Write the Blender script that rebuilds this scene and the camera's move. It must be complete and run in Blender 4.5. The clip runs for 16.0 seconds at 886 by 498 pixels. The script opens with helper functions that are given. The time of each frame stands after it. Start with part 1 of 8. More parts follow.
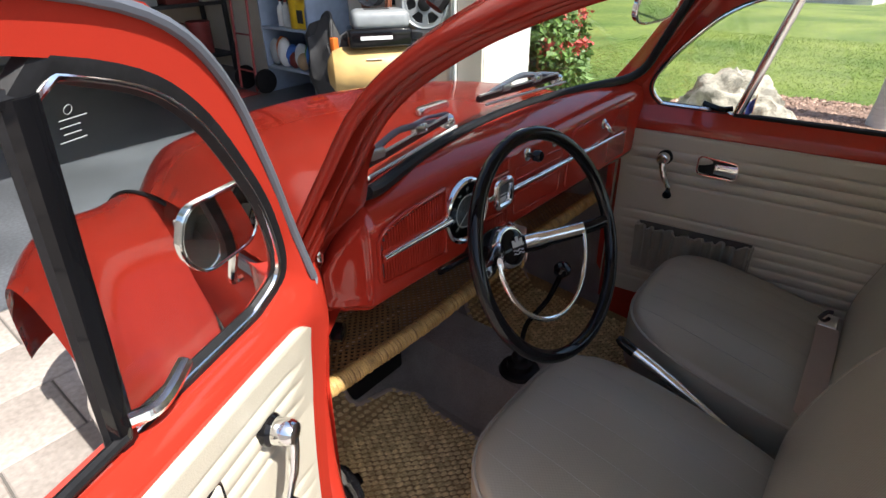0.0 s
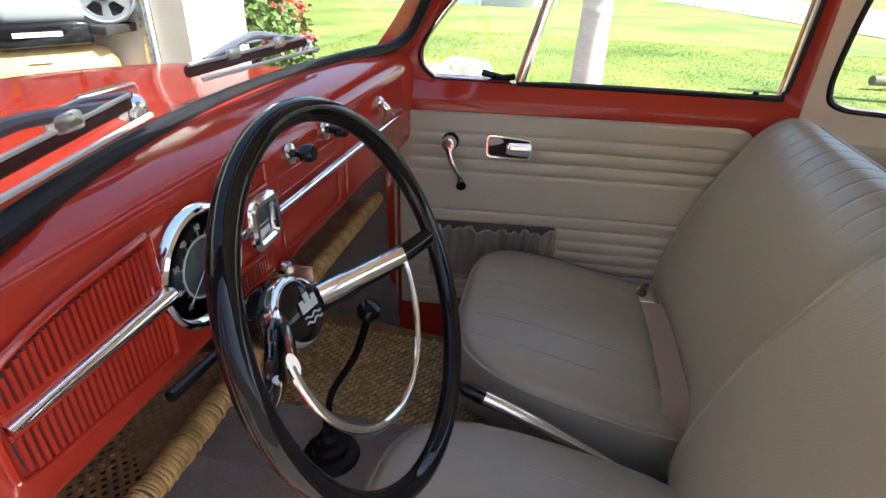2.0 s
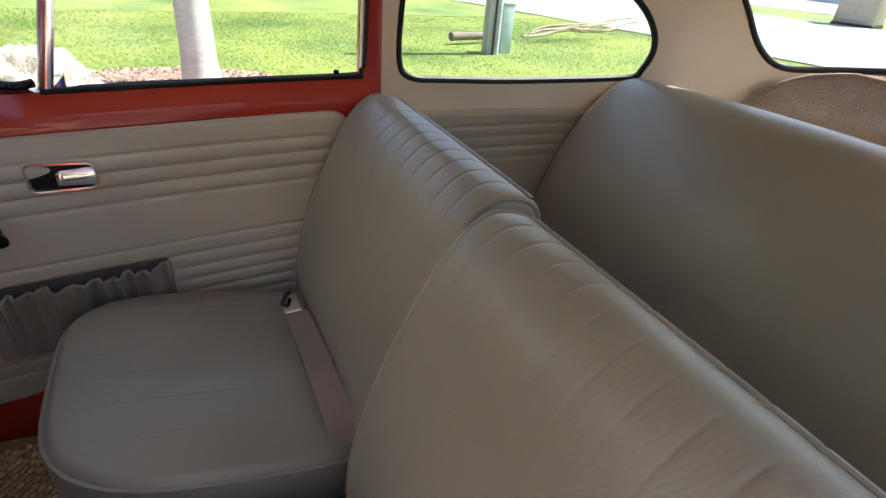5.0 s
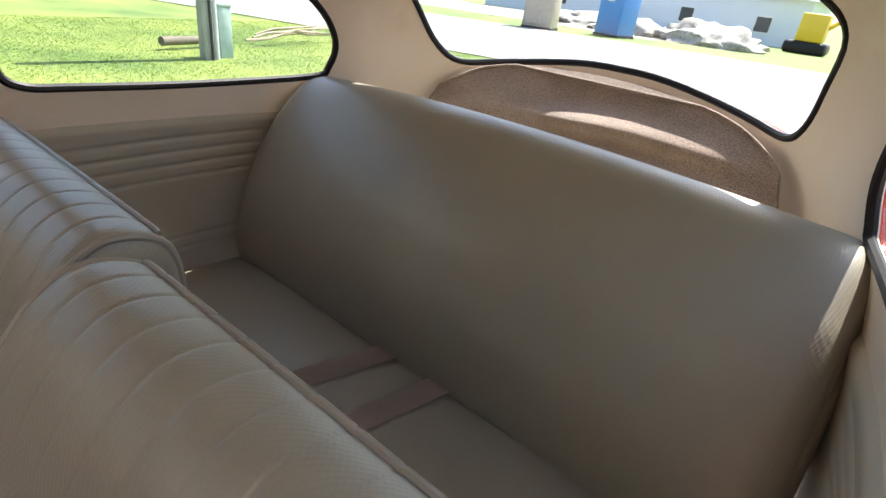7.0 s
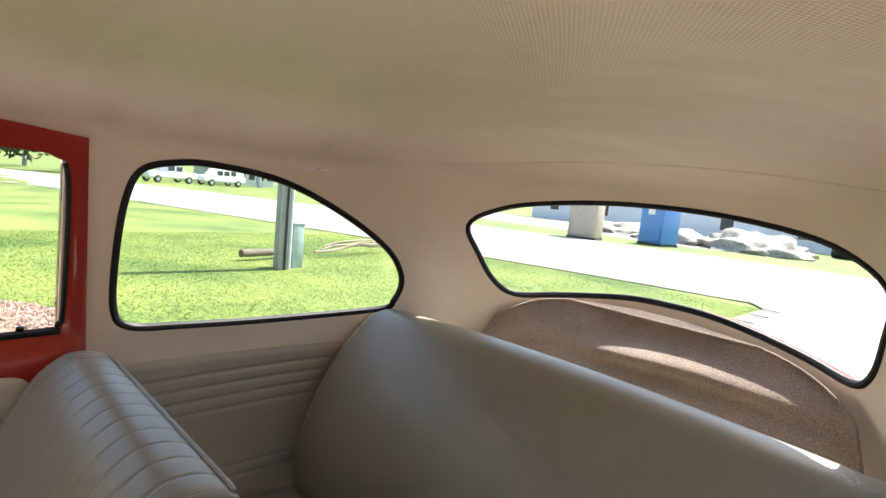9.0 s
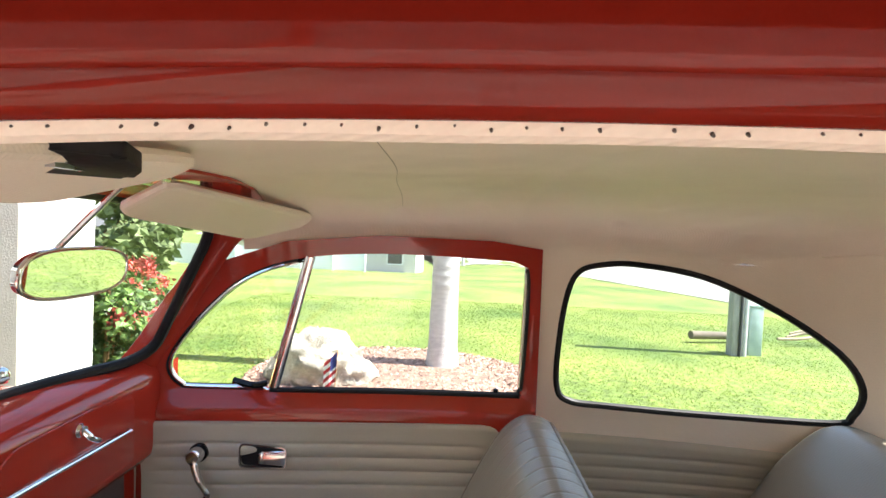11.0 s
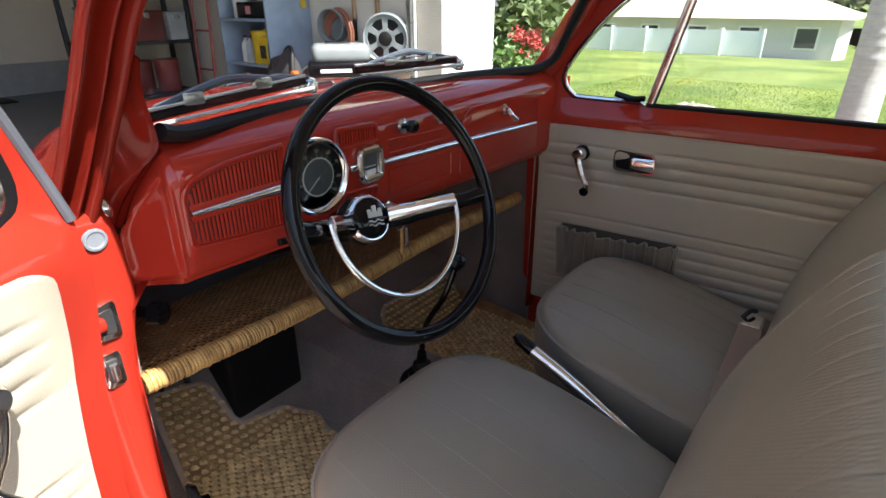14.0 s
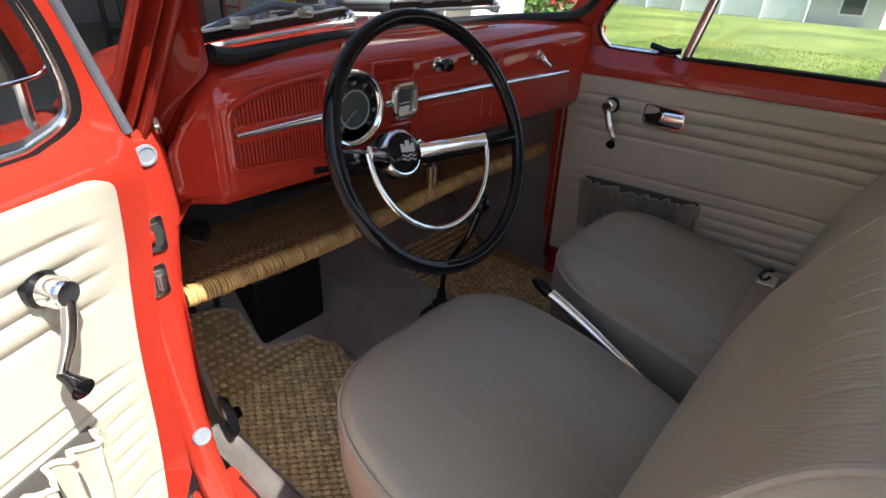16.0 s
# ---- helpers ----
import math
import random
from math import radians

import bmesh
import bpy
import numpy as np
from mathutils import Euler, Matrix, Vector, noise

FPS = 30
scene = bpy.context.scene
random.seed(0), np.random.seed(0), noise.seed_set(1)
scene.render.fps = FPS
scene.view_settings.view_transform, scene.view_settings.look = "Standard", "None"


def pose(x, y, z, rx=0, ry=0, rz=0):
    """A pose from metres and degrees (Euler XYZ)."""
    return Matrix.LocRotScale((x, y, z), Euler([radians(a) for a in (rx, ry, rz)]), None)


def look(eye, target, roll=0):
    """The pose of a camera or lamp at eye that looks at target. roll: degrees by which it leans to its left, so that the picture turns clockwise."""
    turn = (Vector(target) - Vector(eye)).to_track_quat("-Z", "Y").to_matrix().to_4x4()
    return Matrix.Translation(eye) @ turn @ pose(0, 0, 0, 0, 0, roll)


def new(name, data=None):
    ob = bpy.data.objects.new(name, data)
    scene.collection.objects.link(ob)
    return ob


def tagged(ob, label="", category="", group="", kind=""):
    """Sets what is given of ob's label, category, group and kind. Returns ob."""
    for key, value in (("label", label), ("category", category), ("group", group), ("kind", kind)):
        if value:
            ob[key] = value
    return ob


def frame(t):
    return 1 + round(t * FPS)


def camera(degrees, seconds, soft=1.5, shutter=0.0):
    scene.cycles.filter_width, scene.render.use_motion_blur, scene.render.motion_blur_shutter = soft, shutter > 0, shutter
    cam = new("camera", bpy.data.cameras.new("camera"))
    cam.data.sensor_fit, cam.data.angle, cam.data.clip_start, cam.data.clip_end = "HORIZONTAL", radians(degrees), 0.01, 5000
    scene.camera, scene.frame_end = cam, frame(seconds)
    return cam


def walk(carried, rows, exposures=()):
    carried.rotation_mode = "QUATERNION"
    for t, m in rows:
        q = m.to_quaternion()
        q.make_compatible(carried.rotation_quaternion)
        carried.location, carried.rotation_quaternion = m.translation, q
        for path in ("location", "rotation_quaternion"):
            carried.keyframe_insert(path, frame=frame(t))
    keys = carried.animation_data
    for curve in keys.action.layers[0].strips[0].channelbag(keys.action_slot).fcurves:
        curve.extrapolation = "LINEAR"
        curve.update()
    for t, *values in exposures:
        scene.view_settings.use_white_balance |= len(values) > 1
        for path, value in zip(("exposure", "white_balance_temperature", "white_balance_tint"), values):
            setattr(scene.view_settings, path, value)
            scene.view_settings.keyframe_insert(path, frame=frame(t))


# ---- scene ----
cam = camera(78.8, 16.0)
PATH = [
    (0, (-0.975, 0.26, 1.433), (0.361, 1.373, 0.445), -0.9),
    (0.5, (-0.877, 0.289, 1.394), (0.484, 1.384, 0.419), -0.5),
    (1, (-0.803, 0.333, 1.343), (0.656, 1.288, 0.364), -0.6),
    (1.5, (-0.734, 0.415, 1.309), (0.871, 1.101, 0.333), 2.2),
    (2, (-0.671, 0.472, 1.29), (1.047, 0.806, 0.322), 2.0),
    (2.5, (-0.61, 0.467, 1.278), (1.137, 0.538, 0.306), 2.8),
    (3, (-0.573, 0.466, 1.266), (1.173, 0.394, 0.293), 4.2),
    (3.2, (-0.56, 0.462, 1.265), (1.185, 0.324, 0.297), 4.8),
    (5.3, (-0.509, 0.309, 1.299), (0.994, -0.563, 0.308), 4.0),
    (5.5, (-0.499, 0.287, 1.293), (0.967, -0.653, 0.31), 4.0),
    (6, (-0.489, 0.237, 1.288), (0.826, -0.909, 0.311), 5.7),
    (6.5, (-0.502, 0.195, 1.28), (0.684, -1.095, 0.316), 6.6),
    (7, (-0.506, 0.156, 1.276), (0.558, -1.271, 0.365), 7.1),
    (7.5, (-0.501, 0.146, 1.291), (0.588, -1.397, 0.635), 7.6),
    (8, (-0.502, 0.147, 1.311), (0.621, -1.44, 0.841), 6.7),
    (8.2, (-0.501, 0.153, 1.321), (0.641, -1.446, 0.947), 6.5),
    (10.3, (-0.551, 0.231, 1.402), (1.372, -0.309, 1.307), 5.0),
    (10.5, (-0.572, 0.197, 1.407), (1.397, -0.142, 1.318), 4.4),
    (11, (-0.618, 0.174, 1.409), (1.381, 0.198, 1.336), 2.5),
    (11.5, (-0.672, 0.154, 1.402), (1.281, 0.579, 1.34), 0.2),
    (12, (-0.717, 0.151, 1.382), (1.145, 0.875, 1.296), -2.3),
    (12.5, (-0.748, 0.129, 1.371), (1.013, 1.051, 1.143), -3.3),
    (13, (-0.764, 0.109, 1.352), (0.868, 1.17, 0.894), -3.6),
    (13.5, (-0.784, 0.129, 1.305), (0.764, 1.217, 0.657), -2.4),
    (14, (-0.804, 0.126, 1.267), (0.63, 1.244, 0.433), -0.1),
    (14.5, (-0.819, 0.123, 1.244), (0.569, 1.236, 0.331), 1.5),
    (15, (-0.837, 0.12, 1.235), (0.525, 1.223, 0.272), 2.3),
    (15.5, (-0.852, 0.115, 1.236), (0.489, 1.215, 0.241), 2.8),
    (16, (-0.849, 0.115, 1.252), (0.494, 1.226, 0.273), 2.4),
]
EXPOSURES = ((0, 0.95), (0.6, 1.3), (1.2, 1.75), (2.0, 2.0), (3.2, 2.0), (5.3, 1.63), (7.0, 1.75), (8.2, 1.85), (10.3, 1.28), (11.0, 1.9), (12.0, 1.95), (13.0, 2.0), (13.6, 1.65), (14.4, 1.32), (16, 1.30))
walk(cam, [(t, look(eye, target, roll)) for t, eye, target, roll in PATH], EXPOSURES)

# ---- light ----
SUN_TO = Vector((-0.03, -0.70, 1.0)).normalized()
world = bpy.data.worlds.new("world")
scene.world = world
world.use_nodes = True
wn = world.node_tree.nodes
sky = wn.new("ShaderNodeTexSky")
sky.sky_type = "NISHITA"
sky.sun_disc = False
sky.sun_elevation = math.asin(SUN_TO.z)
sky.sun_rotation = math.atan2(SUN_TO.x, SUN_TO.y)
sky.air_density, sky.dust_density = 1.0, 1.5
world.node_tree.links.new(sky.outputs[0], wn["Background"].inputs[0])
wn["Background"].inputs[1].default_value = 0.135
sun = new("sun", bpy.data.lights.new("sun", "SUN"))
sun.data.energy, sun.data.angle, sun.data.color = 5.0, radians(0.55), (1.0, 0.965, 0.91)
sun.matrix_world = look((0, 0, 30), Vector((0, 0, 30)) - SUN_TO)


# ---- materials ----
def material(name, base, rough=0.5, metal=0.0, vary=0.12, scale=6.0, fine=0.0, fine_scale=200.0, bump=0.0, coat=0.0,
             spec=0.5, sheen=0.0, second=None, stretch=(1, 1, 1), weave=0.0, deep=0.0004, sag=0.0, sag_scale=7.0):
    """Principled surface with broad variation, fine grain and relief, in metres."""
    m = bpy.data.materials.new(name)
    m.use_nodes = True
    nt = m.node_tree
    n, l = nt.nodes, nt.links
    b = n["Principled BSDF"]
    b.inputs["Roughness"].default_value = rough
    b.inputs["Metallic"].default_value = metal
    b.inputs["Coat Weight"].default_value = coat
    b.inputs["Coat Roughness"].default_value = 0.05
    b.inputs["Specular IOR Level"].default_value = spec
    b.inputs["Sheen Weight"].default_value = sheen
    co = n.new("ShaderNodeTexCoord")
    mp = n.new("ShaderNodeMapping")
    mp.inputs["Scale"].default_value = stretch
    l.new(co.outputs["Object"], mp.inputs[0])
    broad = n.new("ShaderNodeTexNoise")
    broad.inputs["Scale"].default_value, broad.inputs["Detail"].default_value = scale, 5
    l.new(mp.outputs[0], broad.inputs["Vector"])
    grain = n.new("ShaderNodeTexNoise")
    grain.inputs["Scale"].default_value, grain.inputs["Detail"].default_value = fine_scale, 3
    l.new(mp.outputs[0], grain.inputs["Vector"])
    ramp = n.new("ShaderNodeValToRGB")
    c = Vector(base)
    d = Vector(second) if second else c
    lo, hi = c * (1 - vary), d * (1 + vary)
    ramp.color_ramp.elements[0].position, ramp.color_ramp.elements[1].position = 0.3, 0.7
    ramp.color_ramp.elements[0].color, ramp.color_ramp.elements[1].color = (*lo, 1), (*[min(v, 1) for v in hi], 1)
    l.new(broad.outputs["Fac"], ramp.inputs[0])
    out = ramp.outputs[0]
    if fine:
        g = n.new("ShaderNodeMapRange")
        g.inputs["From Min"].default_value, g.inputs["From Max"].default_value = 0.3, 0.7
        g.inputs["To Min"].default_value, g.inputs["To Max"].default_value = 1 - fine, 1 + fine
        l.new(grain.outputs["Fac"], g.inputs["Value"])
        mul = n.new("ShaderNodeVectorMath")
        mul.operation = "MULTIPLY"
        l.new(out, mul.inputs[0])
        l.new(g.outputs[0], mul.inputs[1])
        out = mul.outputs[0]
    l.new(out, b.inputs["Base Color"])
    rr = n.new("ShaderNodeMapRange")
    rr.inputs["To Min"].default_value, rr.inputs["To Max"].default_value = max(0.02, rough * 0.85), min(1, rough * 1.15)
    l.new(broad.outputs["Fac"], rr.inputs["Value"])
    l.new(rr.outputs[0], b.inputs["Roughness"])
    if bump:
        bp = n.new("ShaderNodeBump")
        bp.inputs["Strength"].default_value = 1.0
        bp.inputs["Distance"].default_value = bump
        l.new(grain.outputs["Fac"], bp.inputs["Height"])
        l.new(bp.outputs[0], b.inputs["Normal"])
    if weave:
        # woven relief: crossed ridges of the given pitch
        sep = n.new("ShaderNodeSeparateXYZ")
        l.new(co.outputs["Object"], sep.inputs[0])

        def math_node(op, p, q=None):
            k = n.new("ShaderNodeMath")
            k.operation = op
            for i, v in enumerate((p, q)):
                if v is None:
                    continue
                if isinstance(v, (int, float)):
                    k.inputs[i].default_value = v
                else:
                    l.new(v, k.inputs[i])
            return k.outputs[0]
        w = 2 * math.pi / weave
        across = math_node("SINE", math_node("MULTIPLY", sep.outputs["X"], w))
        along = math_node("SINE", math_node("MULTIPLY", math_node("ADD", sep.outputs["Z"], math_node("MULTIPLY", sep.outputs["Y"], 0.62)), w * 1.1))
        wb = n.new("ShaderNodeBump")
        wb.inputs["Distance"].default_value = deep
        l.new(math_node("ADD", math_node("MULTIPLY", across, along), math_node("MULTIPLY", grain.outputs["Fac"], 0.6)), wb.inputs["Height"])
        if bump:
            l.new(bp.outputs[0], wb.inputs["Normal"])
        l.new(wb.outputs[0], b.inputs["Normal"])
    if sag:
        # slow unevenness of stretched cloth
        soft = n.new("ShaderNodeTexNoise")
        soft.inputs["Scale"].default_value, soft.inputs["Detail"].default_value = sag_scale, 1.5
        l.new(co.outputs["Object"], soft.inputs["Vector"])
        sb = n.new("ShaderNodeBump")
        sb.inputs["Distance"].default_value = sag
        l.new(soft.outputs["Fac"], sb.inputs["Height"])
        first = wb if weave else bp
        l.new(sb.outputs[0], first.inputs["Normal"])
    return m


def glass_material(name, tint=(0.97, 0.99, 0.98), rough=0.0):
    m = bpy.data.materials.new(name)
    m.use_nodes = True
    n, l = m.node_tree.nodes, m.node_tree.links
    n.remove(n["Principled BSDF"])
    tr, gl, mix, lw, pw, mr = (n.new("ShaderNode" + k) for k in ("BsdfTransparent", "BsdfGlossy", "MixShader", "LayerWeight", "Math", "MapRange"))
    tr.inputs[0].default_value = (*tint, 1)
    gl.inputs["Roughness"].default_value = rough
    pw.operation = "POWER"
    pw.inputs[1].default_value = 5.0
    mr.inputs["To Min"].default_value, mr.inputs["To Max"].default_value = 0.03, 0.35
    l.new(lw.outputs["Facing"], pw.inputs[0])
    l.new(pw.outputs[0], mr.inputs["Value"])
    l.new(mr.outputs[0], mix.inputs[0])
    l.new(tr.outputs[0], mix.inputs[1])
    l.new(gl.outputs[0], mix.inputs[2])
    l.new(mix.outputs[0], n["Material Output"].inputs[0])
    return m


RED = material("red_paint", (0.375, 0.030, 0.017), 0.07, vary=0.05, scale=3, fine=0.02, fine_scale=900, spec=0.5)
VINYL = material("taupe_vinyl", (0.280, 0.254, 0.198), 0.36, vary=0.06, scale=4, fine=0.05, fine_scale=700, weave=0.0062, deep=0.0001, sag=0.0012, sag_scale=11.0, spec=0.65)
PANEL = material("cream_vinyl", (0.50, 0.46, 0.37), 0.45, vary=0.05, scale=4, fine=0.04, fine_scale=600, bump=0.0005)
LINING = material("cream_headliner", (0.87, 0.755, 0.62), 0.6, vary=0.05, scale=3, fine=0.03, fine_scale=500, weave=0.0045, deep=0.00018, sag=0.02, sag_scale=6.0)
# darker copy of the panel vinyl, with the passenger pocket's shade in its colour
SHADED_VINYL = material("shaded_pocket_vinyl", (0.29, 0.27, 0.225), 0.4, vary=0.08, scale=12, fine=0.06, fine_scale=600)
# near-black tone for the shade inside the map pockets
POCKET_SHADE = material("pocket_shade", (0.09, 0.084, 0.075), 0.9, vary=0.2)
PIPING = material("grey_piping", (0.29, 0.265, 0.22), 0.38, vary=0.1)
CARPET = material("grey_carpet", (0.27, 0.235, 0.21), 0.95, vary=0.2, scale=10, fine=0.35, fine_scale=450, bump=0.004, sheen=0.3)
FELT = material("brown_felt", (0.30, 0.22, 0.17), 0.95, vary=0.15, scale=10, fine=0.4, fine_scale=380, bump=0.003, sheen=0.4)
CHROME = material("chrome", (0.86, 0.86, 0.86), 0.12, metal=1.0, vary=0.03, scale=20)
ALU = material("brushed_metal", (0.6, 0.6, 0.6), 0.28, metal=1.0, vary=0.08, scale=30)
BLACK = material("black_plastic", (0.006, 0.006, 0.007), 0.05, vary=0.2, spec=0.27)
RUBBER = material("black_rubber", (0.010, 0.010, 0.011), 0.5, vary=0.25, scale=25, fine=0.15, bump=0.0003, spec=0.25)
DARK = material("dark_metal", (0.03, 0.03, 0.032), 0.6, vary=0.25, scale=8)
WICKER = material("wicker", (0.42, 0.245, 0.075), 0.5, vary=0.3, scale=30, fine=0.25, fine_scale=500, second=(0.52, 0.33, 0.12))
WICKER_DARK = material("dark_wicker", (0.26, 0.145, 0.052), 0.55, vary=0.3, scale=40, fine=0.2)
SISAL = material("sisal", (0.68, 0.47, 0.21), 0.8, vary=0.35, scale=55, fine=0.35, fine_scale=600, second=(0.78, 0.58, 0.30), bump=0.002)
TACK = material("dull_tack", (0.10, 0.085, 0.07), 0.6, vary=0.2)
# darker lining tone that paints the shade inside a crease
CREASE_SHADE = material("crease_shade", (0.46, 0.385, 0.29), 0.7, vary=0.1)
SEAM = material("seam_thread", (0.33, 0.315, 0.265), 0.6, vary=0.1)
NUMERAL = material("grey_numeral", (0.36, 0.38, 0.38), 0.5, vary=0.05)
WIPER_GREY = material("wiper_grey", (0.085, 0.10, 0.125), 0.5, vary=0.2, spec=0.2)
PALE_GREY = material("pale_grey", (0.5, 0.5, 0.48), 0.4, vary=0.1)
SISAL_DARK = material("dark_sisal", (0.36, 0.23, 0.10), 0.9, vary=0.3, scale=30, fine=0.3)
BELT = material("beige_webbing", (0.50, 0.39, 0.32), 0.7, vary=0.06, fine=0.1, fine_scale=900, bump=0.0005)
WHITE = material("white_plastic", (0.78, 0.78, 0.76), 0.35, vary=0.05)
MIRROR = material("mirror_glass", (0.9, 0.92, 0.9), 0.02, metal=1.0, vary=0.0)
GLASS = glass_material("window_glass")

PLUG = material("plug_plastic", (0.22, 0.245, 0.28), 0.35, vary=0.08, scale=60)


# ---- mesh tools ----
def thing(name, label, category, at=(0, 0, 0), group="", kind=""):
    ob = new(name)
    ob.location = at
    ob.empty_display_size = 0.1
    return tagged(ob, label, category, group, kind)


def mesh_of(bm, name, smooth=35):
    bmesh.ops.recalc_face_normals(bm, faces=bm.faces)
    me = bpy.data.meshes.new(name)
    for f in bm.faces:
        f.smooth = smooth > 0
    if smooth:
        for e in bm.edges:
            if len(e.link_faces) == 2 and e.calc_face_angle(0) > radians(smooth):
                e.smooth = False
    bm.to_mesh(me)
    bm.free()
    return me


def part(name, bm, mat, parent=None, label="", smooth=35, shadow=True):
    """One mesh object from a bmesh in world coordinates, under parent."""
    me = mesh_of(bm, name, smooth)
    for m in mat if isinstance(mat, (list, tuple)) else [mat]:
        me.materials.append(m)
    ob = new(name, me)
    if parent is not None:
        ob.parent = parent
        top = parent
        m = Matrix.Identity(4)
        while top is not None:
            m = top.matrix_basis @ m if top is parent else top.matrix_basis @ m
            top = top.parent
        me.transform(m.inverted())
    if label:
        ob["label"] = label
    if not shadow:
        ob.visible_shadow = False
    return ob


def V(*a):
    return Vector(a)


def spline(pts, n=8, closed=False):
    """Catmull-Rom through the points."""
    p = [Vector(q) for q in pts]
    out, k = [], len(p)
    for i in range(k if closed else k - 1):
        a, b, c, d = (p[(i + j) % k] if closed else p[min(max(i + j, 0), k - 1)] for j in (-1, 0, 1, 2))
        for s in range(n):
            t = s / n
            out.append(0.5 * ((2 * b) + (c - a) * t + (2 * a - 5 * b + 4 * c - d) * t * t + (3 * b - a - 3 * c + d) * t ** 3))
    if not closed:
        out.append(p[-1])
    return out


def smooth_table(table):
    """A smooth function through rows (x, y), x rising."""
    xs = np.array([r[0] for r in table], float)
    ys = np.array([r[1] for r in table], float)
    d = np.gradient(ys, xs)

    def f(v):
        v = min(max(v, xs[0]), xs[-1])
        i = min(max(int(np.searchsorted(xs, v)) - 1, 0), len(xs) - 2)
        h = xs[i + 1] - xs[i]
        t = (v - xs[i]) / h
        return float(ys[i] * (1 + 2 * t) * (1 - t) ** 2 + d[i] * h * t * (1 - t) ** 2 + ys[i + 1] * t * t * (3 - 2 * t) + d[i + 1] * h * t * t * (t - 1))
    return f


def add_grid(bm, rows, closed_u=False, closed_v=False):
    """Faces over a grid of points rows[i][j]. Returns the verts."""
    vs = [[bm.verts.new(p) for p in r] for r in rows]
    nu, nv = len(vs), len(vs[0])
    for i in range(nu if closed_u else nu - 1):
        for j in range(nv if closed_v else nv - 1):
            q = [vs[i][j], vs[(i + 1) % nu][j], vs[(i + 1) % nu][(j + 1) % nv], vs[i][(j + 1) % nv]]
            bm.faces.new(q)
    return vs


def add_tube(bm, pts, r, n=10, closed=False, flat=1.0, up=None, ends=True):
    """A tube of radius r (number or list) along pts; flat squeezes it across up."""
    pts = [Vector(p) for p in pts]
    k = len(pts)
    rs = r if isinstance(r, (list, tuple)) else [r] * k
    rows = []
    side = None
    for i in range(k):
        a = pts[(i - 1) % k] if closed or i else pts[i]
        b = pts[(i + 1) % k] if closed or i < k - 1 else pts[i]
        d = (b - a).normalized()
        ref = Vector(up) if up is not None else (side if side is not None else (V(0, 0, 1) if abs(d.z) < 0.9 else V(1, 0, 0)))
        s = ref - d * ref.dot(d)
        s.normalize()
        side = s
        w = d.cross(s)
        rows.append([pts[i] + s * (rs[i] * flat * math.cos(2 * math.pi * j / n)) + w * (rs[i] * math.sin(2 * math.pi * j / n)) for j in range(n)])
    vs = add_grid(bm, rows, closed, True)
    if ends and not closed:
        bm.faces.new(vs[0][::-1])
        bm.faces.new(vs[-1])
    return vs


def tube(pts, r, n=10, closed=False, flat=1.0, up=None):
    bm = bmesh.new()
    add_tube(bm, pts, r, n, closed, flat, up)
    return bm


def add_box(bm, lo, hi, bevel=0.0, seg=2, m=None):
    lo, hi = Vector(lo), Vector(hi)
    r = bmesh.ops.create_cube(bm, size=1.0)
    vs = r["verts"]
    c, s = (lo + hi) / 2, hi - lo
    for v in vs:
        v.co = Vector((v.co.x * s.x, v.co.y * s.y, v.co.z * s.z)) + c
    if bevel:
        es = list({e for v in vs for e in v.link_edges})
        g = bmesh.ops.bevel(bm, geom=es, offset=bevel, segments=seg, profile=0.5, affect="EDGES", clamp_overlap=True)
        vs = list({v for f in g["faces"] for v in f.verts} | {v for v in vs if v.is_valid})
    if m is not None:
        bmesh.ops.transform(bm, matrix=m, verts=[v for v in vs if v.is_valid])
    return vs


def box(lo, hi, bevel=0.0, seg=2, m=None):
    bm = bmesh.new()
    add_box(bm, lo, hi, bevel, seg)
    if m is not None:
        bm.transform(m)
    return bm


def add_lathe(bm, profile, n=24, m=None):
    """Turns (radius, height) rows round z, then places them by m."""
    m = m or Matrix.Identity(4)
    rows = [[m @ V(r * math.cos(2 * math.pi * j / n), r * math.sin(2 * math.pi * j / n), z) for j in range(n)] for r, z in profile]
    vs = add_grid(bm, rows, False, True)
    if profile[0][0] > 1e-4:
        bm.faces.new(vs[0][::-1])
    if profile[-1][0] > 1e-4:
        bm.faces.new(vs[-1])
    return vs


def lathe(profile, n=24, m=None):
    bm = bmesh.new()
    add_lathe(bm, profile, n, m)
    bmesh.ops.remove_doubles(bm, verts=bm.verts, dist=1e-5)
    return bm


def aim(at, way, roll=0):
    """A pose whose z axis points along way."""
    q = Vector(way).to_track_quat("Z", "Y").to_matrix().to_4x4()
    return Matrix.Translation(at) @ q @ pose(0, 0, 0, 0, 0, roll)


def inside(poly, x, y):
    r, j = False, len(poly) - 1
    for i in range(len(poly)):
        (xi, yi), (xj, yj) = poly[i], poly[j]
        if (yi > y) != (yj > y) and x < (xj - xi) * (y - yi) / (yj - yi) + xi:
            r = not r
        j = i
    return r


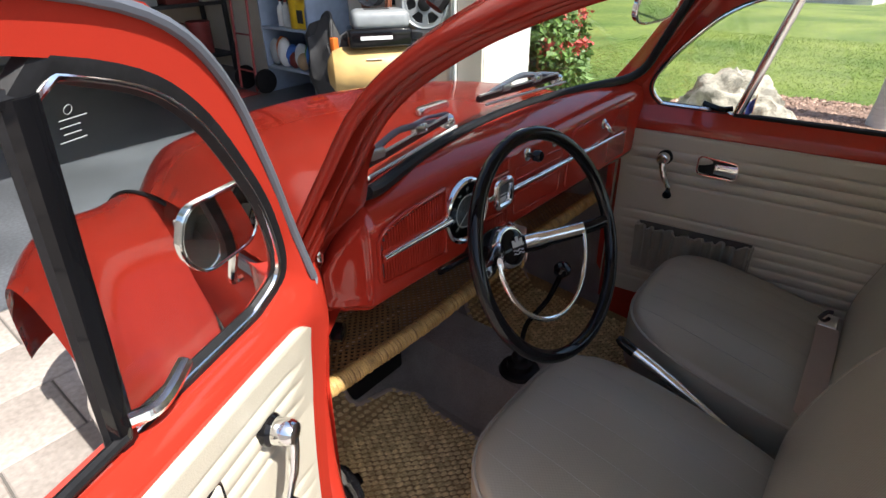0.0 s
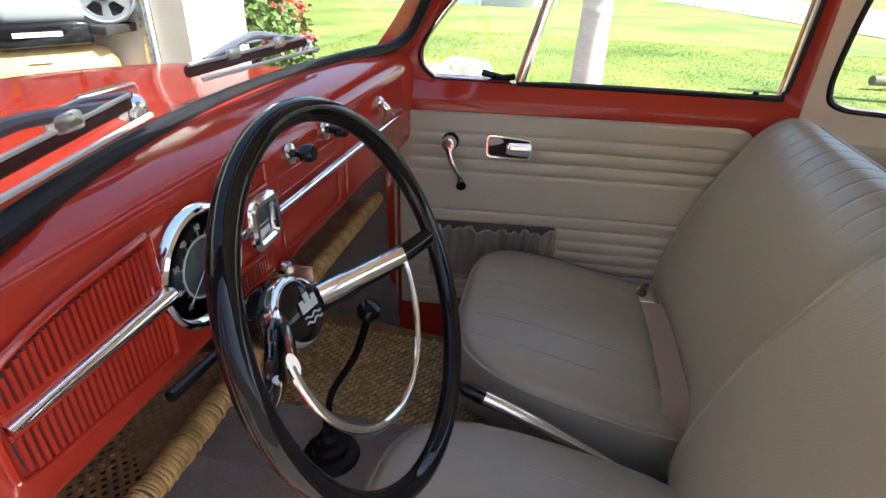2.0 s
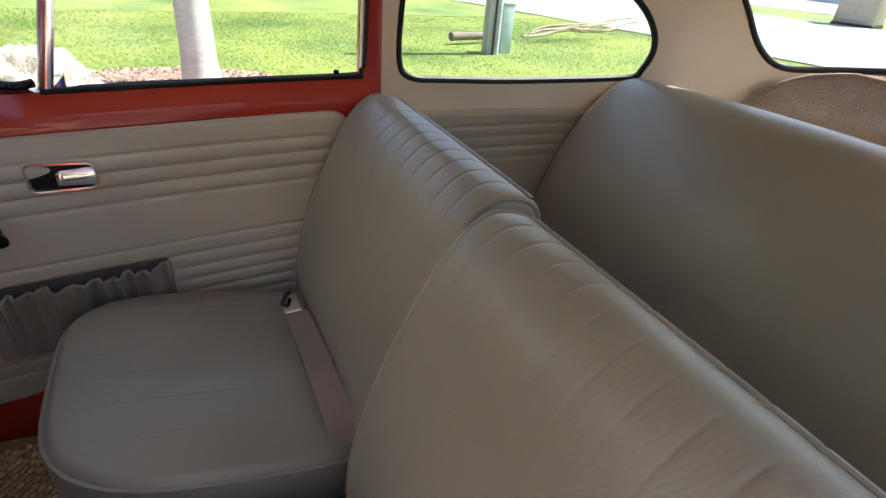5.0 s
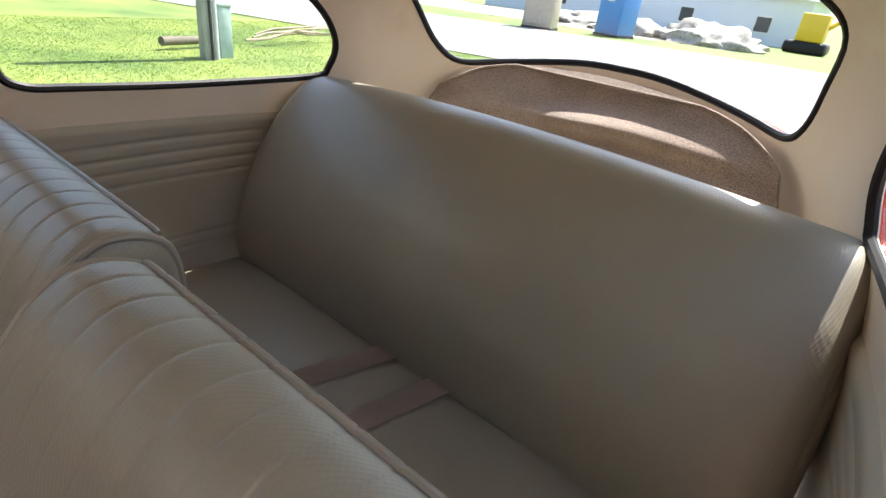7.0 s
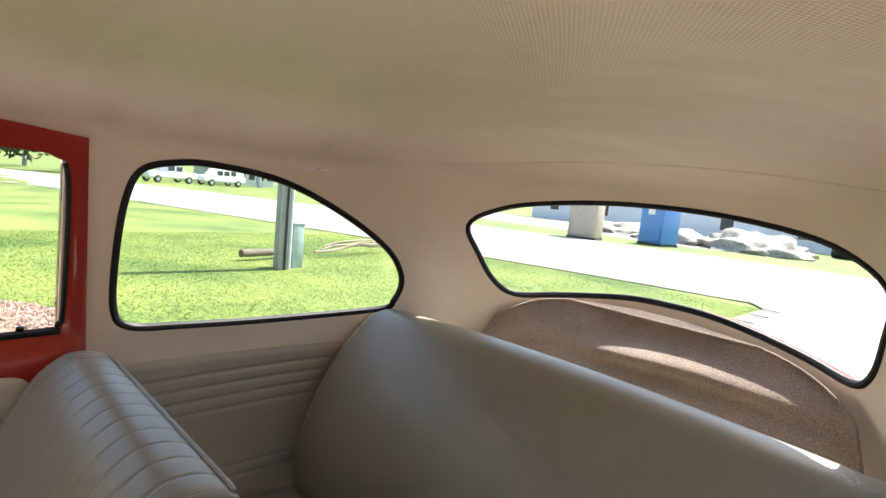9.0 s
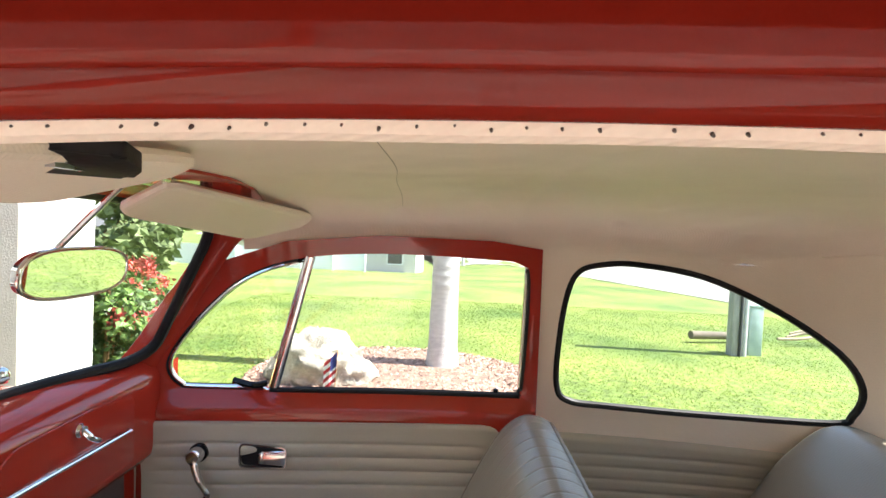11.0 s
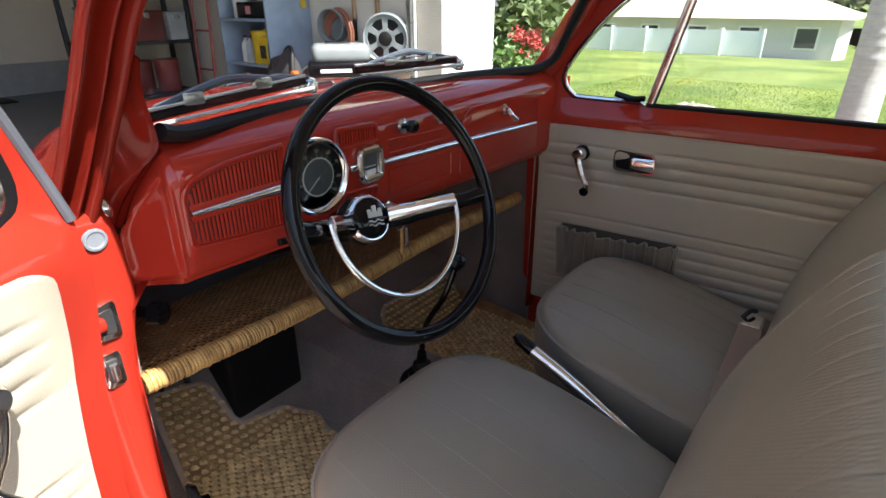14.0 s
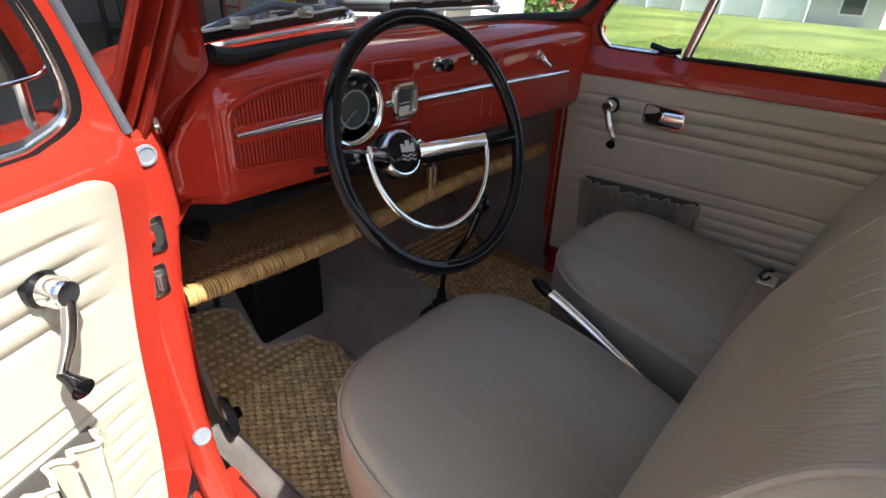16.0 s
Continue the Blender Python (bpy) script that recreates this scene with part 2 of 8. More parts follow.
def fill2d(outer, holes, step):
    """Triangles over a flat region with holes: points and faces."""
    from mathutils.geometry import delaunay_2d_cdt
    pts, edges = [], []
    for loop in [outer, *holes]:
        k = len(pts)
        pts += [Vector(p) for p in loop]
        edges += [(k + i, k + (i + 1) % len(loop)) for i in range(len(loop))]
    xs, ys = [p[0] for p in outer], [p[1] for p in outer]
    bound = [Vector(p) for p in pts]
    arr = np.array([(p[0], p[1]) for p in bound])
    gx, gy = np.arange(min(xs) + step[0] / 2, max(xs), step[0]), np.arange(min(ys) + step[1] / 2, max(ys), step[1])
    for x in gx:
        for y in gy:
            if inside(outer, x, y) and not any(inside(h, x, y) for h in holes):
                d = np.abs(arr - (x, y)) / np.array(step)
                if (d.max(axis=1)).min() > 0.45:
                    pts.append(Vector((x, y)))
    v, e, f, *_ = delaunay_2d_cdt(pts, edges, [], 0, 1e-6)
    keep = []
    for t in f:
        cx, cy = sum(v[i][0] for i in t) / len(t), sum(v[i][1] for i in t) / len(t)
        if inside(outer, cx, cy) and not any(inside(h, cx, cy) for h in holes):
            keep.append(list(t))
    return v, keep


def skin(outer, holes, surf, back, step=(0.05, 0.05)):
    """A sheet with thickness over a flat region: surf(u, v) is one face, back(u, v) the other."""
    v, f = fill2d(outer, holes, step)
    bm = bmesh.new()
    a = [bm.verts.new(surf(p[0], p[1])) for p in v]
    b = [bm.verts.new(back(p[0], p[1])) for p in v]
    count = {}
    for t in f:
        bm.faces.new([a[i] for i in t])
        bm.faces.new([b[i] for i in reversed(t)])
        for i in range(len(t)):
            k = (t[i], t[(i + 1) % len(t)])
            count[k] = count.get(k, 0) + 1
    for (i, j) in list(count):
        if (j, i) not in count:
            bm.faces.new([a[j], a[i], b[i], b[j]])
    return bm


def rounded(pts, r, n=5):
    """A polygon with its corners rounded; r is a number or one per corner."""
    out, k = [], len(pts)
    for i in range(k):
        p, a, b = Vector(pts[i]), Vector(pts[i - 1]), Vector(pts[(i + 1) % k])
        rr = r[i] if isinstance(r, (list, tuple)) else r
        da, db = (a - p), (b - p)
        q = min(rr, da.length * 0.48, db.length * 0.48)
        s, e = p + da.normalized() * q, p + db.normalized() * q
        for j in range(n + 1):
            t = j / n
            c = s * (1 - t) ** 2 + p * 2 * t * (1 - t) + e * t * t
            out.append(tuple(c))
    return out


def prism(poly, h, m=None, bevel=0.0):
    """A flat outline (x, y) raised by h along z."""
    bm = bmesh.new()
    lo = [bm.verts.new((p[0], p[1], 0)) for p in poly]
    hi = [bm.verts.new((p[0], p[1], h)) for p in poly]
    bm.faces.new(lo[::-1])
    top = bm.faces.new(hi)
    for i in range(len(poly)):
        j = (i + 1) % len(poly)
        bm.faces.new([lo[i], lo[j], hi[j], hi[i]])
    if bevel:
        bmesh.ops.bevel(bm, geom=list(top.edges), offset=bevel, segments=2, profile=0.5, affect="EDGES")
    if m is not None:
        bm.transform(m)
    return bm


def cushion(w, d, h, crown=0.03, edge=0.03, shape=None, nu=28, nv=28, power=5.0):
    """A padded block w x d x h centred in x and y, base at z=0, with rounded plan, soft edges and a crowned top."""
    bm = bmesh.new()
    rings = []
    prof = [(0.90, 0.0), (0.985, h * 0.06), (1.0, h * 0.3), (1.0, h - edge), (0.985, h - edge * 0.45), (0.955, h - edge * 0.12), (0.92, h)]
    n = 64
    for s, z in prof:
        ring = []
        for j in range(n):
            a = 2 * math.pi * j / n
            c, q = math.cos(a), math.sin(a)
            k = (abs(c) ** power + abs(q) ** power) ** (-1 / power)
            x, y = c * k, q * k
            ring.append(V(x * (w / 2 - (1 - s) * w * 0.5), y * (d / 2 - (1 - s) * w * 0.5), z))
        rings.append(ring)
    for s in (0.92, 0.8, 0.66, 0.5, 0.35, 0.18):
        ring = []
        for p in rings[6]:
            ring.append(V(p.x * s, p.y * s, h + crown * (1 - s ** 2.2)))
        rings.append(ring)
    if shape:
        rings = [[shape(p) for p in r] for r in rings]
    vs = add_grid(bm, rings, False, True)
    bm.faces.new(vs[0][::-1])
    bm.faces.new(vs[-1])
    return bm, rings


def mirror_x(bm):
    bmesh.ops.scale(bm, vec=(-1, 1, 1), verts=bm.verts)
    bmesh.ops.reverse_faces(bm, faces=bm.faces)
    return bm


def seam(w, d, h, crown, place, x, y0, y1, power, r=0.0006, n=24):
    """A stitched line over the top of a cushion, at x from y0 to y1."""
    pts = []
    for y in np.linspace(y0, y1, n):
        k = ((abs(x) / (0.46 * w)) ** power + (abs(y) / (0.5 * d - 0.04 * w)) ** power) ** (1 / power)
        pts.append(place(V(x, y, h + crown * (1 - min(1.0, k) ** 2.2) + 0.0002)))
    return tube(pts, r, 6)


def panel_grid(outline, face, back, rows=150, cols=36):
    """A sheet over an outline (y, z) in level rows, with its edge turned back."""
    zs = [p[1] for p in outline]
    lo, hi = min(zs) + 1e-4, max(zs) - 1e-4
    out = []
    for z in np.linspace(lo, hi, rows):
        ys = []
        for i in range(len(outline)):
            (ya, za), (yb, zb) = outline[i], outline[(i + 1) % len(outline)]
            if (za > z) != (zb > z):
                ys.append(ya + (yb - ya) * (z - za) / (zb - za))
        a, b = min(ys), max(ys)
        out.append([back(a, z)] + [face(y, z) for y in np.linspace(a, b, cols)] + [back(b, z)])
    out.insert(0, [back(p.y, lo) for p in out[0]])
    out.append([back(p.y, hi) for p in out[-1]])
    bm = bmesh.new()
    add_grid(bm, out)
    return bm


# ---- car body ----
SILL = 1.03
side_w = smooth_table([(-0.3, 0.612), (0.0, 0.615), (0.3, 0.602), (0.55, 0.578), (0.75, 0.556), (0.9, 0.535), (1.1, 0.50)])


def side_x(y, z):
    return side_w(y) - 0.12 * (z - SILL) - 0.5 * max(0.0, z - 1.30) ** 2 - 0.10 * max(0.0, 0.85 - z)


A0, B0, NEXP, Z_DOME, Z_TOP = 0.615, 1.17, 2.6, 1.36, 1.487


def tail_ab(z):
    return A0 - 0.12 * (z - SILL) - 0.5 * max(0.0, z - 1.30) ** 2, B0 - 0.62 * (z - 1.04)


def tail(phi, z, out=0.0):
    """The cabin's wall behind the doors: phi 0 at the right pillar, pi at the left one."""
    a, b = tail_ab(z)
    c, s = math.cos(phi), math.sin(phi)
    x, y = math.copysign(abs(c) ** (2 / NEXP), c) * a, -abs(s) ** (2 / NEXP) * b
    n = V(x / a ** 2, y / b ** 2, 0.25).normalized()
    return V(x, y, z) + n * out


def phi_side(y, z):
    return math.asin(min(1.0, (max(-y, 0.0) / tail_ab(z)[1]) ** (NEXP / 2)))


def phi_rear(x, z):
    c = min(1.0, abs(x) / tail_ab(z)[0]) ** (NEXP / 2)
    return math.acos(math.copysign(c, x))


QUARTER = spline([(-0.085, 1.06), (-0.082, 1.16), (-0.092, 1.27), (-0.115, 1.328), (-0.17, 1.347), (-0.244, 1.350), (-0.385, 1.329), (-0.535, 1.265), (-0.661, 1.183),
                  (-0.716, 1.107), (-0.711, 1.045), (-0.67, 1.020), (-0.412, 1.012), (-0.20, 1.018), (-0.115, 1.026)], 5, True)
QUARTER = [(p[0], p[1]) for p in [Vector((q[0], q[1])) for q in QUARTER]]
REAR = [(0.378, 1.074), (0.410, 1.110), (0.422, 1.184), (0.424, 1.258), (0.375, 1.302), (0.282, 1.332), (0.10, 1.352)]
REAR = spline(REAR + [(-x, z) for x, z in REAR[::-1]] + [(-0.292, 1.085), (-0.112, 1.113), (0.0, 1.118), (0.112, 1.113), (0.292, 1.085)], 4, True)
REAR = [(p[0], p[1]) for p in REAR]

car = thing("car", "red vintage two-door saloon car with cream interior", "car")


def build_tail():
    zlo = 0.30
    qr = [(phi_side(y, z), z) for y, z in QUARTER]
    ql = [(math.pi - p, z) for p, z in qr][::-1]
    rw = [(phi_rear(x, z), z) for x, z in REAR]
    n = 60
    outer = [(math.pi * i / n, zlo) for i in range(n + 1)] + [(math.pi - math.pi * i / n, Z_DOME) for i in range(n + 1)]
    part("rear_lining", skin(outer, [qr, ql, rw], tail, lambda u, v: tail(u, v, 0.014), (0.05, 0.035)), LINING, car, "cream vinyl lining round the rear windows", 60)
    def grown(loop, k=1.06):
        c = (sum(p[0] for p in loop) / len(loop), sum(p[1] for p in loop) / len(loop))
        return [(c[0] + (p[0] - c[0]) * k, c[1] + (p[1] - c[1]) * k) for p in loop]
    part("rear_shell", skin(outer, [grown(qr, 1.10), grown(ql, 1.10), grown(rw, 1.08)], lambda u, v: tail(u, v, 0.020), lambda u, v: tail(u, v, 0.034), (0.08, 0.05)), RED, car, "", 60)
    for loop, name, lab in ((qr, "quarter_window", ""), (ql, "quarter_window", ""), (rw, "rear_window", "")):
        pane = skin(loop, [], lambda u, v: tail(u, v, 0.016), lambda u, v: tail(u, v, 0.020), (0.06, 0.04))
        g = part(name, pane, GLASS, car, "clear glass pane in a black rubber seal", 60, shadow=False)
        part("window_seal", tube([tail(u, v, 0.004) for u, v in loop], 0.008, 8, True), RUBBER, g)


ROOF_FRONT, LEFT_EDGE = 0.615, -0.506


def roof_z(x, y):
    """Height of the headliner in front of the rear dome."""
    t = max(0.0, y) / ROOF_FRONT
    a = tail_ab(Z_DOME)[0] * (1 - 0.07 * t ** 1.5)
    e = min(1.0, abs(x) / a)
    return Z_DOME - 0.012 * t ** 2.4 + (Z_TOP - Z_DOME - 0.020 * t ** 2) * (1 - e ** 2.4) ** (1 / 2.4)


def tuck(x, y):
    """Small pulls in the stretched headliner and the bow across it."""
    d = -0.0035 * math.exp(-((y - 0.035) / 0.014) ** 2)
    for x0, y0, s in ((0.455, 0.272, 1.0), (0.500, -0.168, 1.2), (0.505, -0.435, 1.0), (0.40, 0.10, -0.5), (0.36, -0.20, -0.5)):
        u, w = x - x0, y - y0
        d += 0.0075 * s * math.exp(-(u * u + w * w) / 0.020 ** 2) + 0.0045 * s * math.exp(-((w + 0.5 * u) / 0.013) ** 2 - ((u - 0.02) / 0.055) ** 2)
        d -= 0.0030 * s * math.exp(-((w - 0.03) / 0.022) ** 2 - (u / 0.05) ** 2)
    return d


def build_roof():
    n = 110

    def shell(out):
        rows = []
        a0, b0 = tail_ab(Z_DOME)

        def arch(a):
            xs = []
            for j in range(n + 1):
                c = math.cos(math.pi * j / n)
                xs.append(max(LEFT_EDGE if a0 < 9 else -9, math.copysign(abs(c) ** (2 / 2.4), c) * a))
            return xs
        for i in range(46):
            y = ROOF_FRONT * (1 - i / 45)
            a = a0 * (1 - 0.07 * (y / ROOF_FRONT) ** 1.5)
            rows.append([V(max(LEFT_EDGE - 0.006 + (0.04 * max(0.0, (y - 0.33) / 0.285) if out > 0.015 else 0.0), x * (1 + out / a)), y, roof_z(x, y) + out) for x in arch(a)])
        m = 60
        for i in range(1, m + 1):
            row = []
            w = i / m
            back = min(1.0, w / 0.35)
            for j in range(n + 1):
                c = math.cos(math.pi * j / n)
                x0 = math.copysign(abs(c) ** (2 / 2.4), c) * a0
                x1 = max(LEFT_EDGE - (a0 + LEFT_EDGE) * back, x0)
                e = min(1.0, abs(x1) / a0)
                h = (1 - e ** 2.4) ** (1 / 2.4)
                edge = tail(phi_rear(x0 * 0.9999, Z_DOME), Z_DOME)
                k = (1 - w ** 2.3) ** (1 / 2.3) if w < 1 else 0.0
                row.append(V(max(x1 * (1 + out / a0), LEFT_EDGE - 0.006 - 0.12 * back), edge.y * w * (1 + out / b0), Z_DOME + (Z_TOP - Z_DOME) * h * k + out))
            rows.append(row)
        if out < 0.015:
            rows = [[p + V(0, 0, tuck(p.x, p.y)) for p in r] for r in rows]
        return rows

    for name, mat, o1, o2 in (("headliner", LINING, 0.0, 0.012), ("roof_panel", RED, 0.022, 0.034)):
        bm = bmesh.new()
        a, b = shell(o1), shell(o2)
        add_grid(bm, a)
        add_grid(bm, b)
        for ra, rb in ((a[0], b[0]), ([r[0] for r in a], [r[0] for r in b]), ([r[-1] for r in a], [r[-1] for r in b])):
            add_grid(bm, [ra, rb])
        bmesh.ops.remove_doubles(bm, verts=bm.verts, dist=1e-4)
        part(name, bm, mat, car, "cream headliner with faint seams and wrinkles" if mat is LINING else "", 60)


def screen(u, v, out=0.0):
    """The windscreen: u -1 to 1 across, v 0 to 1 up."""
    k = 1 - u * u
    wide = 0.505 - 0.03 * v if u > 0 else 0.515 + 0.18 * v * (1 - v) ** 2 - 0.030 * v * v
    p = V(u * wide, (0.795 + 0.10 * k) * (1 - v) + (0.645 + 0.045 * k) * v, 1.112 + 0.308 * v + 0.022 * k * v)
    return p + V(0, 0.9, 0.5) * out


def build_front():
    loop = rounded([(-1, 0), (1, 0), (1, 1), (-1, 1)], [0.16, 0.16, 0.22, 0.22], 6)
    dense = []
    for i in range(len(loop)):
        a, b = Vector(loop[i]), Vector(loop[(i + 1) % len(loop)])
        k = max(1, int((b - a).length / 0.08))
        dense += [tuple(a.lerp(b, j / k)) for j in range(k)]
    g = part("windscreen", skin(dense, [], lambda u, v: screen(u, v), lambda u, v: screen(u, v, 0.005), (0.2, 0.2)), GLASS, car, "clear curved windscreen glass", 60, shadow=False)
    part("windscreen_seal", tube([screen(u, v) for u, v in dense if not (u < -0.975 and v < 0.79)], 0.0112, 10), RUBBER, g, "thick black rubber seal")
    # frame round the screen: posts and header
    for s in (1,):
        post = spline([(0.515 * s, 0.885, 1.03), (0.528 * s, 0.815, 1.12), (0.522 * s, 0.73, 1.25), (0.508 * s, 0.645, 1.375), (0.495 * s, 0.60, 1.405)], 6)
        bm = tube(post, [0.034] * 12 + [0.030] * (len(post) - 12), 12, flat=0.62, up=(s, 0, 0))
        part("windscreen_post", bm, RED, car)
    hd = [V(x, 0.640 + 0.045 * (1 - (x / 0.49) ** 2), 1.430 + 0.024 * (1 - (x / 0.49) ** 2)) for x in np.linspace(-0.462, 0.49, 21)]
    part("windscreen_header", tube(hd, 0.026, 10, flat=0.6, up=(0, 0.3, 1)), RED, car)
    head = rounded([(-0.075, 0.500), (0.02, 0.482), (0.12, 0.474), (0.24, 0.486), (0.40, 0.52), (0.40, 0.612), (-0.075, 0.612)], 0.02)
    part("header_panel", skin(head, [], lambda x, y: V(x, y, roof_z(x, y) - 0.005), lambda x, y: V(x, y, roof_z(x, y) - 0.001), (0.04, 0.03)), RED, car, "dark red painted header between the visors", 60)
    # dashboard sheet: profile swept across
    def dash(s, x):
        """s runs from the lower lip up over the crown to the screen."""
        bow = 0.10 * (1 - (x / 0.53) ** 2)
        lip = 0.925 - 0.03 * (x + 0.5)
        prof = [(0.86, lip + 0.012), (0.81, lip), (0.796, lip + 0.004), (0.789, lip + 0.03), (0.787, 0.99), (0.787, 1.055), (0.793, 1.078), (0.808, 1.095),
                (0.83, 1.104), (0.80 + bow, 1.112), (0.83 + bow, 1.100)]
        q = s * (len(prof) - 1)
        i = min(int(q), len(prof) - 2)
        return Vector(prof[i]).lerp(Vector(prof[i + 1]), q - i)
    bm = bmesh.new()
    rows = []
    # the driver's end turns the corner towards the door post
    wrap = [V(*p, 0) for p in ((-0.555, 0.856), (-0.550, 0.846), (-0.538, 0.833), (-0.522, 0.815), (-0.511, 0.800), (-0.503, 0.791), (-0.494, 0.787))]
    tops = [1.004, 1.018, 1.046, 1.072, 1.088, 1.097, 1.102]
    wrap, k = spline(wrap, 5), 5
    for i, p in enumerate(wrap[:-1]):
        q = i / k
        top = tops[int(q)] + (tops[int(q) + 1] - tops[int(q)]) * (q - int(q))
        f = 1 - i / (len(wrap) - 1)
        pr = [dash(j / 10, -0.494) for j in range(11)]
        row = []
        for y, z, _ in spline([(p2[0], p2[1], 0) for p2 in pr], 3):
            d = min(y - 0.787, 0.03 + 0.05 * (1 - f)) if z > 1.0 else y - 0.787
            zz = 0.9248 + (z - 0.9248) * (top - 0.9248) / (1.104 - 0.9248)
            # shallow pressed recess with a rolled edge
            e = min(q - 0.7, 4.4 - q) * 0.011
            e = min(e, zz - 0.936, top - 0.020 - zz)
            d += 0.0045 * min(1.0, max(0.0, e / 0.006)) - 0.0035 * math.exp(-((e + 0.002) / 0.0035) ** 2) if 0.925 < zz < top - 0.004 and d < 0.02 else 0.0
            row.append(V(p.x + d * (0.75 * f), p.y + d * (1 - 0.35 * f), zz - 0.010 * f * max(0.0, 1 - (zz - 0.92) / 0.03)))
        rows.append(row)
    for x in np.linspace(-0.494, 0.53, 47):
        pr = [dash(i / 10, x) for i in range(11)]
        sp = spline([(p[0], p[1], 0) for p in pr], 3)
        rows.append([V(x, p[0], p[1]) for p in sp])
    back = [[p + V(0, 0.012, -0.012) for p in r] for r in rows]
    add_grid(bm, rows)
    add_grid(bm, back)
    for a, b in ((rows[0], back[0]), (rows[-1], back[-1]), ([r[0] for r in rows], [r[0] for r in back]), ([r[-1] for r in rows], [r[-1] for r in back])):
        add_grid(bm, [a, b])
    # hidden boxes added behind the dashboard to block sun leaking into the footwell
    part("leak_blocker", box((-0.435, 0.85, 0.998), (0.455, 1.40, 1.010), 0.003), DARK, car)
    part("leak_blocker_wide", box((-0.490, 0.85, 0.978), (0.495, 1.16, 0.992), 0.003), DARK, car)
    d = part("dashboard", bm, RED, car, "red painted metal dashboard", 50)
    return d


build_tail()
build_roof()
# fine headliner creases, their shade drawn as thin tubes of a darker tone
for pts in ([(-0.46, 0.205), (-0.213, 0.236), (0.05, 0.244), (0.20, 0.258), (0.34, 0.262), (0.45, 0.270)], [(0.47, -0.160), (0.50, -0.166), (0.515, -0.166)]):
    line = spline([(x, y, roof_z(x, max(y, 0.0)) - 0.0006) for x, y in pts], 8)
    part("crease_shade_line", tube([V(p.x, p.y, roof_z(p.x, max(p.y, 0.0)) - 0.0002 + tuck(p.x, p.y)) for p in line], 0.0004, 6), CREASE_SHADE, car)
def dome_at(x, w):
    """A point of the rear dome: w 0 at the door pillars, 1 at its lower rim."""
    a0 = tail_ab(Z_DOME)[0]
    h = (1 - min(1.0, abs(x) / a0) ** 2.4) ** (1 / 2.4)
    edge = tail(phi_rear(x * 0.9999, Z_DOME), Z_DOME)
    return V(x, edge.y * w, Z_DOME + (Z_TOP - Z_DOME) * h * (1 - w ** 2.3) ** (1 / 2.3))


for w0, w1 in ((0.86, 0.965),):
    line = [dome_at(x, w0 + (w1 - w0) * (x / 0.5) ** 2) for x in np.linspace(-0.47, 0.50, 40)]
    part("headliner_seam", tube(line, 0.0018, 8), LINING, car, "faint sewn seam across the headliner")
dashboard = build_front()


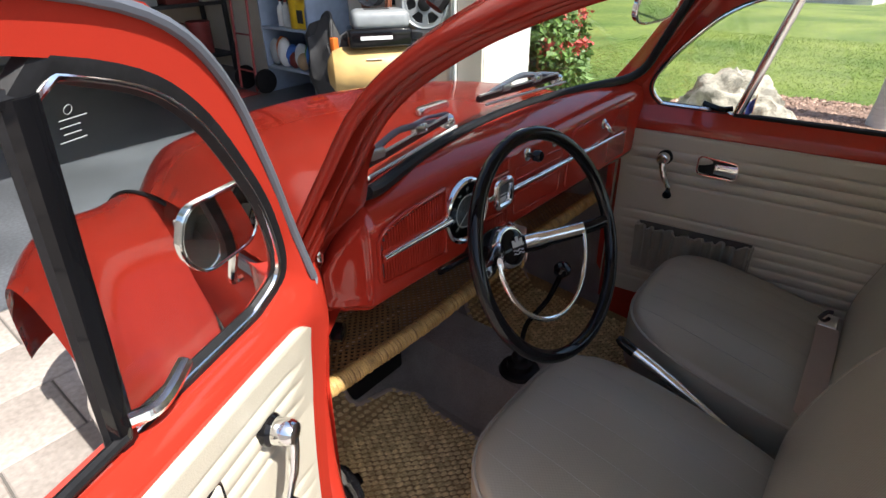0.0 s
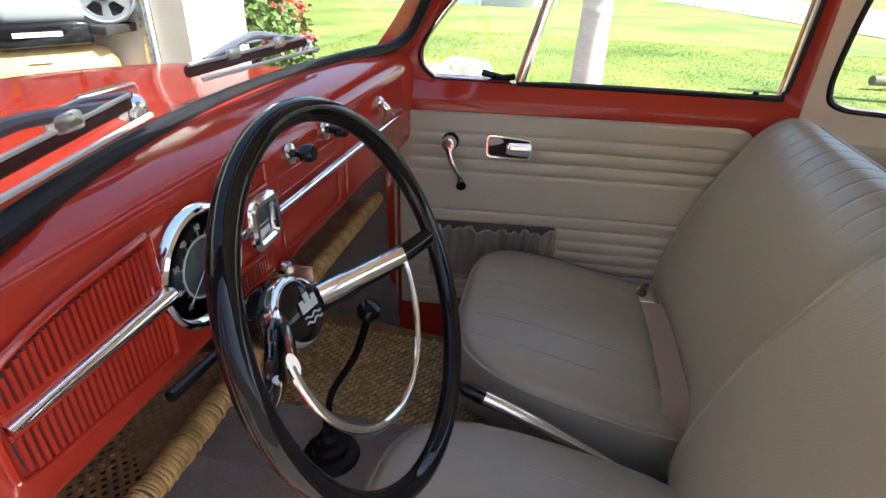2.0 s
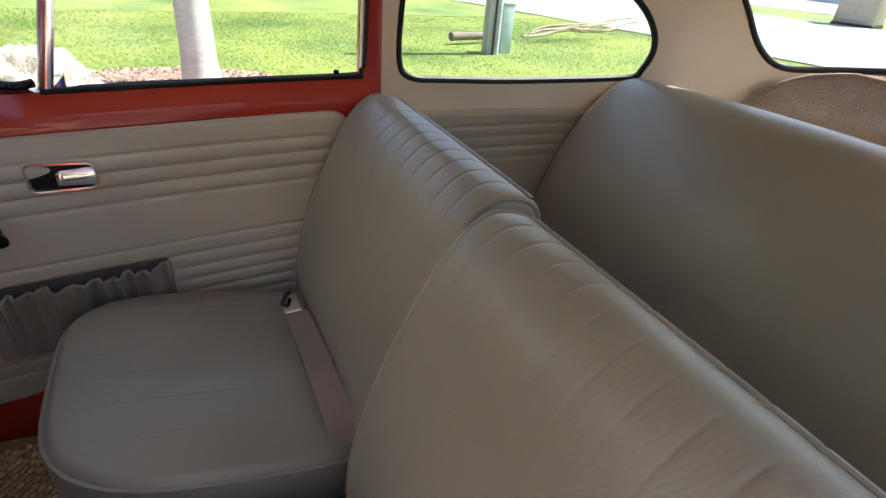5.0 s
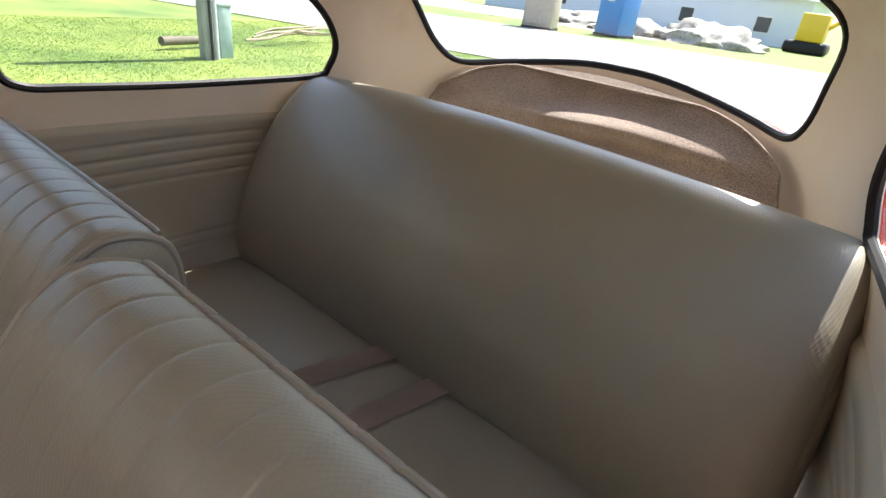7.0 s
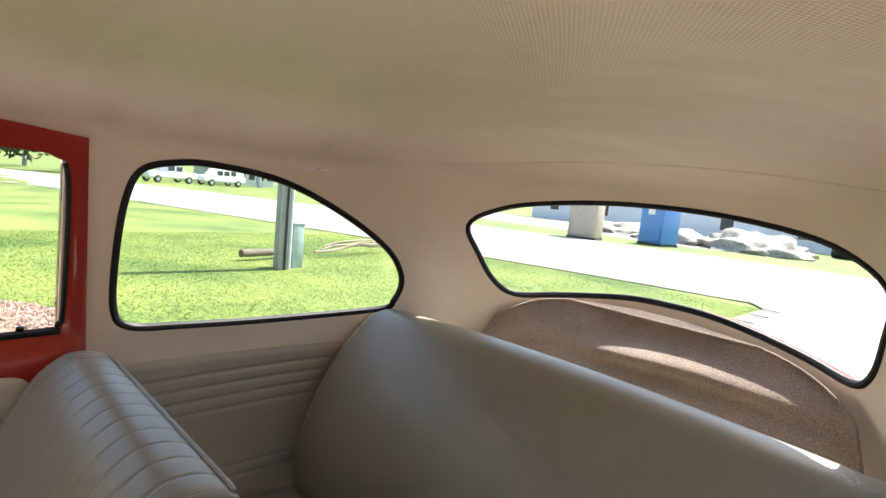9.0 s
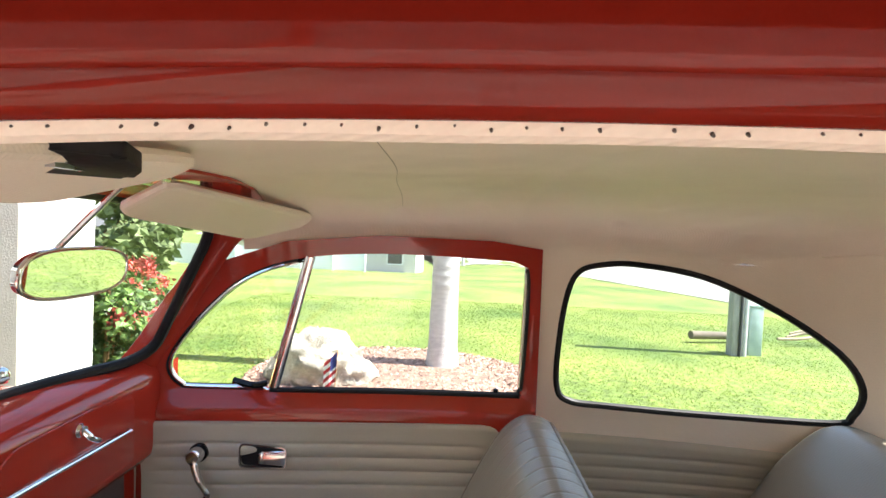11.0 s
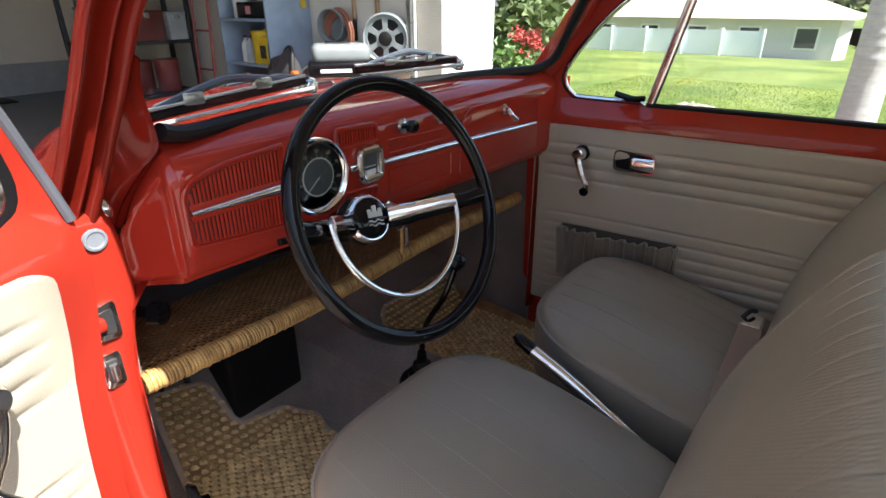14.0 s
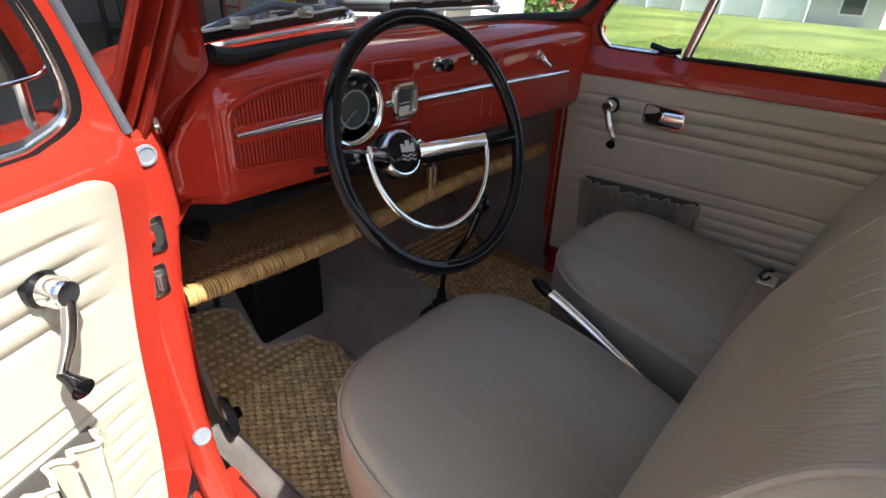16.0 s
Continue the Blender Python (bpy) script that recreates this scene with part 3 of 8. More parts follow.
# ---- hood, fenders, cowl ----
def build_hood():
    crest = smooth_table([(0.98, 1.098), (1.2, 1.096), (1.5, 1.06), (1.8, 0.98), (2.05, 0.87), (2.22, 0.74), (2.32, 0.60), (2.36, 0.48)])
    width = smooth_table([(0.98, 0.56), (1.2, 0.545), (1.5, 0.50), (1.8, 0.44), (2.05, 0.36), (2.22, 0.28), (2.32, 0.20), (2.36, 0.12)])
    rows = []
    for y in np.linspace(0.93, 2.36, 40):
        row = []
        c, w = crest(y), width(y)
        for j in range(33):
            u = -1 + 2 * j / 32
            z = c - 0.055 * abs(u) ** 2 - 0.30 * max(0.0, abs(u) - 0.72) ** 1.6 * 2.2
            row.append(V(u * w, y + 0.10 * (1 - u * u) * (1 if y < 1.2 else 0) * max(0, (1.2 - y) / 0.27) * 0.0, z))
        rows.append(row)
    bm = bmesh.new()
    add_grid(bm, rows)
    bmesh.ops.solidify(bm, geom=bm.faces, thickness=0.012)
    part("hood", bm, RED, car, "rounded orange-red front hood", 60)
    # side of the body under the hood, down to the fender
    for s in (1, -1):
        bm = bmesh.new()
        r2 = []
        for y in np.linspace(0.84, 2.30, 24):
            w = width(max(y, 0.98))
            z = crest(max(y, 0.98)) - 0.20
            r2.append([V(s * (w + d), y, zz) for d, zz in ((-0.03, z + 0.035), (0.008, z - 0.01), (0.02, z - 0.10), (0.03, max(0.32, z - 0.45)))])
        add_grid(bm, r2)
        bmesh.ops.solidify(bm, geom=bm.faces, thickness=0.01)
        part("body_side", bm, RED, car, "", 60)
        # fender dome over the wheel
        bm = bmesh.new()
        rows = []
        for i in range(33):
            a = math.radians(-12 + 200 * i / 32)
            row = []
            for j in range(15):
                q = j / 14
                back = min(1.0, max(0.0, (math.cos(a) - 0.15) / 0.6))
                xin = 0.46 + 0.12 * back
                x = xin + (0.80 - xin) * q
                shrink = 1 - 0.25 * max(0, q - 0.45) ** 2 / 0.30
                r = (0.452 - 0.022 * math.cos(a)) * shrink + (0.015 if q < 0.2 else 0) * (0.2 - q) / 0.2
                zc = 0.38
                row.append(V(s * x, 1.62 - math.cos(a) * r * 1.28, zc + math.sin(a) * r * 1.02))
            rows.append(row)
        add_grid(bm, rows)
        bmesh.ops.solidify(bm, geom=bm.faces, thickness=0.012)
        fd = part("fender", bm, RED, car, "domed orange-red front fender", 60)
        part("fender_bead", tube([r[0] + V(-s * 0.002, 0, 0.004) for r in rows[1:-1]], 0.006, 6), RUBBER, fd, "black bead along the fender joint")
        # wheel
        m = Matrix.Translation((s * 0.66, 1.60, 0.32)) @ pose(0, 0, 0, 0, 90 * s, 0)
        w = part("wheel", lathe([(0.19, -0.06), (0.27, -0.075), (0.315, -0.055), (0.322, 0.0), (0.315, 0.055), (0.27, 0.075), (0.19, 0.06)], 40, m), RUBBER, car)
        part("whitewall", lathe([(0.20, 0.073), (0.262, 0.079), (0.262, 0.070), (0.20, 0.060)], 40, m), WHITE, w)
        part("hubcap", lathe([(0.19, 0.055), (0.185, 0.075), (0.13, 0.08), (0.125, 0.10), (0.08, 0.12), (0.0, 0.125)], 40, m), CHROME, w, "domed chrome hubcap")


build_hood()


# ---- left roof rail, door jamb, sills and floor ----
def build_frame():
    # roof rail over the open door
    edge = spline([(-0.583, 0.868, 0.985), (-0.576, 0.856, 1.015), (-0.560, 0.826, 1.075), (-0.540, 0.770, 1.175), (-0.527, 0.70, 1.275), (-0.520, 0.59, 1.350), (-0.515, 0.455, 1.404), (-0.508, 0.33, 1.430),
                   (-0.506, 0.20, 1.440), (-0.508, 0.0, 1.442), (-0.510, -0.11, 1.436)], 7)
    prof = [(0.010, 0.030), (0.002, 0.014), (0.0, 0.004), (0.003, -0.006), (0.010, -0.011), (0.017, -0.009), (0.0215, -0.001), (0.0245, 0.006), (0.0275, 0.003), (0.0305, -0.005), (0.0345, -0.006), (0.038, 0.002), (0.042, 0.013), (0.048, 0.017),
            (0.054, 0.012), (0.0585, 0.001), (0.0625, -0.005), (0.067, -0.002), (0.069, 0.005), (0.066, 0.012), (0.054, 0.019), (0.035, 0.024), (0.012, 0.030), (-0.03, 0.036)]
    smooth = spline([(q[0], q[1], 0) for q in prof], 3)
    prof = [(q[0] * 0.80, q[1]) for q in smooth]
    bm = bmesh.new()
    rows = []
    for i, p in enumerate(edge):
        d = (edge[min(i + 1, len(edge) - 1)] - edge[max(i - 1, 0)]).normalized()
        out = V(-1, 0, 0) - d * V(-1, 0, 0).dot(d)
        out.normalize()
        up = d.cross(out)
        if up.dot(V(0, 0.55, 0.85)) < 0:
            up = -up
        k = 1.0
        rows.append([p + out * a * k + up * b * k for a, b in prof])
    add_grid(bm, rows)
    bmesh.ops.solidify(bm, geom=bm.faces, thickness=0.006)
    part("roof_rail", bm, RED, car, "glossy red ridged door-opening rail and rain gutter", 50)
    # flat web between the pillar and the windscreen
    low = [V(-0.556, 0.858, 1.000), V(-0.550, 0.853, 1.020), V(-0.536, 0.842, 1.048), V(-0.519, 0.826, 1.076), V(-0.507, 0.806, 1.097), V(-0.506, 0.793, 1.114), V(-0.515, 0.776, 1.142), V(-0.527, 0.757, 1.178), V(-0.532, 0.735, 1.215)]
    low = spline(low, 4)
    side = [p + V(0.004, 0.010, 0.006) for p in edge if p.z < 1.225]
    rows = []
    for i, p in enumerate(low):
        q = i / (len(low) - 1) * (len(side) - 1)
        j = min(int(q), len(side) - 2)
        o = side[j].lerp(side[j + 1], q - j)
        rows.append([o.lerp(p, t) + V(0.0, 0.010, -0.004) * math.sin(math.pi * t) * (1 - 0.6 * i / len(low)) for t in np.linspace(0, 1, 7)])
    bm = bmesh.new()
    add_grid(bm, rows)
    bmesh.ops.solidify(bm, geom=bm.faces, thickness=0.006)
    part("windscreen_post", bm, RED, car, "", 70)
    # the web runs on into the dashboard's end
    bm = bmesh.new()
    add_grid(bm, [[p.lerp(p + V(0.027, 0.013, -0.006), t) + V(0, 0.003, 0) * math.sin(math.pi * t) for t in np.linspace(0, 1, 6)] for p in low if p.z < 1.10])
    bmesh.ops.solidify(bm, geom=bm.faces, thickness=0.004)
    part("dash_web", bm, RED, car, "", 70)
    strip = [p + V(-0.001, 0, -0.0085) for p in edge if p.y < 0.45]
    st = part("lining_edge", tube([p + V(0, 0, 0.0002 * math.sin(i * 1.7)) for i, p in enumerate(strip)], 0.0054, 10), LINING, car, "cream vinyl edge strip with small dark tacks")
    tack = None
    rt = random.Random(21)
    acc = 0.0
    for i in range(1, len(strip)):
        a, b = strip[i - 1], strip[i]
        L = (b - a).length
        while acc < L:
            p = a.lerp(b, acc / L) + V(-0.0045, 0, -0.0033)
            if tack is None:
                tack = mesh_of(lathe([(0.0, 0.0006), (0.0003, 0.0004), (0.00042, -0.0006)], 8), "tack")
                tack.materials.append(TACK)
            acc += 0.0073 * rt.uniform(0.93, 1.07)
            if rt.random() < 0.08:
                continue
            o = new("tack", tack)
            o.parent = st
            o.matrix_basis = aim(p + V(0, 0, rt.uniform(-0.0005, 0.0005)), (-0.8, 0, -0.6)) @ Matrix.Scale(rt.uniform(0.75, 1.15), 4)
        acc -= L
    # left front jamb: the post face that the door closes on
    inner_x = smooth_table([(0.38, -0.602), (0.52, -0.598), (0.70, -0.582), (0.80, -0.575), (0.85, -0.567), (0.90, -0.553), (0.96, -0.551), (1.04, -0.562)])
    face_y = smooth_table([(0.38, 0.735), (0.45, 0.772), (0.52, 0.803), (0.60, 0.826), (0.70, 0.840), (0.85, 0.843), (1.04, 0.842)])

    def jamb(v):
        xi, y, xo = inner_x(v), face_y(v), -0.645
        return [V(xi + 0.004, y + 0.075, v), V(xi + 0.002, y + 0.022, v), V(xi - 0.002, y + 0.008, v), V(xi - 0.010, y + 0.001, v), V(xi * 0.7 + xo * 0.3, y - 0.001, v), V(xi * 0.4 + xo * 0.6, y, v),
                V(xo + 0.016, y + 0.003, v), V(xo + 0.005, y + 0.010, v), V(xo, y + 0.024, v), V(xo + 0.004, y + 0.06, v)]
    rows = [jamb(v) for v in np.linspace(0.38, 1.030, 34)]
    rows.append([p + V(0, 0.006, 0.006) for p in rows[-1]])
    rows.append([p + V(0, 0.024, 0.006) for p in rows[-1]])
    bm = bmesh.new()
    add_grid(bm, rows)
    j = part("door_jamb", bm, RED, car, "glossy red front door post", 60)
    for x, z, nm in ((-0.587, 1.000, "jamb_plug"), (-0.618, 0.53, "jamb_plug")):
        part(nm, lathe([(0.0, 0.0030), (0.0095, 0.0032), (0.0110, 0.0048), (0.0140, 0.0043), (0.0152, -0.002)], 24, aim((x, face_y(z), z), (0.05, -1, 0.0 if z > 0.8 else 0.3))), PLUG, j, "round white plastic plug")
    lat = part("latch_plate", prism(rounded([(-0.018, -0.028), (0.012, -0.022), (0.02, 0.0), (0.012, 0.024), (-0.018, 0.028)], 0.006), 0.006, aim((-0.605, 0.843, 0.889), (0.05, -1, 0), 180), 0.002), CHROME, j)
    part("latch_recess", prism(rounded([(-0.012, -0.018), (0.008, -0.015), (0.013, 0.0), (0.008, 0.016), (-0.012, 0.018)], 0.004), 0.0072, aim((-0.605, 0.843, 0.889), (0.05, -1, 0), 180)), DARK, lat)
    part("latch_tongue", box((-0.622, 0.825, 0.882), (-0.604, 0.840, 0.900), 0.005), RED, lat)
    lat = part("striker_plate", prism(rounded([(-0.013, -0.026), (0.013, -0.026), (0.013, 0.026), (-0.013, 0.026)], 0.005), 0.005, aim((-0.610, 0.844, 0.817), (0.05, -1, 0), 180), 0.002), CHROME, j)
    part("striker_slot", box((-0.617, 0.836, 0.800), (-0.603, 0.8395, 0.834), 0.001), DARK, lat)
    part("striker_roller", lathe([(0.005, -0.012), (0.005, 0.012)], 12, Matrix.Translation((-0.610, 0.834, 0.817))), ALU, lat)
    for s in (1, -1):
        # sill with bright strip and rubber step
        sill = part("door_sill", box((min(s * 0.56, s * 0.655), -0.2, 0.30), (max(s * 0.56, s * 0.655), 0.83, 0.405), 0.012, 3), RED, car)
        for a, b in ((0.577, 0.583), (0.632, 0.640)):
            part("sill_strip", box((min(s * a, s * b), -0.15, 0.4035), (max(s * a, s * b), 0.79, 0.4085), 0.0015), ALU, sill, "worn bright sill strip")
        rb = part("running_board", box((min(s * 0.655, s * 0.80), -0.45, 0.25), (max(s * 0.655, s * 0.80), 1.12, 0.285), 0.012, 3), RUBBER, car, "ribbed black rubber running board")
        bm = bmesh.new()
        for k in range(9):
            x = s * (0.672 + 0.0135 * k)
            add_box(bm, (x - 0.004, -0.44, 0.2845), (x + 0.004, 1.10, 0.289))
        part("tread_rib", bm, RUBBER, rb)
        # footwell side, carpeted
        pts = [(0.835 if s > 0 else 0.905, 0.28), (1.42, 0.28), (1.42, 0.90), (0.835 if s > 0 else 0.905, 0.935)]
        bm = skin(pts, [], lambda u, v: V(s * (0.553 + 0.05 * max(0.0, 0.9 - v) - 0.07 * (u - 0.84)), u, v), lambda u, v: V(s * (0.568 + 0.05 * max(0.0, 0.9 - v) - 0.07 * (u - 0.84)), u, v), (0.1, 0.1))
        part("kick_panel", bm, CARPET, car, "grey carpeted footwell side")
    # carpet rolled over the driver's inner sill
    roll = [(-0.576, 0.404), (-0.570, 0.413), (-0.552, 0.418), (-0.534, 0.412), (-0.522, 0.392), (-0.512, 0.35), (-0.505, 0.304)]
    bm = bmesh.new()
    add_grid(bm, [[V(x, y, z + 0.002 * math.sin(y * 19 + x * 30)) for x, z in roll] for y in np.linspace(-0.2, 0.92, 40)])
    bmesh.ops.solidify(bm, geom=bm.faces, thickness=-0.006)
    part("sill_carpet", bm, CARPET, car, "grey loop carpet over the inner sill", 60)
    # right front post between dash and door
    bm = bmesh.new()
    rows = [[V(x, 0.812 + 0.1 * (0.56 - x), z) for x in (0.50, 0.52, 0.545, 0.565, 0.60, 0.64)] for z in np.linspace(0.40, 1.08, 8)]
    add_grid(bm, rows)
    bmesh.ops.solidify(bm, geom=bm.faces, thickness=-0.02)
    part("front_post", bm, RED, car)
    part("sill_face", box((0.540, -0.25, 0.30), (0.560, 0.83, 0.462), 0.006), RED, car)
    # floor pan with the centre tunnel, and the sloping toe board
    def floor_z(x, y):
        t = min(1.0, max(0.0, (0.135 - abs(x)) / 0.05))
        t = t * t * (3 - 2 * t)
        toe = max(0.0, y - 1.08) * 1.15
        return max(0.30 + toe, 0.30 + 0.15 * t + max(0.0, y - 1.20) * 0.9)
    rows = [[V(x, y, floor_z(x, y)) for x in np.linspace(-0.56, 0.56, 57)] for y in np.linspace(-0.62, 1.50, 54)]
    bm = bmesh.new()
    low = [[p - V(0, 0, 0.02) for p in r] for r in rows]
    for g in (rows, low, [rows[0], low[0]], [rows[-1], low[-1]], [[r[0] for r in rows], [r[0] for r in low]], [[r[-1] for r in rows], [r[-1] for r in low]]):
        add_grid(bm, g)
    bmesh.ops.remove_doubles(bm, verts=bm.verts, dist=1e-5)
    part("floor_carpet", bm, CARPET, car, "grey-brown loop carpet over floor and tunnel", 50)
    part("firewall", box((-0.46, 1.44, 0.30), (0.46, 1.47, 0.96)), DARK, car)
    part("rear_bulkhead", box((-0.54, -1.12, 0.30), (0.54, -1.09, 1.0)), CARPET, car)


build_frame()

# ---- doors ----
WINDOW = [(p[0], p[1]) for p in spline([(0.70, 1.036), (0.755, 1.045), (0.778, 1.085), (0.755, 1.14), (0.69, 1.22), (0.61, 1.29), (0.50, 1.332), (0.32, 1.350), (0.08, 1.347), (0.015, 1.338),
                                         (-0.008, 1.30), (-0.008, 1.08), (0.0, 1.046), (0.03, 1.036), (0.35, 1.036)], 5, True)]
OUTLINE = [(0.79, 0.415), (0.85, 0.50), (0.853, 1.0), (0.83, 1.09), (0.76, 1.22), (0.66, 1.32), (0.52, 1.370), (0.32, 1.390), (0.08, 1.388), (-0.03, 1.374), (-0.038, 1.02), (-0.035, 0.62), (0.03, 0.415)]
WINDOW_LEFT = [(p[0], p[1]) for p in spline([(0.70, 1.022), (0.77, 1.027), (0.812, 1.056), (0.796, 1.135), (0.757, 1.21), (0.700, 1.287), (0.63, 1.331), (0.50, 1.360), (0.32, 1.374), (0.08, 1.371), (0.015, 1.360),
                                              (-0.008, 1.30), (-0.008, 1.08), (0.0, 1.040), (0.03, 1.029), (0.35, 1.029)], 5, True)]
OUTLINE_LEFT = [(0.79, 0.415), (0.818, 0.47), (0.820, 0.66), (0.833, 0.80), (0.850, 0.96), (0.855, 1.02), (0.834, 1.10), (0.79, 1.205), (0.735, 1.31), (0.66, 1.368), (0.52, 1.398), (0.32, 1.410), (0.08, 1.406), (-0.03, 1.385),
                (-0.038, 1.02), (-0.035, 0.62), (0.03, 0.415)]
HINGE = V(-0.628, 0.897, 0)
DOOR_OPEN = -62.0
TRIM_UP = 0.022   # the driver's panel sits a little higher on its door
PLEATS = (0.892, 0.860)
RIBS = (0.660, 0.630, 0.600, 0.570)


def door_in(y, z):
    t = min(1.0, max(0.0, (1.045 - z) / 0.06))
    t = t * t * (3 - 2 * t)
    return side_x(y, z) - 0.012 - 0.030 * t


def rect_gap(y, z, y0, y1, z0, z1, r):
    """Distance from the outline of a rounded rectangle."""
    dy, dz = abs(y - (y0 + y1) / 2) - (y1 - y0) / 2 + r, abs(z - (z0 + z1) / 2) - (z1 - z0) / 2 + r
    return abs(math.hypot(max(dy, 0.0), max(dz, 0.0)) + min(max(dy, dz), 0.0) - r)


def trim_in(y, z, up=0.0):
    """Face of the trim panel with its stitched pleats."""
    d, zo = 0.010, z
    z = z - up
    if up:
        y = y + 0.030
    cut = lambda g: 0.0042 * math.exp(-(g / 0.0038) ** 2)
    d -= cut(rect_gap(y, z, 0.075, 0.778, 0.828, 0.924, 0.016))
    d -= cut(rect_gap(y, z, 0.075, 0.778, 0.490, 0.725, 0.016))
    if 0.075 < y < 0.778:
        d -= sum(cut(z - g) for g in PLEATS)
        d -= cut(z - 0.692) + cut(z - 0.520)
        if y < 0.418 or y > 0.748:
            d -= sum(0.7 * cut(z - g) for g in RIBS)
        # padding swells between the seams
        if 0.828 < z < 0.924:
            d += 0.0022 * math.sin((z - 0.828) / 0.032 * math.pi) ** 2
        elif 0.54 < z < 0.692 and (y < 0.418 or y > 0.748):
            d += 0.0018 * math.sin((z - 0.540) / 0.030 * math.pi) ** 2
    edge = min(y - (-0.03 if up else 0.036), 0.835 - y, z - 0.43, 0.975 - z)
    d -= 0.006 * max(0.0, 1 - edge / 0.012) ** 2 if edge < 0.012 else 0.0
    return door_in(y - 0.030 if up else y, zo) - d


def build_door(left):
    """A car door in its shut place on the right; the driver's is mirrored and swung open."""
    side = "driver's" if left else "passenger"
    d = None
    turn = Matrix.Translation(HINGE) @ pose(0, 0, 0.034, 0.4, 0, DOOR_OPEN) @ Matrix.Translation(-HINGE) if left else Matrix.Identity(4)

    def put(name, bm, mat, parent, label="", smooth=35, shadow=True):
        if left:
            mirror_x(bm)
            bm.transform(turn)
        return part(name, bm, mat, car if d is None else d, label, smooth, shadow)

    up = TRIM_UP if left else 0.0
    window, outline = (WINDOW_LEFT, OUTLINE_LEFT) if left else (WINDOW, OUTLINE)
    face = lambda y, z: trim_in(y, z, up)
    d = put("car_door", skin(outline, [window], lambda y, z: V(door_in(y, z), y, z), lambda y, z: V(side_x(y, z) + 0.012 + 0.04 * min(1, max(0, (1.0 - z) / 0.3)), y, z), (0.04, 0.02)), RED, car, "open red driver's door with cream pleated panel" if left else "shut red passenger door with cream pleated panel", 40)
    trim = rounded([(0.832, 0.435), (0.832, 0.972), (0.036, 0.975), (0.036, 0.52), (0.08, 0.43)], [0.03, 0.035, 0.05, 0.03, 0.03])
    if left:
        trim = rounded([(0.760, 0.470), (0.775, 0.60), (0.784, 0.77), (0.806, 0.92), (0.803, 0.990), (-0.028, 0.998), (-0.028, 0.52), (0.03, 0.45)], [0.02, 0.1, 0.1, 0.05, 0.042, 0.05, 0.03, 0.03])
    p = put("trim_panel", panel_grid(trim, lambda y, z: V(face(y, z), y, z), lambda y, z: V(door_in(y, z) + 0.004, y, z), 210, 40), PANEL, d, "cream vinyl door panel with horizontal stitched pleats", 60)
    # gathered map pocket
    low, high, y0, y1 = (0.548, 0.700, 0.345, 0.695) if left else (0.536, 0.686, 0.430, 0.736)

    def pocket(y, z):
        t = min(1.0, max(0.0, (z - low) / (high - low)))
        broad = math.sin(y * 196 + 1.7 * math.sin(y * 37) + 0.9 * t) + 0.6 * math.sin(y * 83 + 1.0)
        fine = math.sin(y * 520 + 2.0 * math.sin(y * 61))
        bulge = 0.004 + (0.011 if left else 0.024) * t ** 1.4
        return face(y, 0.60 + up) - 0.003 - bulge - 0.0105 * broad * (0.10 + 0.90 * min(1.0, 1.8 * t)) - 0.0030 * fine * max(0.0, (t - 0.72) / 0.28)
    # dark sheet behind the pocket stands in for the shade in its mouth
    put("pocket_mouth", skin([(y1, low), (y1, high + 0.008), (y0, high + 0.008), (y0, low)], [], lambda y, z: V(face(y, z) - 0.0022, y, z), lambda y, z: V(door_in(y, z), y, z), (0.03, 0.02)), POCKET_SHADE, d, "dark sheet painting the shade inside the pocket")
    rim = lambda y: high + 0.003 - 0.003 * math.sin(y * 98 + 1.7 * math.sin(y * 37)) - 0.004 * math.sin(math.pi * (y - y0) / (y1 - y0))
    pk = [(y1, low)] + [(y, rim(y)) for y in np.linspace(y1, y0, 60)] + [(y0, low)]
    put("map_pocket", skin(pk, [], lambda y, z: V(pocket(y, z), y, z), lambda y, z: V(pocket(y, z) + 0.004, y, z), (0.0036, 0.012)), PANEL if left else SHADED_VINYL, d, "gathered elastic vinyl map pocket", 70)
    put("pocket_band", tube([V(pocket(y, rim(y)) - 0.0005, y, rim(y) + 0.001) for y in np.linspace(y0 + 0.002, y1 - 0.002, 90)], 0.0036, 8), PANEL if left else SHADED_VINYL, d)
    for yy in (y0 - 0.004, y1 + 0.004):
        put("pocket_hem", tube([V(face(yy, z) - 0.001, yy, z) for z in np.linspace(low, high + 0.004, 8)], 0.0022, 6), PIPING, d)
    # window crank
    lean = 0.033
    cx = face(0.695, 0.905)
    c = put("crank_plate", lathe([(0.020, -0.006), (0.020, 0.004), (0.017, 0.008), (0.014, 0.012), (0.010, 0.024)], 24, aim((cx - 0.001, 0.695, 0.905), (-1, 0, 0))), BLACK, d)
    put("crank_hub", lathe([(0.0165, 0.014), (0.0165, 0.034), (0.013, 0.040), (0.0, 0.041)], 24, aim((cx + 0.006, 0.695, 0.905), (-1, 0, 0))), CHROME, d)
    put("crank_arm", tube(spline([(cx - 0.022, 0.697, 0.912), (cx - 0.030, 0.693, 0.893), (cx - 0.030, 0.697 - lean * 0.5, 0.858), (cx - 0.027, 0.697 - lean, 0.828)], 5), [0.012] * 4 + [0.0085] * 8 + [0.007] * 4, 12, flat=0.7, up=(1, 0, 0)), CHROME, c, "chrome window crank")
    put("crank_knob", lathe([(0.006, 0.0), (0.007, 0.012), (0.011, 0.026), (0.012, 0.032), (0.0, 0.034)], 16, aim((cx - 0.026, 0.697 - lean, 0.825), (-1, -0.25, -0.2))), BLACK, c, "black crank knob")
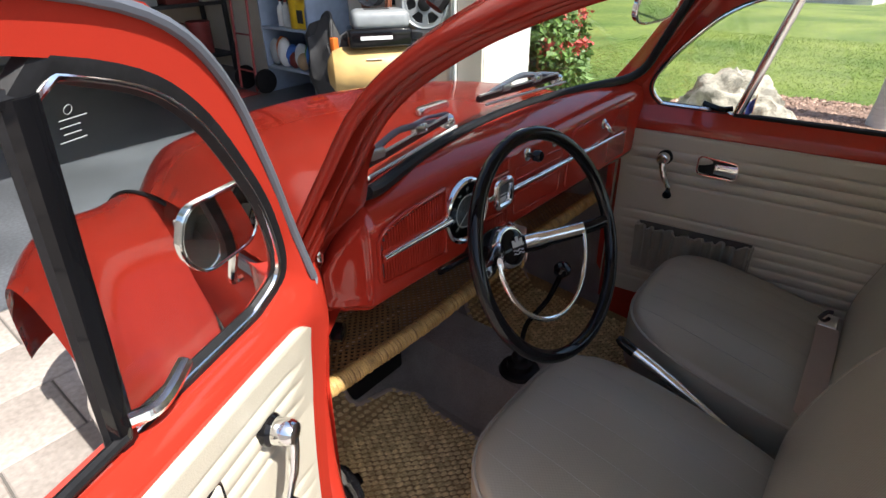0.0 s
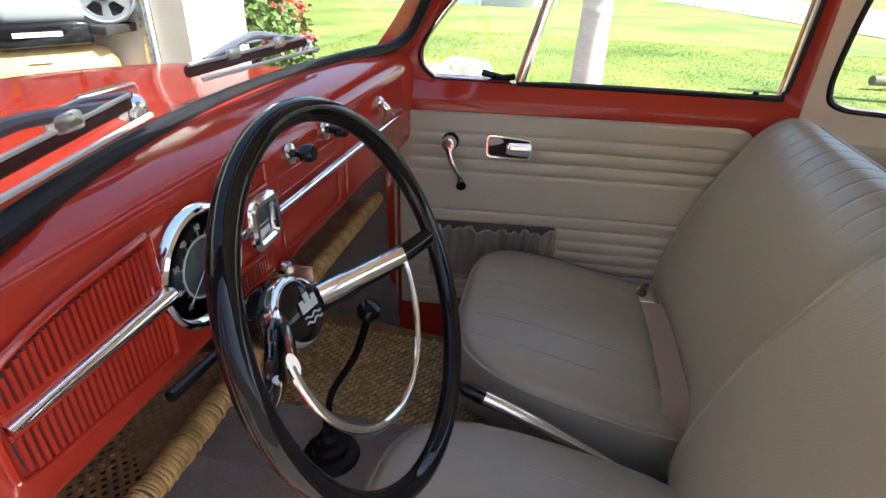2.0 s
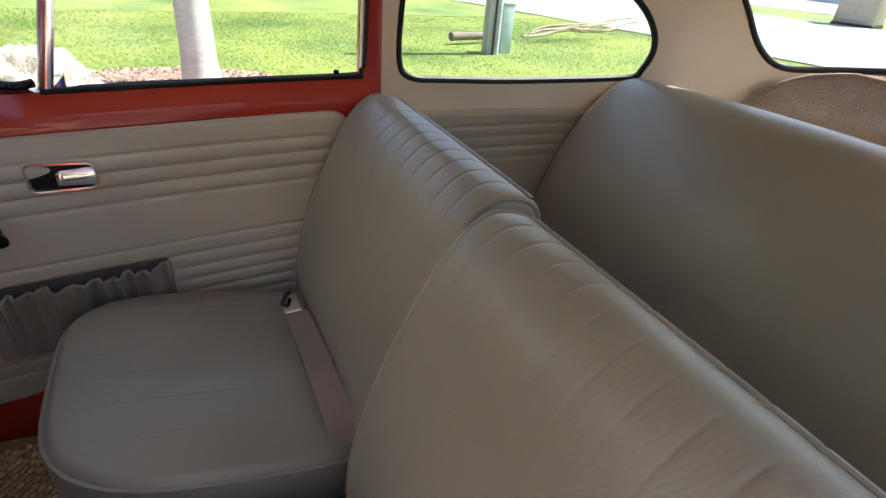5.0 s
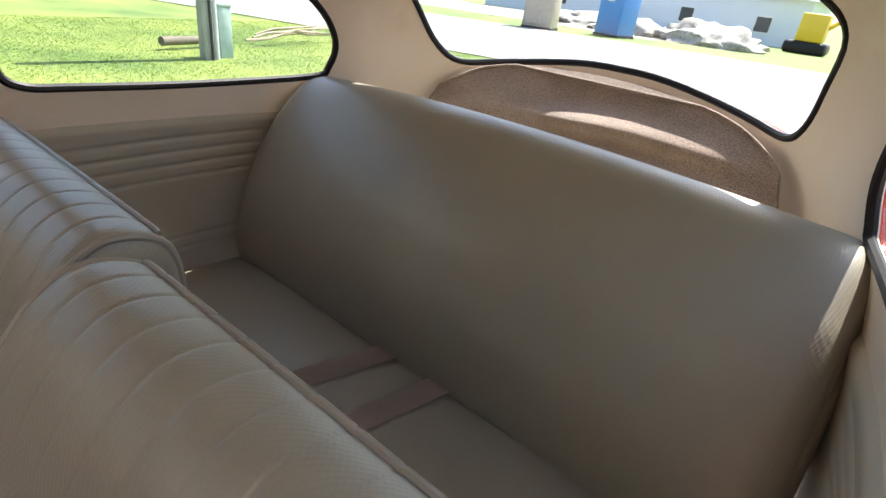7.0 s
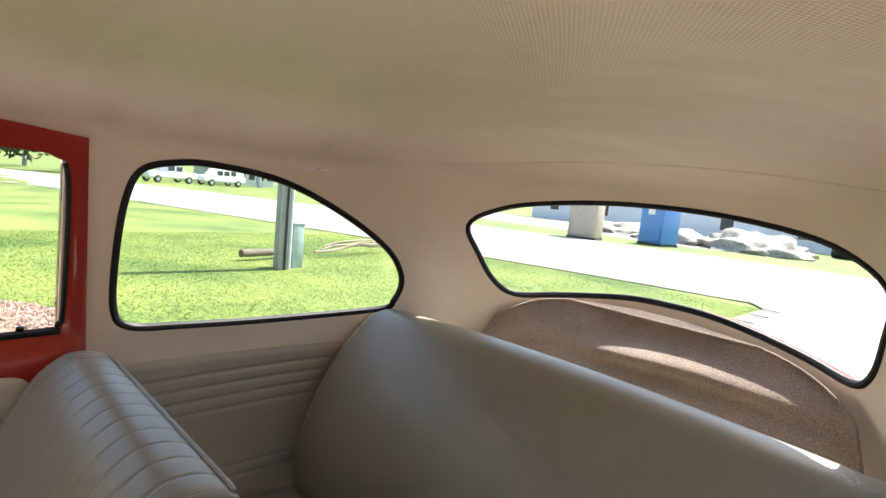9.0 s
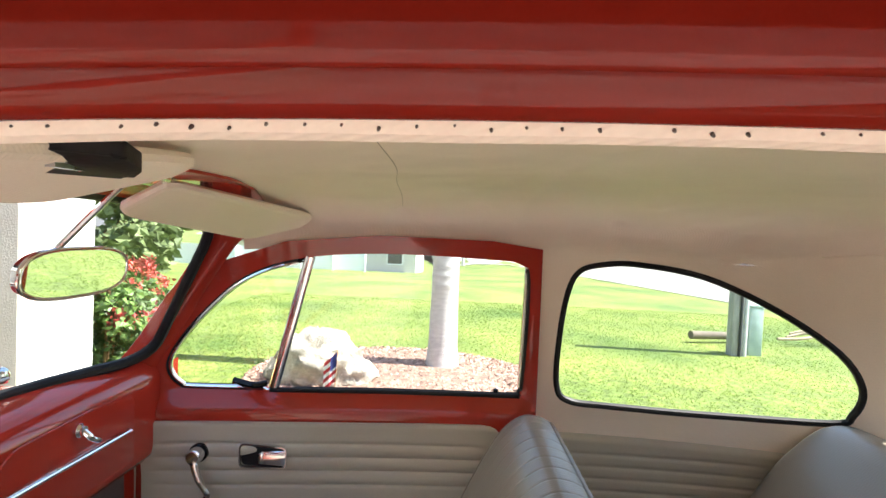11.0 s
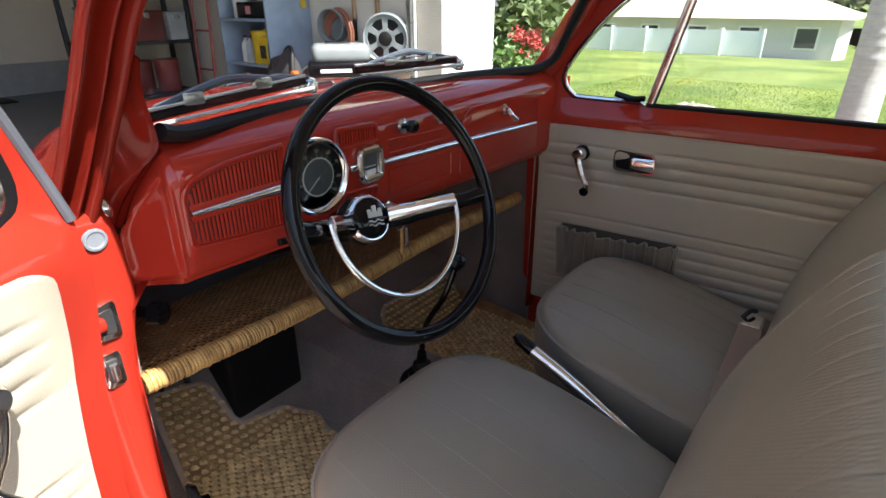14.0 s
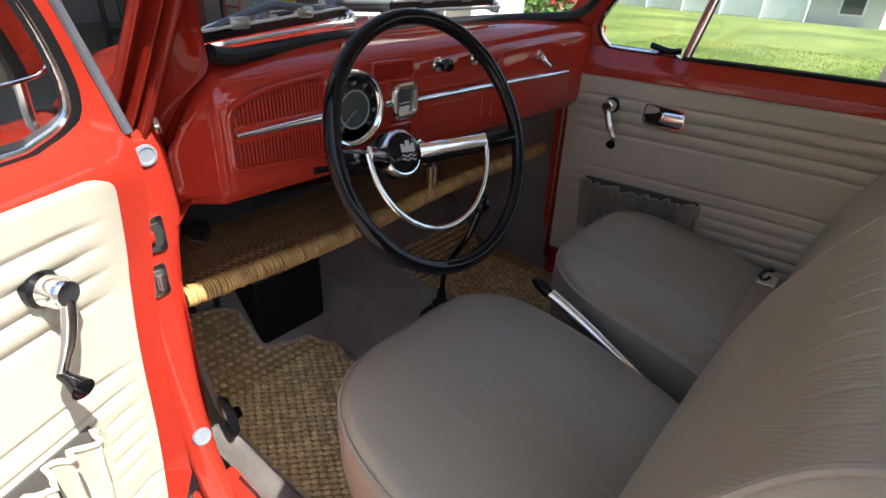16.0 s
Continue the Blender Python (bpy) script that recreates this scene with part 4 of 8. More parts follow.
    # pull handle set in a recess
    hx = face(0.545, 0.876) - 0.006
    hp = put("handle_bezel", skin(rounded([(0.612, 0.872), (0.612, 0.926), (0.508, 0.921), (0.508, 0.873)], 0.014),
                                  [rounded([(0.6085, 0.8755), (0.6085, 0.9225), (0.5115, 0.9175), (0.5115, 0.8765)], 0.011)], lambda y, z: V(hx - 0.006, y, z), lambda y, z: V(hx + 0.006, y, z), (0.02, 0.02)), CHROME, d, "thin chrome door release bezel")
    put("handle_recess", skin(rounded([(0.6075, 0.8765), (0.6075, 0.9215), (0.5125, 0.9165), (0.5125, 0.8775)], 0.010), [], lambda y, z: V(hx - 0.001, y, z), lambda y, z: V(hx + 0.004, y, z), (0.03, 0.03)), RUBBER, hp, "black recess")
    lever = put("release_lever", skin(rounded([(0.566, 0.885), (0.566, 0.911), (0.510, 0.914), (0.510, 0.880)], 0.008), [], lambda y, z: V(hx - 0.014 + 60 * (z - 0.897) ** 2 * 0.25 + 0.06 * (0.566 - y), y, z), lambda y, z: V(hx - 0.004, y, z), (0.008, 0.005)), CHROME, hp, "curved chrome release lever", 60)
    put("lever_grip", box((hx - 0.016, 0.556, 0.886), (hx - 0.006, 0.567, 0.910), 0.003, 2), CHROME, lever)
    # vent window: divider bar, chrome frame, latch, glass
    gx = lambda y, z: side_x(y, z) - 0.002
    bar = [(0.563, 1.022), (0.561, 1.328)] if left else [(0.556, 1.026), (0.474, 1.338)]
    def split(s):
        x0 = lambda z: bar[0][0] + (bar[1][0] - bar[0][0]) * (z - bar[0][1]) / (bar[1][1] - bar[0][1])
        pts = [q for q in window if (q[0] - x0(q[1])) * s > 0]
        if s > 0:
            # order from the bar's foot forward round to its head
            k = min(range(len(pts)), key=lambda i: (pts[i][0] - bar[0][0]) ** 2 + (pts[i][1] - bar[0][1]) ** 2)
            pts = pts[k:] + pts[:k]
        else:
            k = min(range(len(pts)), key=lambda i: (pts[i][0] - bar[1][0]) ** 2 + (pts[i][1] - bar[1][1]) ** 2)
            pts = pts[k:] + pts[:k]
        return pts
    vent, main = split(1), split(-1)
    vent = [bar[0], *vent, bar[1]]
    main = [bar[1], *main, bar[0]]
    vg = put("vent_window", skin(vent, [], lambda y, z: V(gx(y, z), y, z), lambda y, z: V(gx(y, z) + 0.004, y, z), (0.06, 0.06)), GLASS, d, "triangular vent glass", 60, False)
    put("vent_seal", tube([V(gx(y, z) - 0.002, y, z) for y, z in vent], 0.016 if left else 0.011, 8, True, 0.55, (1, 0, 0)), RUBBER, vg, "black rubber vent seal")
    inner = [(y * 0.95 + 0.60 * 0.05, z * 0.95 + 1.15 * 0.05) for y, z in vent]
    put("vent_frame", tube([V(gx(y, z) - 0.006, y, z) for y, z in inner], 0.0045, 8, True), CHROME, vg, "thin chrome vent frame")
    put("divider_bar", tube([V(gx(y, z) - 0.006, y, z) for y, z in bar], 0.013 if left else 0.011, 8, flat=0.6, up=(1, 0, 0)), CHROME if not left else BLACK, d, "upright window divider bar")
    put("vent_latch", tube(spline([(gx(0.575, 1.05) - 0.012, 0.565, 1.052), (gx(0.6, 1.05) - 0.022, 0.590, 1.050), (gx(0.62, 1.05) - 0.016, 0.635, 1.058)], 5), 0.0075, 8), CHROME if left else BLACK, d, "vent window latch")
    if not left:
        put("main_window", skin(main, [], lambda y, z: V(gx(y, z), y, z), lambda y, z: V(gx(y, z) + 0.004, y, z), (0.06, 0.06)), GLASS, d, "clear wound-up door glass", 60, False)
    mid = [(y, z) for y, z in main]
    put("window_channel", tube([V(gx(y, z) - 0.003, y, z) for y, z in mid if z < 1.33], 0.007, 8), RUBBER, d, "black window channel")
    put("sill_wiper", tube([V(gx(y, 1.036) - 0.010, y, 1.036) for y in np.linspace(0.0, 0.56, 12)], 0.006, 8), RUBBER, d)
    put("lock_button", lathe([(0.004, 0.0), (0.004, 0.014), (0.006, 0.018), (0.006, 0.026), (0.0, 0.028)], 12, Matrix.Translation((door_in(0.054, 1.03) + 0.012, 0.054, 1.022))), BLACK, d)
    if left:
        # grey weather strip along the frame's outer edge
        out = [V(side_x(y, z) - 0.012 - 0.030 * max(0.0, min(1.0, (1.045 - z) / 0.06)), y - 0.004, z - (0.006 if z > 1.3 else 0.0)) for y, z in OUTLINE_LEFT[5:13]]
        put("weather_strip", tube(spline([tuple(p) for p in out], 5), 0.0055, 8), material("grey_rubber", (0.10, 0.11, 0.13), 0.5, vary=0.2), d, "blue-grey rubber weather strip")
        # etched maker's marks on the vent glass, as plain bars
        u, v = V(0.93, 0.36, 0.0).normalized(), V(0.30, -0.04, 0.95).normalized()
        n = u.cross(v).normalized()
        m = Matrix((u.to_4d(), v.to_4d(), n.to_4d(), (0, 0, 0, 1))).transposed().to_3x3().to_4x4()
        m.translation = V(-0.8615, 0.6715, 1.331) + n * 0.0015
        for k, (w, x) in enumerate(((0.021, 0.0), (0.015, -0.002), (0.013, 0.0), (0.020, 0.001))):
            part("etched_bar", box((x - w / 2, 0.006 - 0.005 * k, -0.0001), (x + w / 2, 0.0067 - 0.005 * k, 0.0001), m=m), NUMERAL, d, "faint etched line")
        part("etched_ring", tube([m @ V(-0.004 + 0.003 * math.cos(a), 0.0125 + 0.003 * math.sin(a), 0) for a in np.linspace(0, 6.1, 18)], 0.0002, 5, True), NUMERAL, d)
        outer_x = side_x(0.1, 0.95) + 0.05
        put("outside_handle", tube(spline([(outer_x, 0.13, 0.955), (outer_x + 0.035, 0.12, 0.96), (outer_x + 0.04, 0.05, 0.955), (outer_x + 0.01, 0.01, 0.95)], 5), 0.010, 10), CHROME, d, "chrome outside door handle")
    return d


build_door(False)
build_door(True)


# ---- seats ----
BACK_FRONT = [(0.195, 0.48), (0.219, 0.56), (0.222, 0.61), (0.216, 0.665), (0.199, 0.736), (0.176, 0.81), (0.145, 0.88), (0.109, 0.950), (0.085, 0.986), (0.060, 1.009), (0.035, 1.021), (0.005, 1.019),
              (-0.022, 1.006), (-0.036, 0.985), (-0.042, 0.95), (-0.040, 0.88), (-0.02, 0.75), (0.02, 0.60), (0.05, 0.50)]
BENCH_BACK = [(-0.49, 0.53), (-0.458, 0.60), (-0.450, 0.65), (-0.464, 0.742), (-0.503, 0.845), (-0.553, 0.927), (-0.587, 0.966), (-0.635, 1.008), (-0.672, 1.024), (-0.712, 1.024),
              (-0.742, 1.004), (-0.753, 0.95), (-0.752, 0.75), (-0.74, 0.53)]


def padded_back(seat, cx, hw, side, seams, cols, piped, crown=0.0, round_r=0.022, wide=None):
    """A padded backrest: a side outline (y, z) swept across, pleated over the top, closed by bulging side panels."""
    prof = [V(0, p[0], p[1]) for p in spline([(p[0], p[1], 0) for p in side], 4)]
    cen = sum(prof, V(0, 0, 0)) / len(prof)
    k = len(prof)
    norm = []
    for i in range(k):
        d = (prof[min(i + 1, k - 1)] - prof[max(i - 1, 0)]).normalized()
        norm.append(V(0, -d.z, d.y) if V(0, -d.z, d.y).dot(cen - prof[i]) > 0 else V(0, d.z, -d.y))
    lines = [hw * 2 * ((q + 1) / (seams + 1) - 0.5) for q in range(seams)] if seams else []
    xs = set(np.round(np.linspace(-hw, hw, cols), 5)) | {round(e * (hw - round_r * f), 5) for e in (1, -1) for f in (0.06, 0.15, 0.3, 0.5, 0.75, 1.0)}
    for q in lines:
        xs |= {round(q + e, 5) for e in (-0.007, -0.0035, -0.0016, 0.0, 0.0016, 0.0035, 0.007)}
    xs = sorted(xs)
    top = max(p.z for p in prof)

    def at(x, i):
        a = max(0.0, abs(x) - (hw - round_r)) / round_r
        off = round_r * (0.22 if piped else 0.62) * (1 - math.sqrt(max(0.0, 1 - a * a))) + (0.001 if piped else 0.004) * (x / hw) ** 2
        fade = min(1.0, max(0.0, 1 - (top - prof[i].z - 0.02) / 0.07))
        off += sum(0.0012 * fade * math.exp(-((x - q) / 0.0022) ** 2) for q in lines)
        p = prof[i] + norm[i] * off
        w = wide(p.z) if wide else 1.0
        return V(cx + x * w, p.y, p.z + crown * (1 - (x / hw) ** 2) * max(0.0, 1 - (top - p.z) / 0.25))
    bm = bmesh.new()
    add_grid(bm, [[at(x, i) for i in range(k)] for x in xs])
    part("backrest", bm, VINYL, seat, "", 60)
    for e in (-1, 1):
        rim = [at(e * hw, i) for i in range(k)]
        mid = sum(rim, V(0, 0, 0)) / k
        rings = [[p.lerp(mid, f) + V(e * b, 0, 0) for p in rim] for f, b in ((0, 0), (0.04, 0.005), (0.12, 0.009), (0.3, 0.012), (0.6, 0.013), (0.97, 0.013))]
        bm = bmesh.new()
        add_grid(bm, rings, False, True)
        part("side_panel", bm, VINYL, seat, "plain vinyl side panel", 60)
        if piped:
            part("side_piping", tube(rim, 0.0048, 8), PIPING, seat)
    if piped:
        i = next(n for n in range(k) if prof[n].y < prof[0].y - 0.1 and n > k // 2 and prof[n].z < top - 0.014)
        part("back_piping", tube([at(x, i) - norm[i] * 0.001 for x in xs if abs(x) < hw - 0.004], 0.0042, 8), PIPING, seat)


def build_front_seat(s):
    who = "driver" if s < 0 else "passenger"
    seat = thing("front_seat", "grey-taupe vinyl %s bucket seat with piped edges" % who, "car seat", group="front seats")
    cx = 0.288 * s
    o = 0.045 if s < 0 else 0.0

    def place(p):
        # cushion tilts up to the front, narrows a little at the front
        k = 1 - 0.10 * max(0, p.y / 0.25) ** 2
        return V(cx + p.x * k, 0.345 + o + p.y, 0.465 + p.z + 0.05 * (p.y / 0.25))
    bm, rings = cushion(0.50, 0.53, 0.155, 0.028, 0.04, place, power=4.2)
    part("seat_cushion", bm, VINYL, seat, "", 60)
    for x in (-0.165, -0.10, -0.035, 0.03, 0.095, 0.16):
        part("seam", seam(0.50, 0.53, 0.155, 0.028, place, x, -0.20, 0.225, 4.2), SEAM, seat)
    part("cushion_piping", tube(rings[4], 0.0042, 6, True), PIPING, seat)
    base = part("seat_base", box((cx - 0.19, 0.12, 0.34), (cx + 0.19, 0.50, 0.47), 0.02), DARK, seat)
    for k in (-1, 1):
        part("seat_rail", box((cx + k * 0.15 - 0.015, 0.08, 0.305), (cx + k * 0.15 + 0.015, 0.55, 0.345), 0.004), ALU, base)

    padded_back(seat, cx + (0.0095 if s < 0 else 0.0), 0.2525 if s < 0 else 0.262, BACK_FRONT if s < 0 else [(y - 0.042, z - 0.008) for y, z in BACK_FRONT], 11, 25, True)
    return seat


build_front_seat(-1)
build_front_seat(1)


def build_rear_seat():
    seat = thing("rear_bench_seat", "wide grey-taupe vinyl rear bench with tall backrest", "car seat")

    padded_back(seat, 0.0, 0.578, BENCH_BACK, 0, 40, False, 0.018, 0.05, lambda z: 1.0 + 0.06 * max(0.0, 0.95 - z))

    def cush(p):
        return V(p.x, -0.30 + p.y, 0.464 + p.z + 0.03 * p.y)
    bm, rings = cushion(1.20, 0.52, 0.15, 0.015, 0.05, cush, power=9)
    part("rear_cushion", bm, VINYL, seat, "", 60)
    for x in (0.092, -0.046):
        bm = bmesh.new()
        rows = [[V(x + (0.26 if x > 0 else 0.20) * (y + 0.275) + w, y, 0.632 + 0.03 * (y + 0.30) + 0.0008 * math.sin(y * 40)) for w in (-0.025, 0.025)] for y in np.linspace(-0.07, -0.475, 16)]
        add_grid(bm, rows)
        bmesh.ops.solidify(bm, geom=bm.faces, thickness=0.003)
        tagged(part("lap_belt", bm, BELT), "beige woven lap belt lying across the bench", "seat belt", "rear lap belts")


build_rear_seat()

# felt-covered luggage shelf under the rear window
shelf_top = smooth_table([(0.0, 1.100), (0.112, 1.097), (0.25, 1.080), (0.32, 1.066), (0.38, 1.046), (0.45, 1.02)])


def shelf_at(u, v):
    z = 0.86 + (shelf_top(abs(u)) - 0.86) * v
    # sagging folds that catch the sun
    fold = 0.045 * math.exp(-((v - 0.60 + 0.25 * u) / 0.10) ** 2) * math.exp(-((u + 0.06) / 0.20) ** 2)
    fold += 0.045 * math.exp(-((v - 0.36 + 0.20 * u) / 0.09) ** 2) * math.exp(-((u + 0.02) / 0.26) ** 2)
    ripple = 0.004 * math.sin(u * 21 + v * 6) * math.sin(v * 9 + u * 5) * 4 * v * (1 - v)
    y = max(-1.068 + 0.055 * (u / 0.43) ** 2, tail(phi_rear(u, z), z).y + 0.016)
    return V(u, y + 0.125 * (1 - v) + fold + ripple, z)
pts = rounded([(-0.436, 0.0), (0.436, 0.0), (0.432, 0.45), (0.402, 0.88), (0.30, 1.0), (-0.30, 1.0), (-0.402, 0.88), (-0.432, 0.45)], [0.02, 0.02, 0.12, 0.10, 0.08, 0.08, 0.10, 0.12])
shelf = thing("rear_shelf", "brown felt-covered luggage shelf below the rear window", "luggage shelf")
part("felt_cover", skin(pts, [], lambda u, v: shelf_at(u, v) + V(0, 0.02, 0.01), shelf_at, (0.02, 0.025)), FELT, shelf, "", 60)
part("stitched_hem", tube([shelf_at(u * 0.985, 0.5 + (v - 0.5) * 0.975) + V(0, 0.022, 0.011) for u, v in pts], 0.0030, 6, True), FELT, shelf)


# pleated side trim beside the rear bench
def build_rear_trim(s):
    def at(y, z, off):
        p = tail(phi_side(y, z), z, -off)
        return V(p.x * s, p.y, p.z)

    def depth(y, z):
        d = 0.012
        end = min(1.0, max(0.0, (-0.10 - y) / 0.02)) * min(1.0, max(0.0, (y + 0.57) / 0.03))
        for g in (0.905, 0.875, 0.845, 0.815, 0.66, 0.63):
            d -= 0.0045 * math.exp(-((z - g) / 0.0045) ** 2) * end
        edge = min(-0.055 - y, y + 0.66, 0.9533 + 0.0231 * y - z)
        return d - (0.0125 * (1 - max(edge, 0) / 0.014) ** 2 if edge < 0.014 else 0)
    pts = rounded([(-0.055, 0.40), (-0.055, 0.952), (-0.66, 0.938), (-0.66, 0.40)], [0.01, 0.05, 0.01, 0.01])
    tagged(part("rear_side_trim", panel_grid(pts, lambda y, z: at(y, z, depth(y, z)), lambda y, z: at(y, z, -0.004), 190, 30), PANEL, None, "", 60),
           "taupe pleated vinyl side trim beside the rear bench", "trim panel", "rear side trims")


build_rear_trim(1)
build_rear_trim(-1)


# ---- dashboard fittings ----
DY = 0.7868   # face of the dashboard


def on_dash(poly, h, bevel=0.0, y=None):
    """An outline (x, z) standing h proud of the dashboard, towards the seats."""
    bm = prism([(p[0], p[1]) for p in poly], h, None, bevel)
    m = Matrix(((1, 0, 0, 0), (0, 0, -1, DY if y is None else y), (0, 1, 0, 0), (0, 0, 0, 1)))
    bm.transform(m)
    return bm


def circle(x, z, r, n=32):
    return [(x + r * math.cos(2 * math.pi * i / n), z + r * math.sin(2 * math.pi * i / n)) for i in range(n)]


def grille(poly, pitch, name="speaker_grille", gap=None):
    xs, zs = [p[0] for p in poly], [p[1] for p in poly]
    cx, cz = 0.5 * (min(xs) + max(xs)), 0.5 * (min(zs) + max(zs))
    kx, kz = 1 - 0.007 / (max(xs) - cx), 1 - 0.007 / (max(zs) - cz)
    hole = [(cx + (x - cx) * kx, cz + (z - cz) * kz) for x, z in poly]
    g = part(name, on_dash(poly, 0.0015, 0.0), RED, dashboard, "louvred red speaker grille")
    part("grille_backing", on_dash(hole, 0.0022), DARK, g)
    x = min(p[0] for p in hole) + pitch * 0.5
    while x < max(p[0] for p in hole):
        col = [z for z in np.linspace(min(zs), max(zs), 160) if inside(hole, x, z)]
        if len(col) > 8:
            lo, hi = col[0] - 0.001, col[-1] + 0.001
            spans = [(lo, hi)] if gap is None else [(lo, gap - 0.011), (gap + 0.011, hi)]
            for a, b in spans:
                if b - a > 0.006:
                    part("slat", box((x - pitch * 0.26, DY - 0.0056, a), (x + pitch * 0.26, DY - 0.0005, b)), RED, g, smooth=0)
        x += pitch
    if gap:
        part("grille_bar", box((min(xs) + 0.006, DY - 0.0050, gap - 0.0115), (max(xs) - 0.004, DY - 0.0005, gap + 0.0115), 0.001), RED, g)
    part("grille_rim", tube([V(px, DY - 0.003, pz) for px, pz in poly], 0.0034, 8, True), RED, g)


grille(rounded([(-0.497, 0.970), (-0.338, 0.956), (-0.338, 1.080), (-0.44, 1.072), (-0.497, 1.056)], [0.012, 0.008, 0.006, 0.05, 0.024], 6), 0.0060, gap=1.018)
grille(rounded([(-0.237, 1.052), (-0.146, 1.050), (-0.146, 1.079), (-0.237, 1.083)], 0.006, 4), 0.0058)
grille(rounded([(-0.232, 0.945), (-0.150, 0.942), (-0.150, 0.972), (-0.232, 0.975)], 0.006, 4), 0.0058)


def trim_strip(x0, x1, z0, z1, w0, w1):
    bm = bmesh.new()
    rows = []
    for i in range(13):
        t = i / 12
        x, z, w = x0 + (x1 - x0) * t, z0 + (z1 - z0) * t, w0 + (w1 - w0) * t
        rows.append([V(x, DY - 0.0045 - 0.008 * math.sin(math.pi * j / 8) - 0.0006, z - w * math.cos(math.pi * j / 8)) for j in range(9)])
    add_grid(bm, rows)
    for r in (rows[0], rows[-1]):
        bm.faces.new([bm.verts.new(p) for p in r])
    return bm


part("trim_strip", trim_strip(-0.492, -0.330, 1.019, 1.017, 0.0042, 0.0085), CHROME, dashboard, "tapered bright dash strip")
part("trim_strip", trim_strip(-0.137, 0.085, 1.010, 1.003, 0.006, 0.006), CHROME, dashboard)
part("trim_strip", trim_strip(0.088, 0.41, 1.003, 0.992, 0.006, 0.004), CHROME, dashboard)

# speedometer
SP = aim((-0.280, DY, 1.017), (0, -1, 0))
DIAL = material("dial_face", (0.065, 0.075, 0.082), 0.35, vary=0.1)
DIAL_GREY = material("dial_centre", (0.040, 0.048, 0.055), 0.4, vary=0.1)
sp = part("speedometer", lathe([(0.052, 0.001), (0.052, 0.004), (0.0, 0.004)], 40, SP), DIAL, dashboard, "round dark speedometer with chrome bezel")
part("bezel", lathe([(0.0625, 0.0), (0.0625, 0.004), (0.0610, 0.0085), (0.058, 0.0105), (0.0545, 0.009), (0.051, 0.004)], 48, SP), CHROME, sp)
part("dial_ring", lathe([(0.0285, 0.0050), (0.030, 0.0060), (0.0315, 0.0050)], 40, SP), NUMERAL, sp)
part("dial_centre", lathe([(0.030, 0.004), (0.030, 0.0052), (0.0, 0.0052)], 36, SP), DIAL_GREY, sp)
for k in range(17):
    a = radians(225 - 270 * k / 16)
    c, s_ = math.cos(a), math.sin(a)
    r0, r1 = (0.0315, 0.035) if k % 2 else (0.0315, 0.037)
    part("tick", tube([V(-0.280 + c * r0, DY - 0.0056, 1.017 + s_ * r0), V(-0.280 + c * r1, DY - 0.0056, 1.017 + s_ * r1)], 0.0005, 4), NUMERAL, sp)


def lettering(text, size, at, m, mat, parent, name="number"):
    cu = bpy.data.curves.new("letters", "FONT")
    cu.body, cu.size, cu.align_x, cu.align_y, cu.extrude = text, size, "CENTER", "CENTER", 0.0003
    tmp = new("letters", cu)
    me = bpy.data.meshes.new_from_object(tmp.evaluated_get(bpy.context.evaluated_depsgraph_get()))
    bpy.data.objects.remove(tmp)
    me.materials.append(mat)
    me.transform(Matrix.Translation(at) @ m)
    o = new(name, me)
    o.parent = parent
    return o


UPRIGHT = Matrix(((1, 0, 0, 0), (0, 0, -1, 0), (0, 1, 0, 0), (0, 0, 0, 1)))
for k, n in enumerate(("10", "20", "30", "40", "50", "60", "70", "80", "90")):
    a = radians(222 - 264 * k / 8)
    lettering(n, 0.0085, V(-0.280 + 0.0415 * math.cos(a), DY - 0.0056, 1.017 + 0.0415 * math.sin(a)), UPRIGHT, NUMERAL, sp)
part("needle", tube([V(-0.280, DY - 0.0075, 1.017), V(-0.280 - 0.030, DY - 0.0075, 1.017 - 0.024)], 0.0007, 5), NUMERAL, sp)
part("speedo_glass", lathe([(0.051, 0.0085), (0.03, 0.010), (0.0, 0.0105)], 36, SP), GLASS, sp, shadow=False)
part("gauge_stem", box((-0.213, DY - 0.008, 1.008), (-0.19, DY, 1.020), 0.003), CHROME, dashboard)

# fuel gauge
fg = part("fuel_gauge", on_dash(rounded([(-0.192, 0.986), (-0.141, 0.986), (-0.141, 1.040), (-0.192, 1.040)], 0.008), 0.004), DIAL, dashboard, "square fuel gauge in a chrome frame")
fr = rounded([(-0.190, 0.988), (-0.143, 0.988), (-0.143, 1.038), (-0.190, 1.038)], 0.010, 5)
part("gauge_frame", tube([V(x, DY - 0.006, z) for x, z in fr], 0.0075, 10, True), CHROME, fg, "rounded chrome frame")
part("gauge_mark", box((-0.180, DY - 0.0052, 1.008), (-0.153, DY - 0.004, 1.0095)), WHITE, fg)
part("gauge_panel", box((-0.180, DY - 0.0050, 0.995), (-0.153, DY - 0.004, 1.003)), WHITE, fg)

# pull knobs
for x, z in ((-0.077, 1.063), (0.033, 1.062)):
    k = part("knob_collar", lathe([(0.013, 0.0), (0.013, 0.003), (0.009, 0.006), (0.006, 0.007)], 24, aim((x, DY, z), (0, -1, 0.1))), CHROME, dashboard)
    part("pull_knob", lathe([(0.005, 0.005), (0.006, 0.014), (0.011, 0.018), (0.0115, 0.030), (0.009, 0.034), (0.0, 0.035)], 24, aim((x, DY, z), (0, -1, 0.1))), BLACK, k, "black pull knob")

